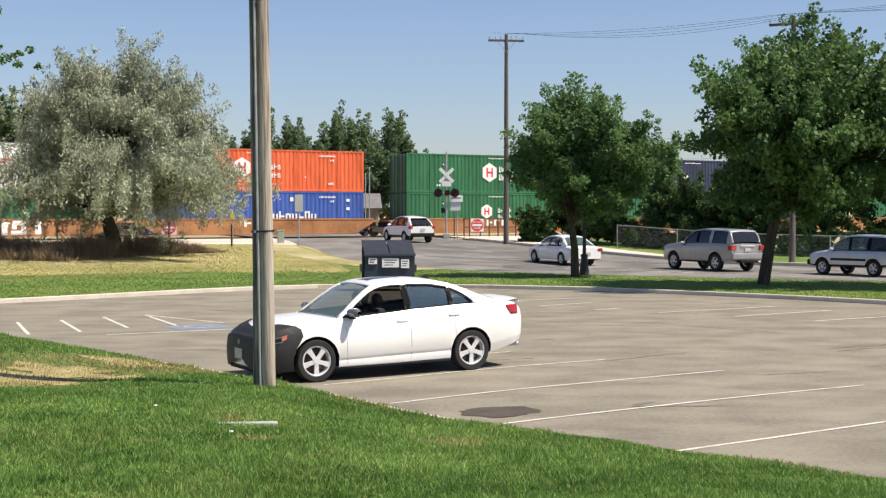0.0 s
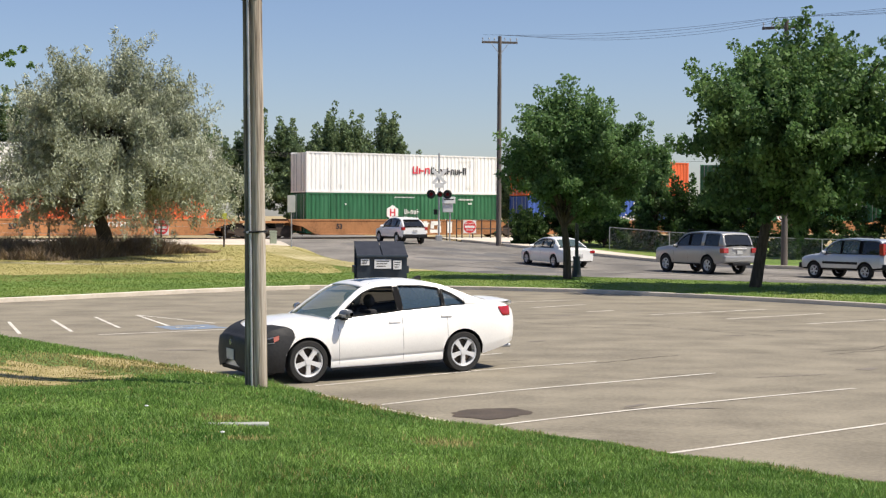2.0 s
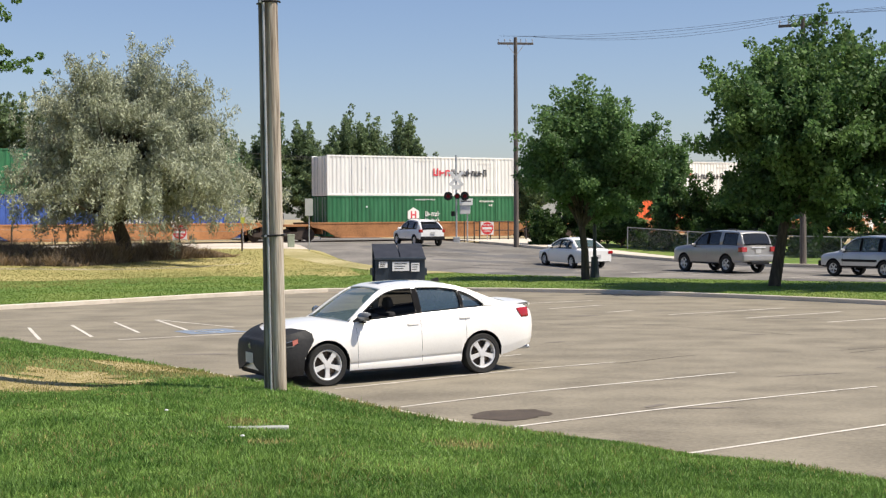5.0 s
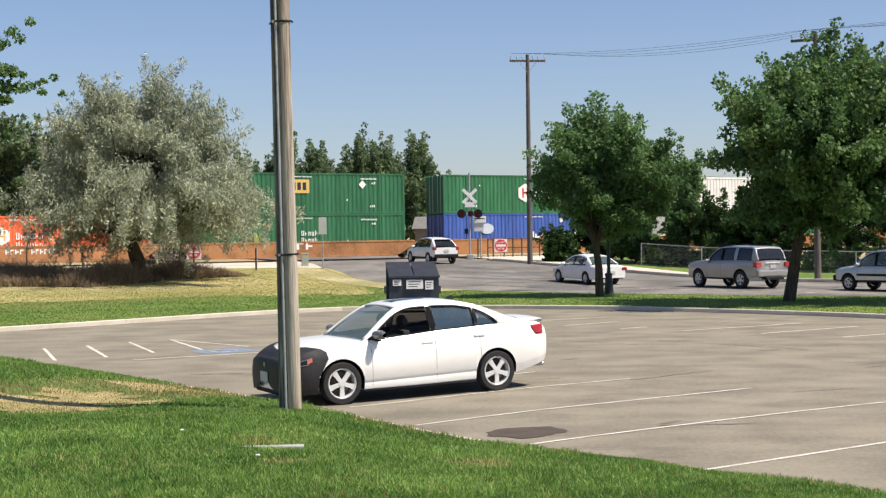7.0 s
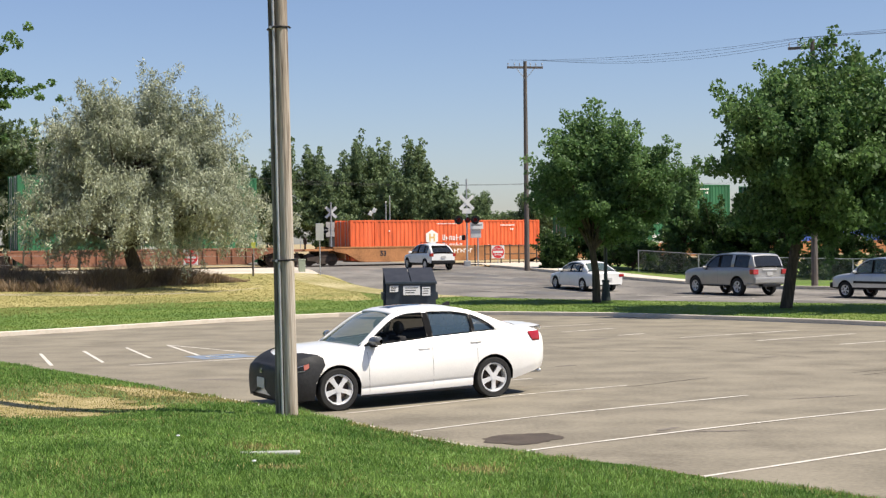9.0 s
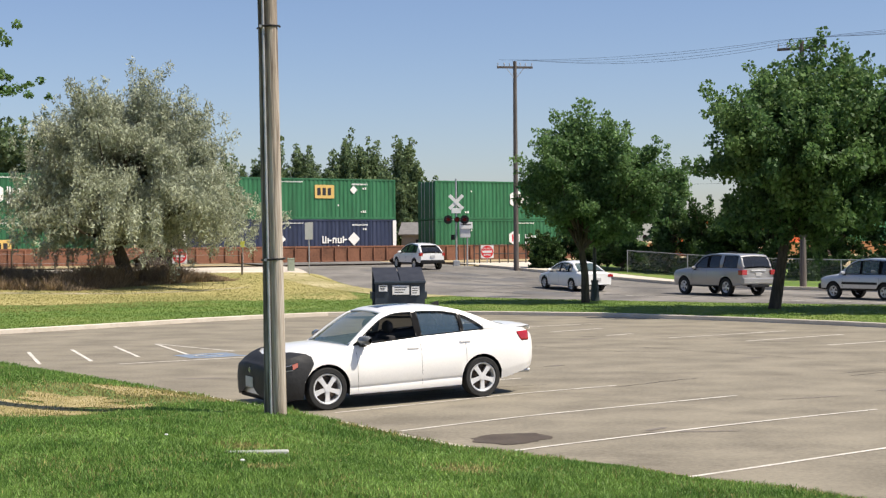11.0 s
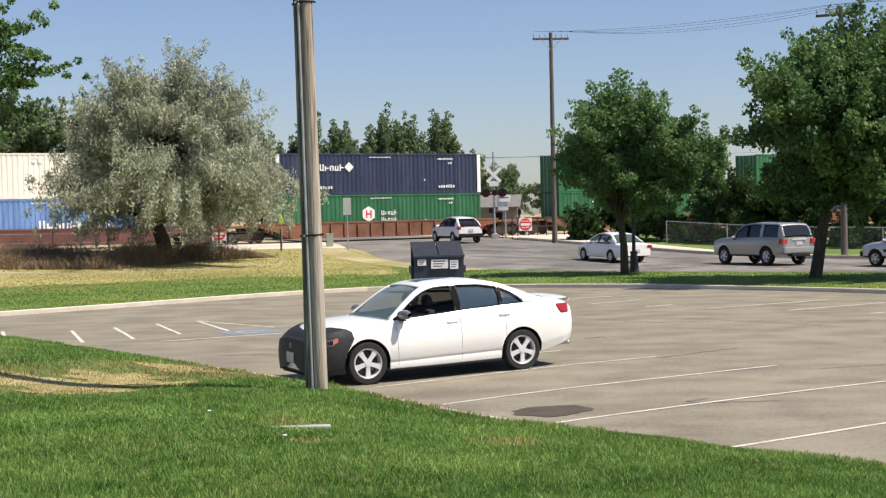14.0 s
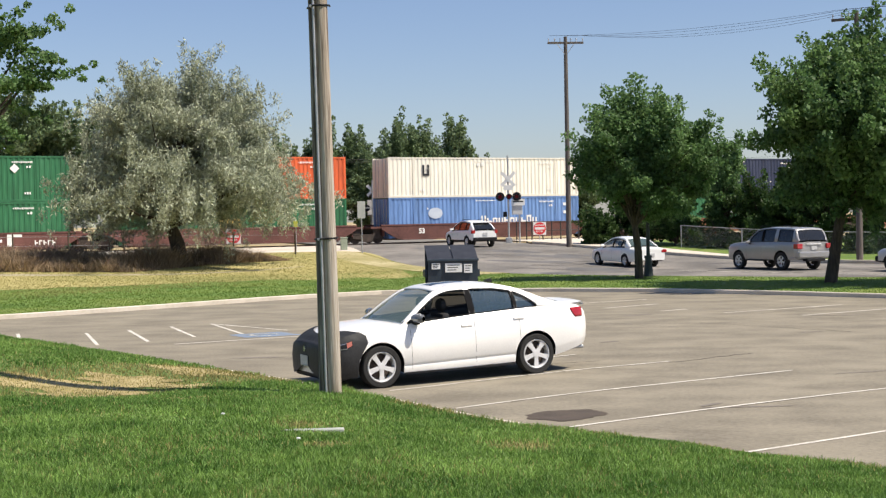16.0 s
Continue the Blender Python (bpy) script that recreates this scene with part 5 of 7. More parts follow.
def sedan_trim(root):
    """Tail lamps wrapped round the rear corners, boot lip, aerial fin and sill lip."""
    c = SEDAN
    for side in (1, -1):
        rows = []
        for i in range(13):
            u = i / 12
            x = -1.99 - 0.23 * u
            w = soft_table(c["half"], x)
            z0, z1 = 0.985 - 0.13 * min(1, u * 3.2), 1.0 + 0.005 * u
            rows.append([(x, side * (w - 0.004 - 0.03 * ((z - 0.86) / 0.14) ** 2 * (z > 0.86)), z) for z in (z0 + (z1 - z0) * k / 5 for k in range(6))])
        bm = sheet_of(rows)
        bmesh.ops.recalc_face_normals(bm, faces=bm.faces)
        lamp = part("tail_light", bm, RED_LENS, root, "red wrap-round tail light", smooth=True)
        sol = lamp.modifiers.new("thickness", "SOLIDIFY")
        sol.thickness, sol.offset = 0.025, 0
        part("sill_lip", bx((-0.93, side * 0.85, 0.175), (0.95, side * 0.872, 0.205), 0.008), DARK, root)
    rows = [[(x, y, z - 0.03 * (abs(y) / 0.66) ** 3) for y in [0.66 * (k / 8 - 1) for k in range(17)]] for x, z in ((-2.08, 1.09), (-2.22, 1.1), (-2.31, 1.11), (-2.335, 1.1), (-2.33, 1.05))]
    bm = sheet_of(rows)
    bmesh.ops.recalc_face_normals(bm, faces=bm.faces)
    part("boot_lip", bm, WHITE_PAINT, root, smooth=True)
    bm = poly_prism([(-1.02, 1.43), (-0.86, 1.455), (-0.97, 1.5), (-1.01, 1.5)], -0.02, 0.02)
    part("aerial_fin", bm, DARK, root, "black shark-fin aerial")


parked_sedan()


def queue_cars():
    g = "cars waiting at the crossing"
    silver = paint("champagne_silver_paint", (0.38, 0.372, 0.362), 0.5, 0.35)
    silver_b = paint("cool_silver_paint", (0.58, 0.6, 0.63), 0.45, 0.33)
    white_b = paint("pearl_white_paint", (0.84, 0.84, 0.82))

    def rails(y, x0, x1, z, mt):
        def add(root):
            for s in (1, -1):
                bm = bmesh.new()
                limb(bm, [(x0, s * y, z - 0.05), (x0 + 0.1, s * y, z + 0.02), (x1 - 0.1, s * y, z + 0.02), (x1, s * y, z - 0.05)], 0.018, 0.018, 6)
                part("roof_rail", bm, mt, root)
        return add

    def back_bumper(x, w, z0, z1, mt, name="rear_bumper"):
        return lambda root: part(name, bx((x - 0.09, -w, z0), (x + 0.12, w, z1), 0.05), mt, root)
    suv = make_spec(
        wheelbase=3.0, tyre=0.4, rim=0.25, gap=0.08, track=0.96, half=[(-2.55, 0.84), (-2.4, 0.93), (-1.5, 0.965), (1.4, 0.965), (2.2, 0.9), (2.45, 0.8), (2.6, 0.6)], rear=-2.55, front=2.6,
        sill=[(-2.55, 0.5), (-1.8, 0.44), (1.8, 0.42), (2.6, 0.46)],
        belt=[(-2.55, 1.23), (-1.5, 1.26), (0.8, 1.22), (1.5, 1.19), (2.3, 1.1), (2.52, 1.0), (2.6, 0.85)], hood=[(-2.55, 1.25), (0.8, 1.26), (1.3, 1.28), (2.2, 1.19), (2.48, 1.08), (2.6, 0.9)],
        cabin=[(-2.53, 1.18), (-2.42, 1.5), (-2.3, 1.76), (-2.1, 1.83), (-0.5, 1.87), (0.05, 1.84), (0.35, 1.73), (0.98, 1.2)], roof_half=0.7, crown=0.035,
        windows=[(-0.1, 0.7, GLASS_DARK), (-0.98, -0.2, GLASS_DARK), (-2.16, -1.22, GLASS_DARK)], rear_glass=(-2.51, -2.3), windscreen=(0.3, 0.94), glass_rear=GLASS_DARK, glass=GLASS_DARK,
        seats=[(0.2, "f"), (-0.8, "r")], seams=[0.9, -0.14, -1.15], handles=[(0.02, 1.02), (-0.9, 1.04)], mirror=(0.66, 1.22),
        lamps=[("tail_light", -2.62, -2.34, 0.66, 0.955, 0.95, 1.17, RED_LENS), ("headlamp", 2.2, 2.48, 0.5, 0.78, 0.82, 1.0, CLEAR_LENS)], plates=(0.98, 0), plate_out=0.03, paint=silver, group=g,
        extra=[rails(0.66, -1.9, 0.3, 1.93, DARK), back_bumper(-2.6, 0.9, 0.55, 0.82, silver), lambda r: part("tailgate_trim", bx((-2.6, -0.4, 1.12), (-2.54, 0.4, 1.17), 0.012), ALLOY, r, "bright trim bar"), lambda r: part("tow_bar", bx((-2.72, -0.5, 0.4), (-2.4, 0.5, 0.52), 0.03), DARK, r), lambda r: [part("running_board", bx((-0.95, s * 0.86, 0.4), (0.95, s * 1.0, 0.46), 0.02), DARK, r) for s in (1, -1)], lambda r: [part("wheel_arch_trim", bx((-2.5, s * 0.9, 0.5), (-1.98, s * 0.975, 0.56), 0.02), silver, r) for s in (1, -1)]])
    car("silver_suv", "champagne-silver large SUV waiting on the road", place_car(10.75, 65.6, 12.2, 62.9, 0.86), suv)
    small_suv = make_spec(
        wheelbase=2.62, tyre=0.335, rim=0.215, gap=0.075, track=0.865, half=[(-2.2, 0.78), (-2.05, 0.85), (-1.4, 0.87), (1.3, 0.87), (1.9, 0.82), (2.1, 0.72), (2.2, 0.55)], rear=-2.2, front=2.2,
        sill=[(-2.2, 0.45), (-1.6, 0.38), (1.6, 0.36), (2.2, 0.4)],
        belt=[(-2.2, 1.04), (0.7, 1.02), (1.4, 0.98), (1.95, 0.9), (2.2, 0.75)], hood=[(-2.2, 1.06), (0.7, 1.06), (1.2, 1.07), (1.9, 0.97), (2.1, 0.88), (2.2, 0.78)],
        cabin=[(-2.18, 1.04), (-2.1, 1.35), (-2.0, 1.58), (-1.8, 1.63), (-0.4, 1.67), (0.1, 1.65), (0.4, 1.55), (1.05, 1.06)], roof_half=0.63, crown=0.03,
        windows=[(-0.02, 0.72), (-0.95, -0.1), (-1.95, -1.08, GLASS_DARK)], rear_glass=(-2.16, -2.0), windscreen=(0.36, 1.0), glass_rear=GLASS_DARK,
        seats=[(0.05, "f"), (-0.85, "r")], seams=[0.82, -0.06, -1.02], handles=[(0.1, 0.93), (-0.85, 0.94)], mirror=(0.72, 1.08), clad=0.56,
        lamps=[("tail_light", -2.22, -2.02, 0.7, 0.86, 1.02, 1.5, RED_LENS), ("headlamp", 1.85, 2.11, 0.44, 0.7, 0.68, 0.84, CLEAR_LENS)], plates=(0.8, 0), plate_out=0.03, paint=silver_b, group=g,
        extra=[rails(0.6, -1.6, 0.1, 1.73, DARK), back_bumper(-2.25, 0.84, 0.42, 0.66, DARK),
               lambda r: [part("side_moulding", bx((-0.95, s * 0.862, 0.62), (0.85, s * 0.895, 0.72), 0.012), DARK, r) for s in (1, -1)],
               lambda r: part("front_bumper", bx((2.06, -0.72, 0.4), (2.26, 0.72, 0.64), 0.06), DARK, r),
               lambda r: part("spare_wheel", cy((-2.38, -0.1, 0.95), (-2.22, -0.1, 0.95), 0.33, seg=24), DARK, r, "covered spare wheel on the tailgate")])
    car("compact_suv", "cool silver compact SUV with black lower trim on the road", place_car(16.05, 59.5, 17.5, 57.4, 0.77), small_suv)
    sedan = make_spec(
        wheelbase=2.67, tyre=0.31, rim=0.2, gap=0.05, track=0.88, half=[(-2.42, 0.72), (-2.3, 0.82), (-1.6, 0.87), (1.4, 0.87), (1.95, 0.82), (2.2, 0.7), (2.3, 0.55)], rear=-2.42, front=2.3,
        sill=[(-2.42, 0.34), (-1.6, 0.24), (1.6, 0.22), (2.3, 0.28)],
        belt=[(-2.42, 0.86), (-1.6, 0.93), (0.7, 0.89), (1.4, 0.82), (2.1, 0.7), (2.3, 0.55)], hood=[(-2.42, 0.88), (-2.3, 0.98), (-1.5, 1.0), (-0.5, 0.93), (0.8, 0.93), (1.5, 0.87), (2.1, 0.74), (2.3, 0.6)],
        cabin=[(-1.72, 0.99), (-1.4, 1.16), (-1.1, 1.32), (-0.8, 1.38), (-0.2, 1.42), (0.1, 1.4), (0.4, 1.31), (1.1, 0.93)], roof_half=0.57, crown=0.03,
        windows=[(-0.02, 0.78), (-0.85, -0.1), (-1.2, -0.92)], rear_glass=(-1.66, -1.0), windscreen=(0.36, 1.05), seats=[(0.05, "f"), (-0.85, "r")], seams=[0.9, -0.06, -1.0],
        handles=[(0.1, 0.82), (-0.85, 0.83)], mirror=(0.68, 0.96), lamps=[("tail_light", -2.44, -2.2, 0.55, 0.84, 0.72, 0.86, RED_LENS), ("headlamp", 1.95, 2.21, 0.44, 0.68, 0.56, 0.68, CLEAR_LENS)], plates=(0.6, 0), plate_out=0.02, paint=white_b, group=g)
    car("white_saloon", "older white four-door saloon waiting on the road", place_car(4.65, 71.8, 5.9, 69.2, 0.78), sedan)
    hatch = make_spec(
        wheelbase=2.68, tyre=0.345, rim=0.22, gap=0.06, track=0.89, half=[(-2.15, 0.76), (-2.0, 0.86), (-1.4, 0.885), (1.4, 0.885), (1.95, 0.82), (2.15, 0.7), (2.25, 0.5)], rear=-2.15, front=2.25,
        sill=[(-2.15, 0.46), (-1.6, 0.36), (1.6, 0.34), (2.25, 0.4)],
        belt=[(-2.15, 1.02), (-1.4, 1.05), (0.7, 0.99), (1.4, 0.94), (2.0, 0.84), (2.25, 0.68)], hood=[(-2.15, 1.04), (-0.5, 1.03), (0.8, 1.03), (1.4, 1.01), (2.0, 0.88), (2.25, 0.72)],
        cabin=[(-2.1, 1.04), (-1.98, 1.17), (-1.68, 1.42), (-1.35, 1.55), (-0.5, 1.62), (0.1, 1.58), (0.45, 1.45), (1.15, 1.03)], roof_half=0.58, crown=0.03,
        windows=[(-0.02, 0.8, GLASS_DARK), (-0.95, -0.1, GLASS_DARK), (-1.5, -1.02, GLASS_DARK)], rear_glass=(-2.04, -1.5), windscreen=(0.4, 1.1), glass_rear=GLASS_DARK, seats=[(0.05, "f"), (-0.85, "r")],
        seams=[0.88, -0.06, -1.0], handles=[(0.1, 0.93), (-0.85, 0.95)], mirror=(0.7, 1.05), clad=0.5,
        lamps=[("tail_light", -2.16, -1.96, 0.66, 0.88, 0.86, 1.06, RED_LENS), ("headlamp", 1.9, 2.14, 0.44, 0.7, 0.7, 0.84, CLEAR_LENS)], plates=(0.82, 0), plate_out=0.03, paint=paint("bright_white_paint", (0.83, 0.83, 0.83)), group=g,
        extra=[rails(0.55, -1.4, 0.0, 1.69, DARK), back_bumper(-2.18, 0.8, 0.4, 0.62, DARK), lambda r: part("roof_spoiler", bx((-1.72, -0.5, 1.47), (-1.42, 0.5, 1.53), 0.02), DARK, r)])
    car("white_hatchback", "white raised hatchback stopped before the level crossing", place_car(-3.55, 90.5, -2.35, 88.1, 0.79), hatch)


def place_car(fx, fy, rx, ry, side):
    """The pose of a car from where its left wheels stand, front and rear; side: from those to its middle."""
    d = Vector((fx - rx, fy - ry, 0)).normalized()
    left = Vector((-d.y, d.x, 0))
    c = Vector(((fx + rx) / 2, (fy + ry) / 2, 0)) - left * side
    zf = ground_z(c.x + d.x * 1.35, c.y + d.y * 1.35)
    zr = ground_z(c.x - d.x * 1.35, c.y - d.y * 1.35)
    return Matrix.Translation((c.x, c.y, (zf + zr) / 2 - 0.02)) @ Matrix.Rotation(math.atan2(d.y, d.x), 4, "Z") @ Matrix.Rotation(-math.atan2(zf - zr, 2.7), 4, "Y")


queue_cars()


# ---- lot markings ----
def flat_strip(name, a, b, w, material, label, parent=None, lift=0.006, category="painted line"):
    a, b = Vector((*a, 0)), Vector((*b, 0))
    d = (b - a).normalized()
    n = Vector((-d.y, d.x, 0)) * (w / 2)
    steps = max(2, int((b - a).length / 0.5))
    rows = []
    for i in range(steps + 1):
        p = a.lerp(b, i / steps)
        wob = 1 + 0.12 * noise.noise(p * 3)
        rows.append([(q.x, q.y, ground_z(q.x, q.y) + lift) for q in (p + n * wob, p - n * wob)])
    bm = sheet_of(rows)
    for f in bm.faces:
        if f.normal.z < 0:
            f.normal_flip()
    return tagged(obj(name, bm, material), label, category, kind="structure")


def blot(name, x, y, rx, ry, yaw, material, label, seed, lift=0.005, zf=None, rough=0.25, category="stain"):
    """A flat patch with an uneven outline."""
    bm = bmesh.new()
    n = 40
    zf = zf or ground_z
    c, s = math.cos(radians(yaw)), math.sin(radians(yaw))
    rings = []
    for k in (0.0, 0.35, 0.7, 1.0):
        ring = []
        for i in range(n + 1):
            a = i * math.tau / n
            r = k * (1 + rough * noise.noise(Vector((math.cos(a) * 1.5 + seed, math.sin(a) * 1.5, 0))) + rough * 0.6 * noise.noise(Vector((math.cos(a) * 5 + seed, math.sin(a) * 5, 3))))
            u, v = rx * r * math.cos(a), ry * r * math.sin(a)
            px, py = x + u * c - v * s, y + u * s + v * c
            ring.append((px, py, zf(px, py) + lift))
        rings.append(ring)
    bm = sheet_of(rings)
    bmesh.ops.remove_doubles(bm, verts=bm.verts, dist=0.0005)
    for f in bm.faces:
        if f.normal.z < 0:
            f.normal_flip()
    return tagged(obj(name, bm, material), label, category, kind="structure")


def build_markings():
    lab = "worn white parking stall line"
    stalls = [((2.46, 15.25), (5.9, 17.6)), ((0.72, 17.05), (6.06, 20.66)), ((-0.7, 18.9), (4.42, 22.5)), ((-1.75, 21.1), (2.72, 24.15)), ((0.5, 25.1), (1.2, 25.55))]
    for a, b in stalls:
        a, b = (a[0], a[1] - 0.36), (b[0], b[1] - 0.36)
        flat_strip("stall_line", a, b, 0.062, WHITE_LINE, lab)
    for a, b in [((-9.91, 32.85), (-8.65, 29.46)), ((-9.09, 33.56), (-7.75, 30.17)), ((-8.29, 34.48), (-6.97, 31.22)), ((-7.45, 35.25), (-6.01, 31.85)), ((-7.45, 35.25), (-5.09, 32.68)), ((-11.6, 33.0), (-11.0, 31.4))]:
        flat_strip("stall_line", a, b, 0.08, WHITE_LINE, lab)
    for a, b in [((1.99, 41.01), (4.17, 42.4)), ((2.65, 38.73), (4.28, 40.22)), ((4.02, 37.13), (4.78, 37.8)), ((5.5, 36.06), (9.02, 38.5)), ((7.16, 34.67), (10.13, 36.91)), ((8.78, 33.2), (11.4, 35.0)), ((-7.0, 29.4), (-4.6, 30.9))]:
        flat_strip("stall_line", a, b, 0.15, mat("faded_line_paint", ((0.34, 0.305, 0.26), (0.58, 0.54, 0.47)), scale=2, fine=20, rough=0.9), "faded white parking stall line")
    flat_strip("painted_symbol", (-6.0, 31.15), (-4.9, 31.85), 1.15, BLUE_LINE, "worn blue painted accessible-parking square", lift=0.005, category="painted symbol")
    bm = bmesh.new()
    for i in range(18):
        a = 0.6 + i * 4.6 / 17
        p = Vector((-5.45 + 0.3 * math.cos(a), 31.45 + 0.28 * math.sin(a), 0.011))
        bmesh.ops.create_cube(bm, size=1, matrix=Matrix.Translation(p) @ Matrix.Rotation(a, 4, "Z") @ Matrix.Diagonal((0.07, 0.11, 0.002, 1)))
    tagged(obj("painted_symbol", bm, WHITE_LINE), "worn white ring of the accessible-parking symbol", "painted symbol", kind="structure")
    stain = mat("oil_stain", ((0.055, 0.042, 0.03), (0.095, 0.073, 0.053)), scale=3, rough=0.7)
    blot("oil_stain", 0.72, 17.62, 0.52, 0.42, 30, stain, "dark brown oil stain on the asphalt", 9)
    patch = mat("tar_patch", ((0.15, 0.13, 0.11), (0.21, 0.185, 0.155)), scale=2, rough=0.85)
    rng = random.Random(5)
    for i in range(26):
        x, y = rng.uniform(-6, 9), rng.uniform(18, 42)
        if lawn_q(x, y) < -1.5:
            blot("asphalt_patch", x, y, rng.uniform(0.15, 0.7), rng.uniform(0.03, 0.12), rng.uniform(-20, 50), patch, "thin darker repair patch in the asphalt", i, 0.004, rough=0.5, category="patch")
    # hairline cracks across the lot
    crack = mat("hairline_crack", ((0.07, 0.06, 0.05), (0.12, 0.104, 0.085)), scale=3, rough=0.9)
    for i in range(16):
        x, y = rng.uniform(-5, 11), rng.uniform(20, 44)
        if lawn_q(x, y) > -2.0:
            continue
        ang, L = rng.choice((0.62, 0.55, -0.95)) + rng.uniform(-0.2, 0.2), rng.uniform(1.5, 5.0)
        rows = []
        for k in range(25):
            u = L * (k / 24 - 0.5)
            off = 0.22 * noise.noise(Vector((u * 0.9, i, 0))) + 0.06 * noise.noise(Vector((u * 4, i, 5)))
            px, py = x + u * math.cos(ang) - off * math.sin(ang), y + u * math.sin(ang) + off * math.cos(ang)
            w = 0.012 + 0.012 * abs(noise.noise(Vector((u * 2, i, 9))))
            rows.append([(px - k2 * w * math.sin(ang), py + k2 * w * math.cos(ang), ground_z(px, py) + 0.0045) for k2 in (-1, 1)])
        bm = sheet_of(rows)
        for f in bm.faces:
            if f.normal.z < 0:
                f.normal_flip()
        tagged(obj("asphalt_crack", bm, crack), "thin dark crack in the asphalt", "crack", kind="structure")
    # tyre arc and cracks
    pts = [(7.75 - 1.0 * math.cos(a), 25.9 + 1.5 * math.sin(a), 0) for a in [-1.45 + i * 2.5 / 20 for i in range(21)]]
    rows = [[(p[0] * k, p[1] * k, 0.005) for k in (0.9988, 1.0012)] for p in pts]
    bm = sheet_of(rows)
    for f in bm.faces:
        if f.normal.z < 0:
            f.normal_flip()
    tagged(obj("tyre_mark", bm, mat("tyre_black", ((0.06, 0.052, 0.045), (0.11, 0.096, 0.08)), scale=4, rough=0.85)), "dark curved tyre mark on the asphalt", "tyre mark", kind="structure")
    tar = mat("crack_sealer", ((0.05, 0.045, 0.04), (0.09, 0.08, 0.07)), scale=3, rough=0.6)
    for i in range(34):
        x = rng.uniform(-7, 17)
        yn, yf = 57 - 0.55 * (x - 5) + (x < 0) * (-x) * 1.5, 82 - 1.0 * (x - 5)
        y = rng.uniform(yn + 1.5, yf - 1.5)
        ang = rng.choice((-0.6, -0.75, 0.5, 0.3)) + rng.uniform(-0.25, 0.25)
        L = rng.uniform(1.5, 5)
        steps = 8
        rows = []
        for k in range(steps + 1):
            px = x + L * (k / steps - 0.5) * math.cos(ang) + 0.15 * noise.noise(Vector((k * 0.7, i, 0)))
            py = y + L * (k / steps - 0.5) * math.sin(ang) + 0.5 * noise.noise(Vector((k * 0.6, i, 7)))
            w = 0.1 + 0.12 * abs(noise.noise(Vector((k, i, 2))))
            rows.append([(px, py + s * w, ground_z(px, py + s * w) - 0.014) for s in (-1, 1)])
        bm = sheet_of(rows)
        for f in bm.faces:
            if f.normal.z < 0:
                f.normal_flip()
        tagged(obj("road_crack", bm, tar), "dark sealed crack across the road", "crack", kind="structure")
    rp = mat("road_patch", ((0.1, 0.098, 0.095), (0.15, 0.145, 0.14)), scale=1, rough=0.85)
    for i in range(9):
        x = rng.uniform(-5, 14)
        yn, yf = 57 - 0.55 * (x - 5) + (x < 0) * (-x) * 1.5, 82 - 1.0 * (x - 5)
        blot("asphalt_patch", x, rng.uniform(yn + 3, yf - 3), rng.uniform(1, 2.6), rng.uniform(0.5, 1.2), rng.uniform(-60, -30), rp, "darker asphalt patch in the road", i + 40, -0.0165, rough=0.2, category="patch")
    # pale stop line and lane line
    flat_strip("lane_line", (7.8, 64.5), (12.2, 59.6), 0.14, WHITE_LINE, "worn pale lane line on the road", lift=-0.013)
    flat_strip("lane_line", (13.2, 58.5), (19, 53.6), 0.14, WHITE_LINE, "worn pale lane line on the road", lift=-0.013)


build_markings()


# ---- grass ----
def blades(name, label, xs, ys, zs, high, wide, material, seed, kind="stuff", lean=0.5):
    rng = np.random.default_rng(seed)
    n = len(xs)
    a = rng.uniform(0, math.tau, n)
    h = high * rng.uniform(0.5, 1.35, n)
    w = wide * rng.uniform(0.7, 1.3, n)
    la, ll = rng.uniform(0, math.tau, n), h * lean * rng.uniform(0.1, 1, n)
    base = np.stack([xs, ys, zs], 1)
    side = np.stack([np.cos(a) * w, np.sin(a) * w, np.zeros(n)], 1)
    tip = base + np.stack([np.cos(la) * ll, np.sin(la) * ll, h], 1)
    v = np.stack([base - side, base + side, tip], 1).reshape(-1, 3)
    ob = fast_mesh(name, v, np.arange(3 * n).reshape(-1, 3), material)
    return tagged(ob, label, "grass", kind=kind)


LAWN_BLADE = leaf_mat("lawn_blades", (0.07, 0.16, 0.026), (0.25, 0.385, 0.09), scale=0.9, through_light=0.4)
DRY_BLADE = leaf_mat("dry_blades", (0.25, 0.225, 0.075), (0.44, 0.385, 0.16), scale=0.8, through_light=0.3)
FIELD_BLADE = leaf_mat("field_blades", (0.2, 0.205, 0.06), (0.38, 0.33, 0.125), scale=0.2, through_light=0.4, vary=0.12)
VERGE_BLADE = leaf_mat("verge_blades", (0.115, 0.195, 0.035), (0.235, 0.315, 0.07), scale=0.3, through_light=0.4, vary=0.14)


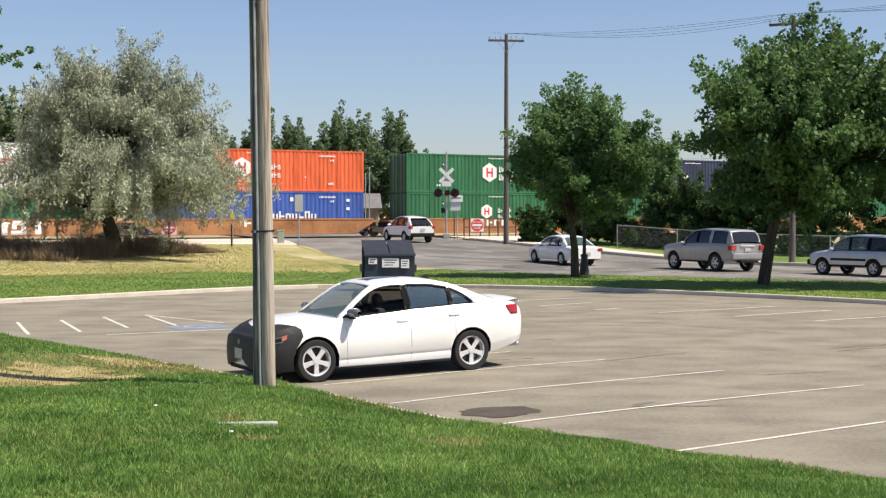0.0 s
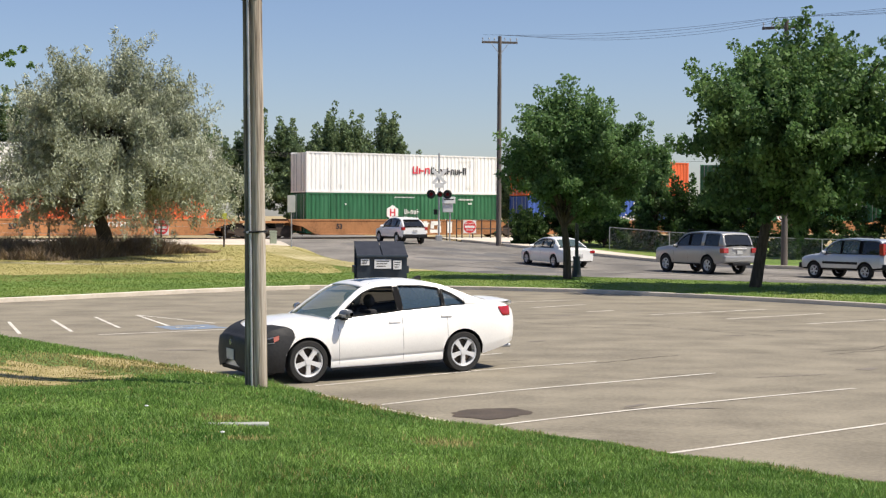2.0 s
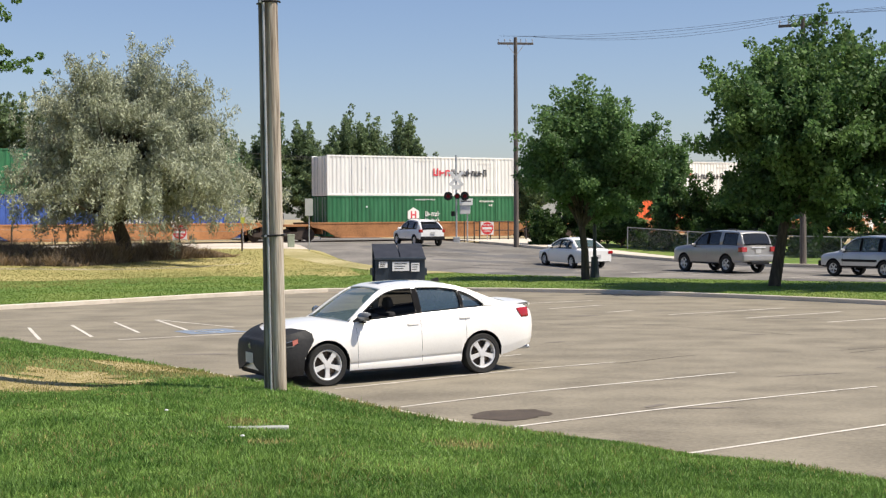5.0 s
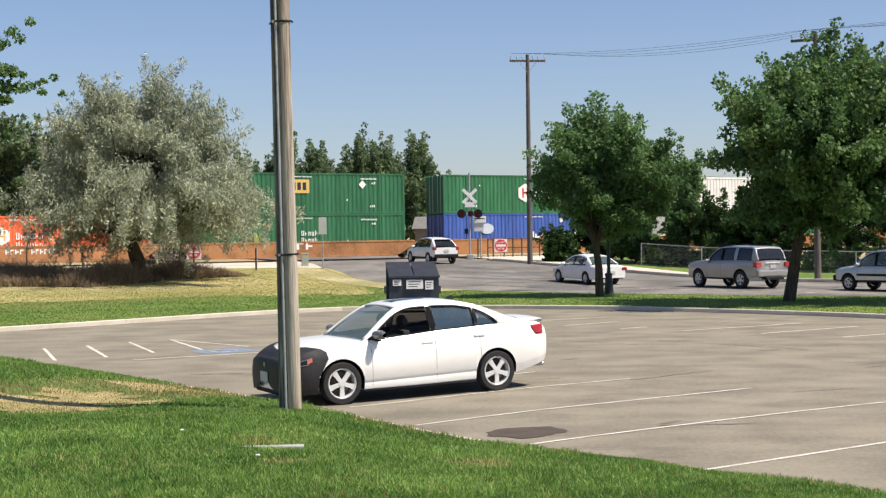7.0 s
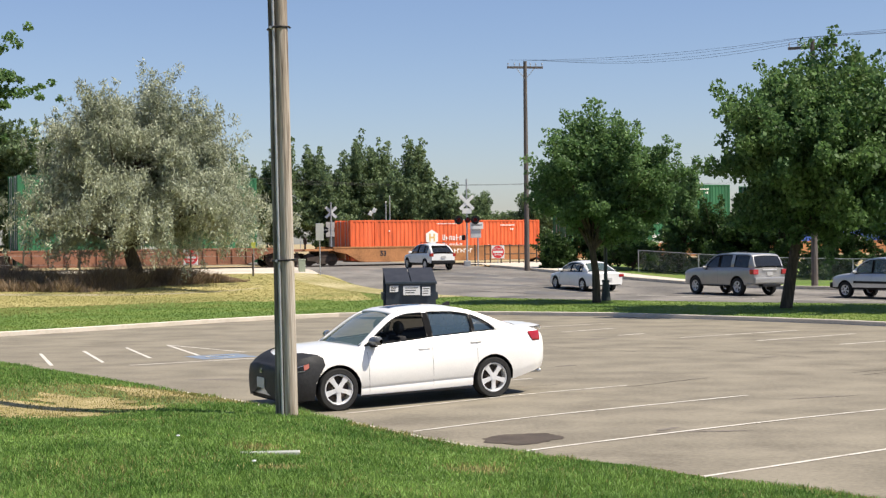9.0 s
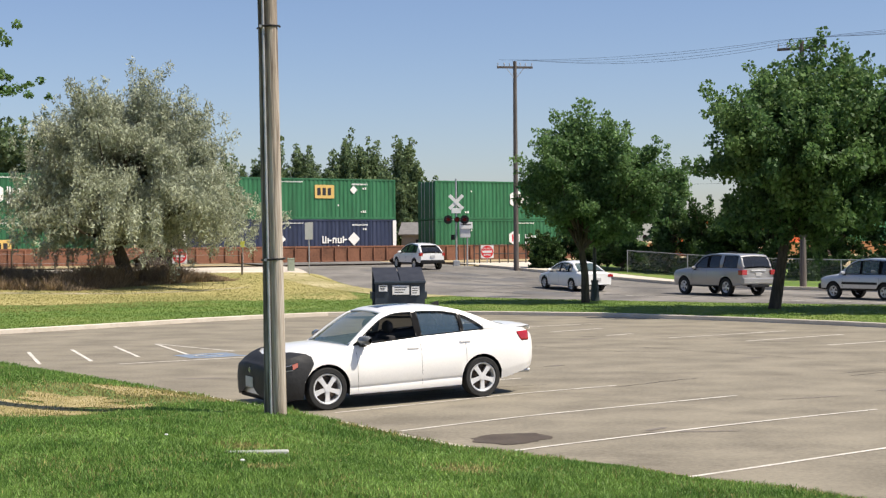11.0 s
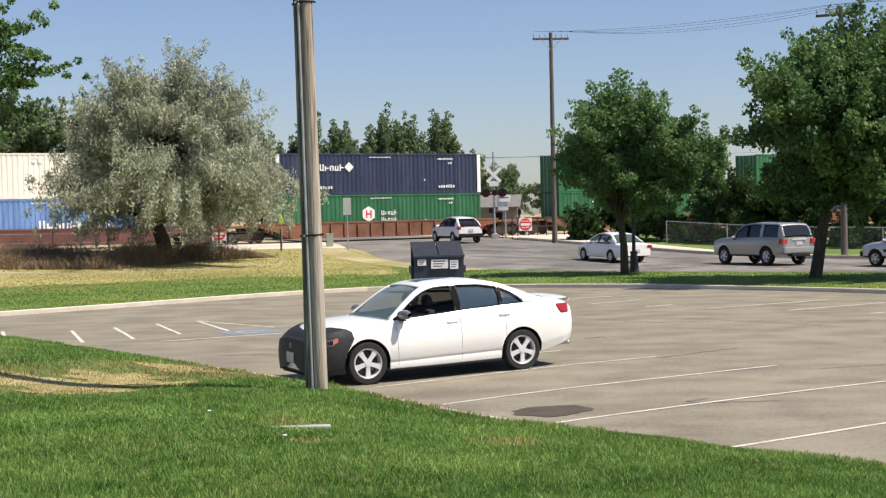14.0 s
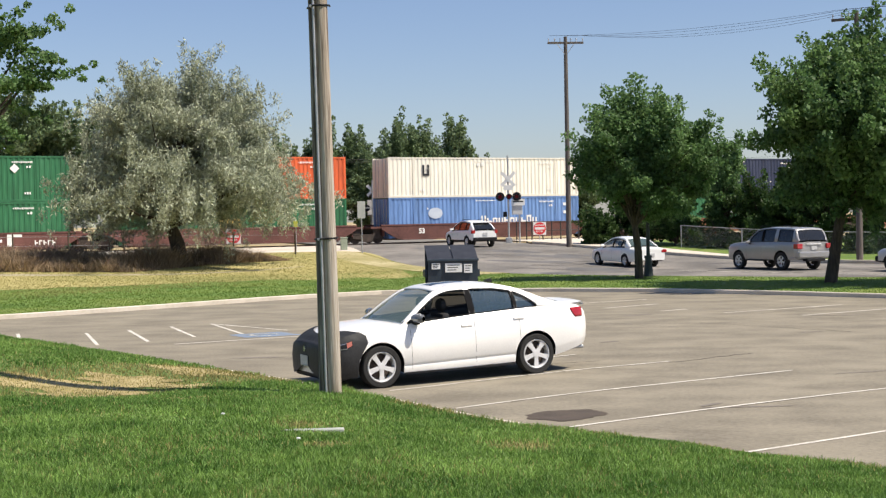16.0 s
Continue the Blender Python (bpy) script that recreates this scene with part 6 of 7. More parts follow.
def bare(x, y):
    """How bare the lawn is: a trodden patch near the kerb, and dry spots."""
    d = ((x + 5.4) / 1.8) ** 2 + ((y - 20.5 - 0.5 * (x + 5.4)) / 1.45) ** 2
    v = 1.9 - d + 1.1 * noise.noise(Vector((x * 1.3, y * 1.3, 1)))
    v = max(v, 0.55 * noise.noise(Vector((x * 0.8, y * 0.55, 12))) + 0.5 * noise.noise(Vector((x * 2.6, y * 1.6, 3))) - 0.62)
    q = lawn_q(x, y)
    if x > -1.5:
        v = max(v, 0.75 - q / 0.55 + 0.9 * noise.noise(Vector((x * 1.7, y * 1.7, 6))))
    for px, py, r in ((0.1, 12.6, 0.35), (-2.1, 13.9, 0.3), (-3.9, 16.8, 0.35), (-1.6, 12.2, 0.2)):
        v = max(v, 1.0 - ((x - px) ** 2 + ((y - py) * 0.8) ** 2) / (r * r) + 0.5 * noise.noise(Vector((x * 3, y * 3, 4))) - 0.1)
    return v


def build_grass():
    rng = np.random.default_rng(11)
    n = 560000
    y = 7.4 + (31 - 7.4) * rng.uniform(0, 1, n) ** 1.5
    x = rng.uniform(-0.40, 0.37, n) * y
    along = (x - KP[0]) * KX + (y - KP[1]) * KY
    q = -(x - KP[0]) * KY + (y - KP[1]) * KX - 0.6 * np.exp(-((along + 2.6) / 3.2) ** 2)
    keep = q > 0.02
    x, y, q = x[keep], y[keep], q[keep]
    z = np.array([lawn_z(a, b) for a, b in zip(x, y)])
    b = np.array([bare(a, c) for a, c in zip(x, y)])
    tuft = np.array([noise.noise(Vector((a * 1.1, c * 1.1, 9))) + 0.6 * noise.noise(Vector((a * 4, c * 4, 2))) for a, c in zip(x, y)])
    live = b < rng.uniform(-0.7, 0.9, len(b))
    dry = (~live & (rng.uniform(0, 1, len(b)) < 0.62)) | (live & (rng.uniform(0, 1, len(b)) < 0.025))
    live &= ~dry
    hi = 0.04 * (1 + 0.75 * tuft) * (1 + 0.5 * np.exp(-q / 0.25))
    wide = 0.0034 + 0.0003 * y
    blades("lawn_grass", "bright green mown grass blades of the lawn", x[live], y[live], z[live], hi[live], wide[live], LAWN_BLADE, 1, lean=1.1)
    blades("dry_grass", "straw-coloured dry grass in the lawn", x[dry], y[dry], z[dry], hi[dry] * 0.85, wide[dry], DRY_BLADE, 2)
    # verge and field
    n = 210000
    y = rng.uniform(39, 82, n)
    x = rng.uniform(-0.42, 0.36, n) * y
    kerb_y = np.interp(x, [-17, -12.5, -10.6, -8.1, -6.4, -4.3, -1.5, 1.6, 4.8, 8.6, 10.8, 12.3, 17], [35.5, 39.9, 42, 45, 46.7, 48.2, 48.6, 47.9, 46.6, 43.4, 41.2, 39.4, 34])
    road_y = np.interp(x, [-30, -22, -16, -12, -8.2, -6, -4.1, -1.3, 1.8, 5.6, 10.8, 15.8, 19.8], [72, 75, 78, 80, 80, 73, 68, 63.8, 59.8, 56.8, 53.4, 50.8, 49.2])
    ok = (y > kerb_y + 0.12) & (y < road_y - 0.1)
    x, y, ky = x[ok], y[ok], kerb_y[ok]
    z = np.array([ground_z(a, c) for a, c in zip(x, y)]) + 0.11
    t = np.array([noise.noise(Vector((a * 0.35, c * 0.5, 3))) + 0.5 * noise.noise(Vector((a * 1.5, c * 1.5, 5))) for a, c in zip(x, y)])
    green = (y - ky) + 6 * t + rng.uniform(-3.5, 3.5, len(x)) < np.where(x > -3, 30, 14.0)
    blades("verge_grass", "mown green grass of the verge", x[green], y[green], z[green], 0.024, 0.021, VERGE_BLADE, 3)
    blades("field_grass", "yellowed dry grass of the field", x[~green], y[~green], z[~green], 0.026, 0.021, FIELD_BLADE, 4)
    # tall dry brush under the willow
    n = 64000
    x = rng.uniform(-34, -11.2, n)
    yc = np.interp(x, [-34, -17, -13, -11], [67.5, 68.0, 72.2, 73.5])
    y = yc + rng.uniform(-1, 1, n) * np.interp(x, [-34, -17, -14.5, -11], [4.0, 4.0, 1.7, 1.0])
    z = np.array([ground_z(a, c) for a, c in zip(x, y)]) + 0.05
    t = np.array([0.7 + 0.8 * noise.noise(Vector((a * 0.5, c * 0.5, 8))) + 0.3 * noise.noise(Vector((a * 1.6, c * 1.6, 2))) for a, c in zip(x, y)]) * np.clip((-11.2 - x) / 3, 0.15, 1)
    blades("dry_brush", "tangled brown dry brush beneath the willow", x, y, z, np.maximum(0.08, 0.82 * t), 0.026, DRYM, 6, lean=1.3)
    for i, (x, y, a, b, r) in enumerate(((-6.3, 19.6, 1.1, 0.55, -20), (-4.75, 21.5, 0.85, 0.5, -45), (-5.4, 20.1, 0.9, 0.45, -25), (-5.9, 18.8, 0.5, 0.22, -15), (-4.4, 19.6, 0.35, 0.2, 10))):
        blot("bare_patch", x, y, a, b, r, TRODDEN, "trodden bare earth in the lawn", 2 + i * 3, 0.006 + 0.003 * i, lawn_z, 0.7, "bare earth")


build_grass()


# ---- lot furniture ----
def dumpster():
    root = thing("dumpster", "dark blue steel dumpster with black plastic lids on the lot", "dumpster", pose(-1.83, 46.9, 0.0, 0, 0, 8))
    blue = mat("dumpster_paint", ((0.018, 0.03, 0.045), (0.03, 0.045, 0.062), (0.05, 0.06, 0.07)), scale=2, rough=0.5, bump=0.1)
    bm = bmesh.new()
    w, d = 0.82, 0.55
    rows = [[(x, -d, 0.12), (x, -d - 0.04, 0.5), (x, -d - 0.1, 1.2), (x, d, 1.52), (x, d, 0.12), (x, -d, 0.12)] for x in (-w, w)]
    bm = sheet_of(rows)
    bmesh.ops.holes_fill(bm, edges=bm.edges)
    bmesh.ops.recalc_face_normals(bm, faces=bm.faces)
    body = part("body", bm, blue, root)
    bev = body.modifiers.new("edges", "BEVEL")
    bev.width, bev.segments = 0.02, 2
    part("front_lip", bx((-w - 0.03, -d - 0.15, 1.14), (w + 0.03, -d - 0.07, 1.22), 0.015), blue, root)
    for s in (-1, 1):
        part("fork_pocket", bx((s * w, -0.45, 0.62), (s * (w + 0.09), 0.4, 0.86), 0.015), blue, root)
        bm = bmesh.new()
        box(bm, (-0.41, -0.66, -0.015), (0.41, 0.66, 0.02), 0.012)
        part("lid", bm, mat("lid_plastic", ((0.02, 0.022, 0.028), (0.04, 0.042, 0.05)), scale=3, rough=0.5), root, "black plastic lid", m=Matrix.Translation((s * 0.425, -0.04, 1.42)) @ Matrix.Rotation(0.34, 4, "X"))
        part("caster", cy((s * 0.65, -0.4, 0.065), (s * 0.65 + 0.05, -0.4, 0.065), 0.065, seg=12), RUBBER, root)
        part("caster", cy((s * 0.65, 0.4, 0.065), (s * 0.65 + 0.05, 0.4, 0.065), 0.065, seg=12), RUBBER, root)
    for x, z, ww, hh in ((-0.56, 0.99, 0.28, 0.2), (0.02, 0.93, 0.55, 0.3), (0.5, 0.9, 0.27, 0.29)):
        yl = -d - 0.1 - 0.016
        lb = part("notice", bx((x - ww / 2, yl, z - hh / 2), (x + ww / 2, yl + 0.05, z + hh / 2)), SIGN_WHITE, root, "white paper notice")
        for k in range(3):
            part("printed_line", bx((x - ww * 0.38, yl - 0.003, z + hh * (0.28 - 0.26 * k) - 0.012), (x + ww * (0.36 - 0.1 * k), yl, z + hh * (0.28 - 0.26 * k) + 0.012)), DARK, lb)


dumpster()


def lawn_bits():
    z = lawn_z(-1.88, 13.35)
    bm = bx((-0.31, -0.06, -0.03), (0.31, 0.06, 0.028), 0.012)
    tagged(obj("stone_slab", bm, SLAB, m=Matrix.Translation((-1.88, 13.35, z)) @ Matrix.Rotation(0.12, 4, "Z")), "narrow pale grey stone slab set in the lawn", "slab")
    for i, (x, y) in enumerate(((-1.85, 12.3), (-2.9, 14.2))):
        bm = bmesh.new()
        bmesh.ops.create_icosphere(bm, subdivisions=1, radius=0.018)
        tagged(obj("litter_scrap", bm, SIGN_WHITE, m=Matrix.Translation((x, y, lawn_z(x, y) + 0.05)) @ Matrix.Diagonal((1.3, 0.8, 0.6, 1))), "small white scrap of paper in the grass", "litter")


lawn_bits()


# ---- the level crossing and the roadside ----
def post_sign(name, label, x, y, zb, top, build, yaw=0, r=0.035):
    root = thing(name, label, "sign", pose(x, y, zb, 0, 0, yaw))
    part("post", cy((0, 0, -0.3), (0, 0, top - zb), r, seg=10), GALV, root)
    build(root)
    return root


def crossbuck(root, z, y=-0.07, size=1.22):
    for k in (-1, 1):
        b = bx((-size / 2, y - 0.01, -0.11), (size / 2, y + 0.01, 0.11), 0.005)
        b.transform(Matrix.Translation((0, -0.012 * k, z)) @ Matrix.Rotation(radians(45 * k), 4, "Y"))
        part("crossbuck_blade", b, SIGN_WHITE, root, "white crossbuck blade")


def signals():
    zb = ground_z(0.23, 96)
    root = thing("crossing_signal", "silver crossing signal mast with crossbuck and red flashers", "crossing signal", pose(0.23, 96, zb, 0, 0, 4))
    part("mast", cy((0, 0, -0.2), (0, 0, 5.9), 0.065, 0.06, 14), GALV, root)
    part("mast_base", bx((-0.22, -0.22, -0.1), (0.22, 0.22, 0.35), 0.05), GALV, root)
    crossbuck(root, 5.12 - zb + 0.05, -0.09, 1.3)
    part("track_count_sign", bx((-0.32, -0.1, 3.55), (0.32, -0.08, 3.9), 0.01), SIGN_WHITE, root, "small white sign below the crossbuck")
    part("light_arm", cy((-0.6, 0, 3.12), (0.6, 0, 3.12), 0.035, seg=8), GALV, root)
    for x in (-0.56, 0.05, 0.56):
        h = part("flasher", cy((x, -0.12, 3.12), (x, -0.16, 3.12), 0.3 if x != 0.05 else 0.2, seg=24), DARK, root, "black flasher target with hood")
        part("red_lens", cy((x, -0.19, 3.12), (x, -0.16, 3.12), 0.13, seg=16), mat("flasher_red", ((0.12, 0.006, 0.01), (0.18, 0.01, 0.014)), rough=0.2), h)
        bm = bmesh.new()
        rows = [[(x + 0.15 * math.cos(a), yy, 3.12 + 0.15 * math.sin(a)) for a in [math.pi * (0.02 + 0.96 * k / 10) for k in range(11)]] for yy in (-0.16, -0.4)]
        part("hood", sheet_of(rows), DARK, h)
    part("cabinet", bx((0.25, -0.05, 1.9), (0.95, 0.35, 2.55), 0.03), mat("cabinet_grey", ((0.5, 0.51, 0.52), (0.6, 0.6, 0.6)), scale=2, rough=0.5), root, "pale grey gate mechanism")
    part("notice_board", bx((0.2, -0.13, 2.5), (1.1, -0.1, 2.95), 0.01), SIGN_WHITE, root, "white notice board")
    part("notice_line", bx((0.3, -0.136, 2.74), (1.0, -0.129, 2.8)), DARK, root)
    part("counterweight", bx((-0.35, -0.05, 1.75), (-0.1, 0.25, 2.1), 0.03), DARK, root)
    part("gate_post", cy((0.75, 0.1, -0.2), (0.75, 0.1, 2.0), 0.05, seg=10), GALV, root)
    # beyond the line
    zb = ground_z(-10.6, 113)
    root = thing("crossing_signal", "crossing signal beyond the railway seen from behind", "crossing signal", pose(-10.6, 113, zb, 0, 0, 180))
    part("mast", cy((0, 0, -0.2), (0, 0, 4.9), 0.06, seg=12), GALV, root)
    crossbuck(root, 4.1, -0.08, 1.2)
    part("light_arm", cy((-0.6, 0, 2.7), (0.6, 0, 2.7), 0.035, seg=8), GALV, root)
    for x in (-0.5, 0.5):
        part("flasher", cy((x, -0.02, 2.7), (x, -0.14, 2.7), 0.28, seg=20), DARK, root)

    def no_entry(root):
        part("panel", bx((-0.45, -0.06, 0.45), (0.45, -0.04, 1.35), 0.005), SIGN_WHITE, root)
        part("disc", cy((0, -0.06, 0.9), (0, -0.07, 0.9), 0.43, seg=32), SIGN_RED, root)
        part("bar", bx((-0.34, -0.078, 0.82), (0.34, -0.07, 0.98)), SIGN_WHITE, root)
        for t, z in (("DO NOT", 1.12), ("ENTER", 0.68)):
            bm = words(t, 0.16, 0.003, 0.003)
            bm.transform(Matrix.Translation((0, -0.075, z)))
            part("lettering", bm, SIGN_WHITE, root)
    for x, y, yaw in ((2.4, 99.5, 3), (-16.35, 84.5, -8)):
        zb = ground_z(x, y)
        post_sign("no_entry_sign", "red and white do-not-enter sign on a steel post", x, y, zb, zb + 1.3, no_entry, yaw)
    zb = ground_z(-8.2, 79)
    post_sign("road_sign", "back of a pale rectangular road sign on a post", -8.05, 79, zb, 3.65, lambda r: part("panel", bx((-0.22, -0.05, 2.05), (0.22, -0.035, 3.0), 0.005), mat("sign_back", ((0.5, 0.52, 0.5), (0.6, 0.6, 0.58)), scale=3, rough=0.45, metal=0.3), r), 5)
    zb = ground_z(-12.8, 86)
    post_sign("warning_sign", "small yellow-green warning marker on a thin post", -12.8, 86, zb, zb + 1.9, lambda r: part("panel", bx((-0.15, -0.05, 1.4), (0.15, -0.035, 1.78), 0.01), mat("sign_yellow", ((0.42, 0.44, 0.06), (0.5, 0.52, 0.09)), rough=0.5), r), 0, 0.025)
    zb = ground_z(-9.7, 84.5)
    root = thing("utility_cabinet", "pale green utility cabinet beside the road", "cabinet", pose(-9.7, 84.5, zb, 0, 0, 10))
    green = mat("cabinet_green", ((0.26, 0.3, 0.22), (0.34, 0.38, 0.29)), scale=3, rough=0.6)
    part("body", bx((-0.2, -0.2, -0.05), (0.2, 0.2, 0.72), 0.03), green, root)
    part("cap", bx((-0.22, -0.22, 0.7), (0.22, 0.22, 0.78), 0.03), green, root)
    utility_pole(3.93, 88, ground_z(3.93, 88), 13.0, 8, 2.25)
    utility_pole(17.3, 70, ground_z(17.3, 70), 12.3, -25, 2.4)
    utility_pole(12.6, 160, 0.8, 8.4, 0, 2.0, "distant wooden utility pole with a crossarm")
    for k in (-1.0, -0.4, 0.4, 1.0):
        wire("power_line", (3.93 + k, 88 + 0.1 * k, 13.76), (17.3 + k * 0.9, 70 - 0.45 * k, 12.4), 0.3 + 0.18 * (k + 1))
        wire("power_line", (17.3 + k * 0.9, 70 - 0.45 * k, 12.4), (36 + k, 46, 12.4), 0.4 + 0.15 * (k + 1))
    utility_pole(9.0, 115, 0.86, 8.3, 10, 1.6, "plain wooden utility pole beyond the railway")
    wire("power_line", (9, 115, 8.5), (40, 100, 8.9), 0.2)
    wire("power_line", (9, 115, 6.9), (40, 100, 7.2), 0.2)
    for k, z in enumerate((7.4, 8.2, 9.1, 9.5)):
        wire("power_line", (-45, 118, z + 2.0), (12.6 + (k - 1.5) * 0.5, 160, 9.1), 0.9 + 0.25 * k, 0.011)
    zb = ground_z(5.62, 56.2)
    root = thing("lamp_post", "dark green fluted lamp post beside the young maple", "lamp post", pose(5.62, 56.2, 0.08))
    lampm = mat("lamp_green", ((0.02, 0.03, 0.03), (0.035, 0.045, 0.045)), scale=5, rough=0.45)
    part("base", cy((0, 0, 0), (0, 0, 0.75), 0.2, 0.13, 12), lampm, root)
    part("collar", cy((0, 0, 0.75), (0, 0, 0.85), 0.15, 0.15, 12), lampm, root)
    part("shaft", cy((0, 0, 0.85), (0, 0, 4.2), 0.075, 0.055, 12), lampm, root)
    part("lantern", cy((0, 0, 4.2), (0, 0, 4.75), 0.12, 0.2, 8), mat("lantern_glass", ((0.6, 0.6, 0.56), (0.7, 0.7, 0.66)), rough=0.3), root)
    part("cap", cy((0, 0, 4.75), (0, 0, 5.0), 0.24, 0.03, 8), lampm, root)


    for x, top in ((-6.85, 6.1), (-6.5, 6.6)):
        root = thing("thin_pole", "thin grey steel pole beyond the railway", "pole", pose(x, 125, 0.75))
        part("shaft", cy((0, 0, 0), (0, 0, top - 0.75), 0.06, 0.045, 10), GALV, root)
        part("cap", cy((0, 0, top - 0.75), (0, 0, top - 0.7), 0.06, 0.02, 10), GALV, root)
    root = thing("floodlight", "white floodlight head on a dark thin pole", "lamp", pose(-8.0, 125, 0.75))
    part("shaft", cy((0, 0, 0), (0, 0, 4.4), 0.05, 0.04, 10), POLE_WOOD, root)
    for dx, dz in ((-0.2, 4.35), (0.12, 4.6)):
        b = bx((-0.17, -0.13, -0.2), (0.17, 0.13, 0.2), 0.04)
        b.transform(Matrix.Translation((dx, -0.05, dz)) @ Matrix.Rotation(0.5, 4, "Y"))
        part("lamp_head", b, SIGN_WHITE, root, "white lamp head")
    gate = mat("gate_steel", ((0.03, 0.026, 0.024), (0.06, 0.05, 0.045)), scale=5, rough=0.6)
    for x0, x1 in ((0.8, 0.8), (1.5, 1.88), (2.65, 5.2)):
        zb = ground_z(x0, 100.4)
        root = thing("barrier_rail", "dark steel barrier rail beside the crossing", "barrier", pose(x0, 100.4, zb, 0, 0, 6))
        n = 1 if x1 == x0 else max(2, int((x1 - x0) / 0.62) + 1)
        for k in range(n):
            u = (x1 - x0) * k / max(1, n - 1)
            part("post", cy((u, 0, -0.3), (u, 0, 1.42), 0.045, seg=8), gate, root)
        if n > 1:
            for h in (0.75, 1.36):
                part("rail", cy((0, 0, h), (x1 - x0, 0, h), 0.03, seg=8), gate, root)


signals()


def fence(name, label, line, high, step, mesh=True, wood=False):
    """Posts, a top rail and a wire mesh of crossing strands."""
    root = thing(name, label, "fence")
    pts = [(Vector((x, y, ground_z(x, y) + 0.05))) for x, y in dense(line, step)]
    for p in pts:
        part("post", cy(p - Vector((0, 0, 0.2)), p + Vector((0, 0, high + 0.03)), 0.05 if wood else 0.032, seg=8), BARK if wood else GALV, root)
    for a, b in zip(pts, pts[1:]):
        for h in ((high,) if mesh else (high * 0.5, high * 0.9)):
            part("rail", cy(a + Vector((0, 0, h)), b + Vector((0, 0, h)), 0.022 if mesh else 0.008, seg=6), GALV, root)
        if mesh:
            v, f = [], []
            L = (b - a).length
            d = (b - a) / L
            n = int(L / 0.13)
            for s in (1, -1):
                for k in range(-int(high / 0.13), n + 1):
                    u0, u1 = k * 0.13, k * 0.13 + high
                    z0, z1 = (0.0, high) if s == 1 else (high, 0.0)
                    c0, c1 = max(0, u0), min(L, u1)
                    if c1 <= c0:
                        continue
                    t0, t1 = (c0 - u0) / high, (c1 - u0) / high
                    p0 = a + d * c0 + Vector((0, 0, z0 + (z1 - z0) * t0))
                    p1 = a + d * c1 + Vector((0, 0, z0 + (z1 - z0) * t1))
                    o = Vector((0, 0, 0.004))
                    i = len(v)
                    v += [p0 - o, p0 + o, p1 + o, p1 - o]
                    f.append((i, i + 1, i + 2, i + 3))
            if f:
                fast_mesh("wire_mesh", [tuple(q) for q in v], f, GALV, root)
    return root


def shed(x, y, w, d, wall, ridge, yaw):
    root = thing("shed", "low grey-roofed building beyond the railway", "building", pose(x, y, 0.8, 0, 0, yaw))
    wallm = mat("shed_wall", ((0.17, 0.16, 0.15), (0.23, 0.215, 0.2)), scale=1.5, rough=0.9)
    roofm = mat("shed_roof", ((0.13, 0.125, 0.12), (0.2, 0.19, 0.18)), scale=2, rough=0.9, bump=0.3)
    part("wall", bx((-w / 2, -d / 2, -0.2), (w / 2, d / 2, wall)), wallm, root)
    for s in (-1, 1):
        bm = poly_prism([(-w / 2 - 0.3, 0), (w / 2 + 0.3, 0), (w / 2 + 0.3, 0.12), (-w / 2 - 0.3, 0.12)], 0, math.hypot(d / 2 + 0.4, ridge - wall))
        bm.transform(Matrix.Translation((0, s * (d / 2 + 0.4), wall - 0.1)) @ Matrix.Rotation(0 if s < 0 else math.pi, 4, "Z") @ Matrix.Rotation(math.atan2(ridge - wall, d / 2 + 0.4), 4, "X"))
        part("roof", bm, roofm, root, "grey shingled roof slope")
    for k in (-0.25, 0.25):
        part("window", bx((k * w - 0.5, -d / 2 - 0.03, 1.0), (k * w + 0.5, -d / 2 + 0.02, 1.9), 0.01), GLASS_DARK, root)


shed(-9.5, 134, 6.5, 5.5, 2.3, 3.7, 6)
shed(-1.0, 139, 7.5, 6, 2.4, 3.6, -4)

fence("chain_link_fence", "galvanised chain-link fence along the pavement", [(10.6, 86), (13.5, 81.5), (16.2, 77.2), (20, 73), (25, 69.3), (31, 65)], 1.35, 3.0)
fence("wire_fence", "old wooden-post wire fence in the dry brush", [(-11.6, 77.6), (-15, 77.4), (-21, 77), (-27, 76.4), (-35, 75.6)], 1.25, 2.9, mesh=False, wood=True)


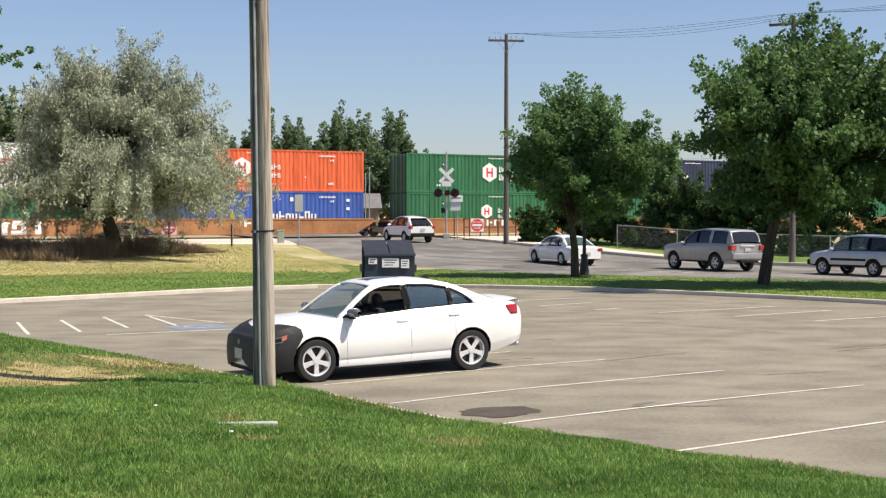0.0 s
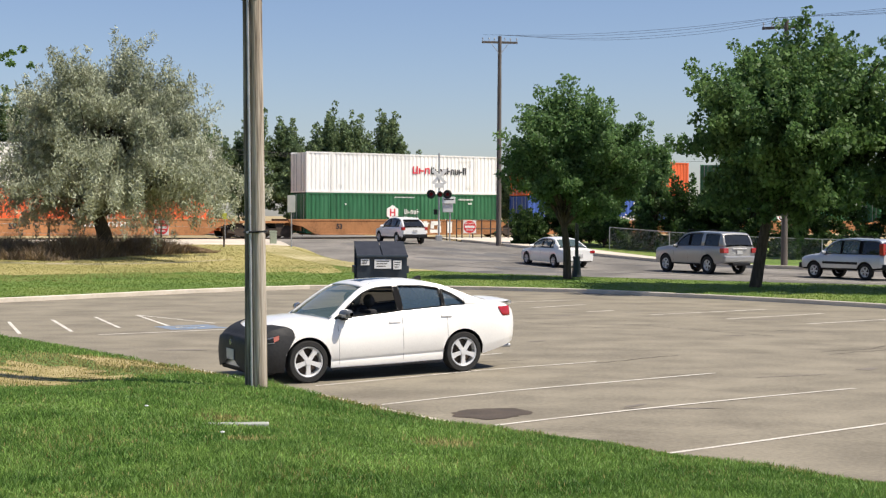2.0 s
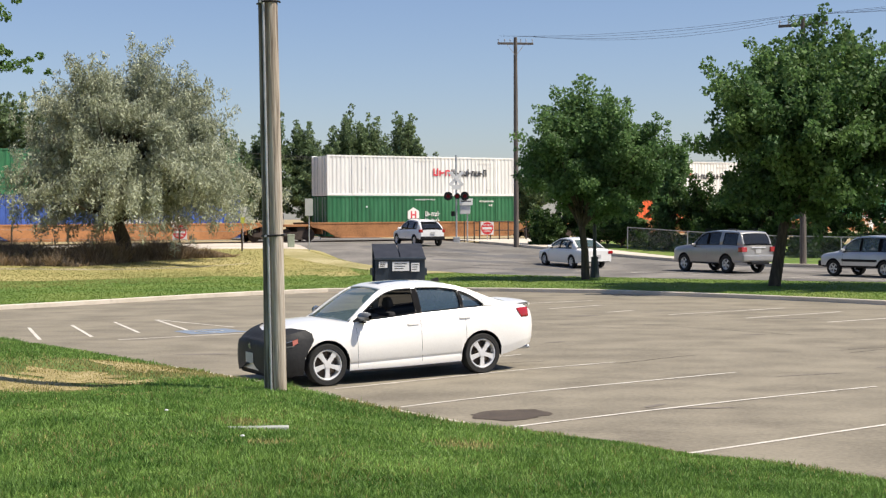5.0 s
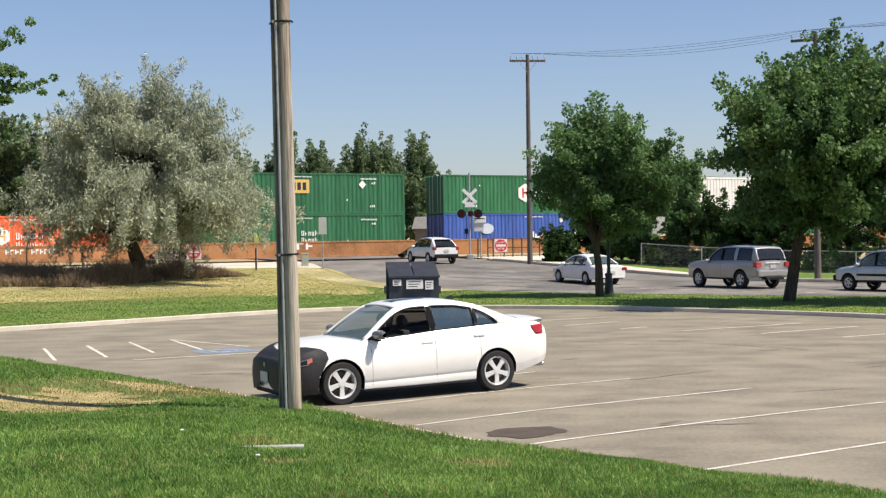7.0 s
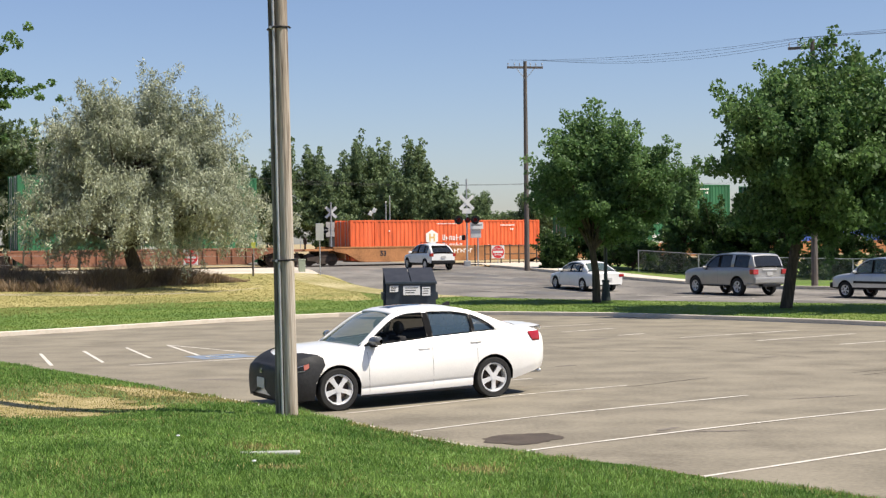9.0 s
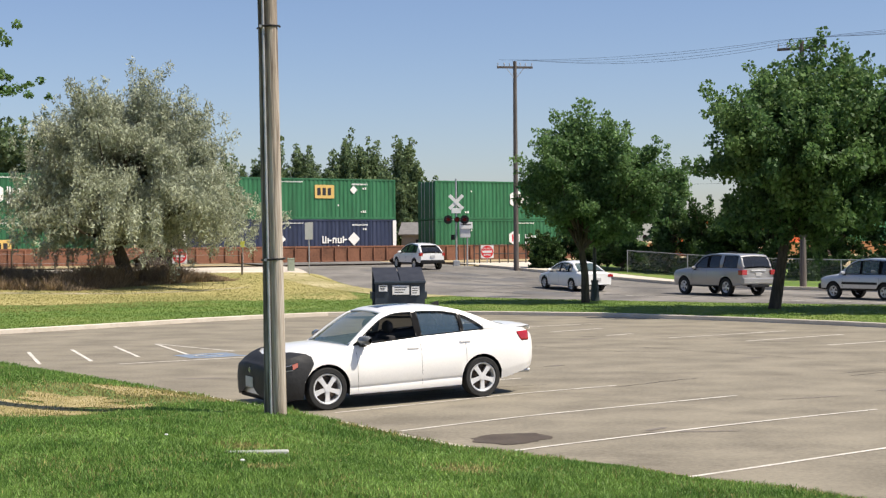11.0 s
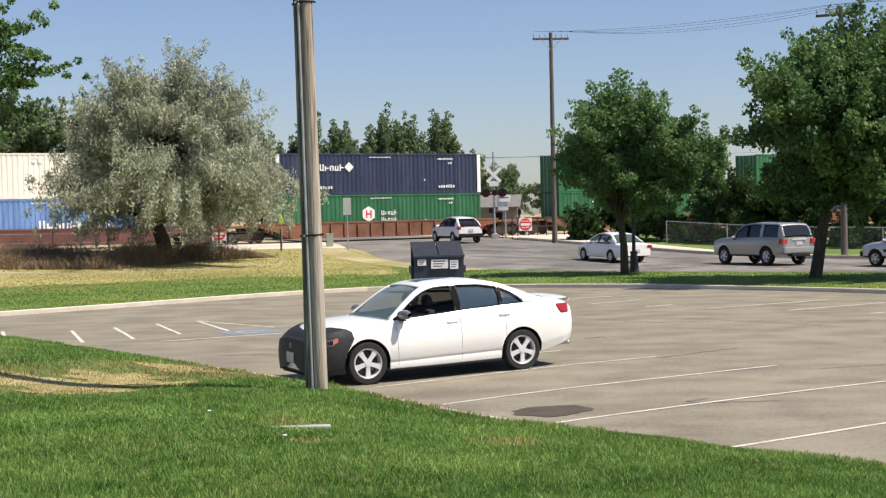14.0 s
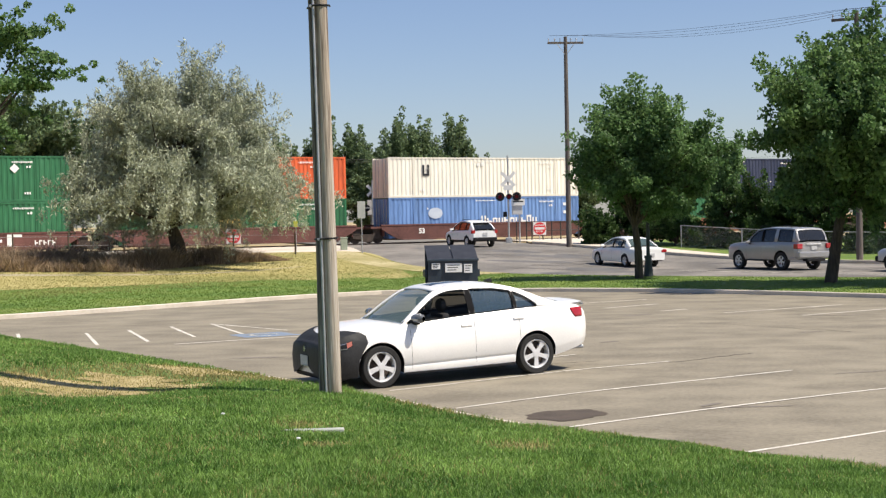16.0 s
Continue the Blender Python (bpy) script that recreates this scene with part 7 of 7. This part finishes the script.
def bushes():
    tree("hedge_bush", "dense dark green bush beside the utility pole", 5.9, 89.8, 71, 2.4, (1.5, 1.3), -0.7, 0.08, BUSHM, clumps=420, per=60, size=0.085, clump_r=0.36, fork=0.5, category="bush", rise=0.1)
    for i, (x, y, h, w) in enumerate(((8.4, 91, 3.3, 1.7), (10.8, 90, 4.2, 2.0), (13.3, 87, 7.2, 1.7), (15.4, 85, 5.0, 2.9), (18.4, 83, 6.3, 2.6), (22.0, 82, 6.8, 3.4), (26, 79, 6.4, 2.9), (30.5, 76, 6.6, 3.2), (34.5, 72, 7.0, 3.4))):
        tree("roadside_tree", "leafy green small tree behind the chain-link fence", x, y, 80 + i, h, (w, w), 0.3 if i > 3 else 0.0, 0.1, MAPLE if i in (1, 2) else BUSHM, clumps=360, per=62, size=0.1, clump_r=0.5, fork=1.6 if i > 3 else 0.9)
    for i, (x, y, h, w, b) in enumerate(((-40, 112, 14.6, 5.0, 1.5), (-47, 108, 14.5, 5, 1.5), (-35.5, 114, 12.2, 4.2, 0.4), (-56, 104, 12, 5, 1.5), (-30, 118, 12.4, 3.8, 0.4), (-25, 118, 8.8, 3.0, 0.8))):
        tree("shade_tree", "dense green tree beyond the railway", x, y, 95 + i, h, (w, w), b, 0.3, MAPLE_B if i % 2 else POPLAR, clumps=480, per=70, size=0.16, clump_r=0.85, z=0.8)
    tree("cottonwood_tree", "tall cottonwood reaching into view above the field", -22.9, 58, 120, 15.0, (5.2, 4.5), 4.0, 0.4, MAPLE_B, clumps=460, per=90, size=0.085, clump_r=0.5, fork=4.5, aspect=0.8, gaps=0.0)
    # low dark growth behind the fence
    for i in range(9):
        tree("hedge_bush", "low shaded shrub behind the chain-link fence", 10.4 + i * 2.5, 87.6 - i * 2.0, 131 + i, 2.6 - 0.3 * (i % 3), (2.3, 1.0), -0.6, 0.06, BUSHM, clumps=150, per=50, size=0.09, clump_r=0.4, fork=0.4, category="bush", rise=0.1)


bushes()


def motions():
    for ob, s, z in MOVING:
        walk(ob, [(t, rail_pose(s + SPEED * t, z)) for t in (0, 2, 4, 6, 8, 10, 12, 14, 16)])


motions()
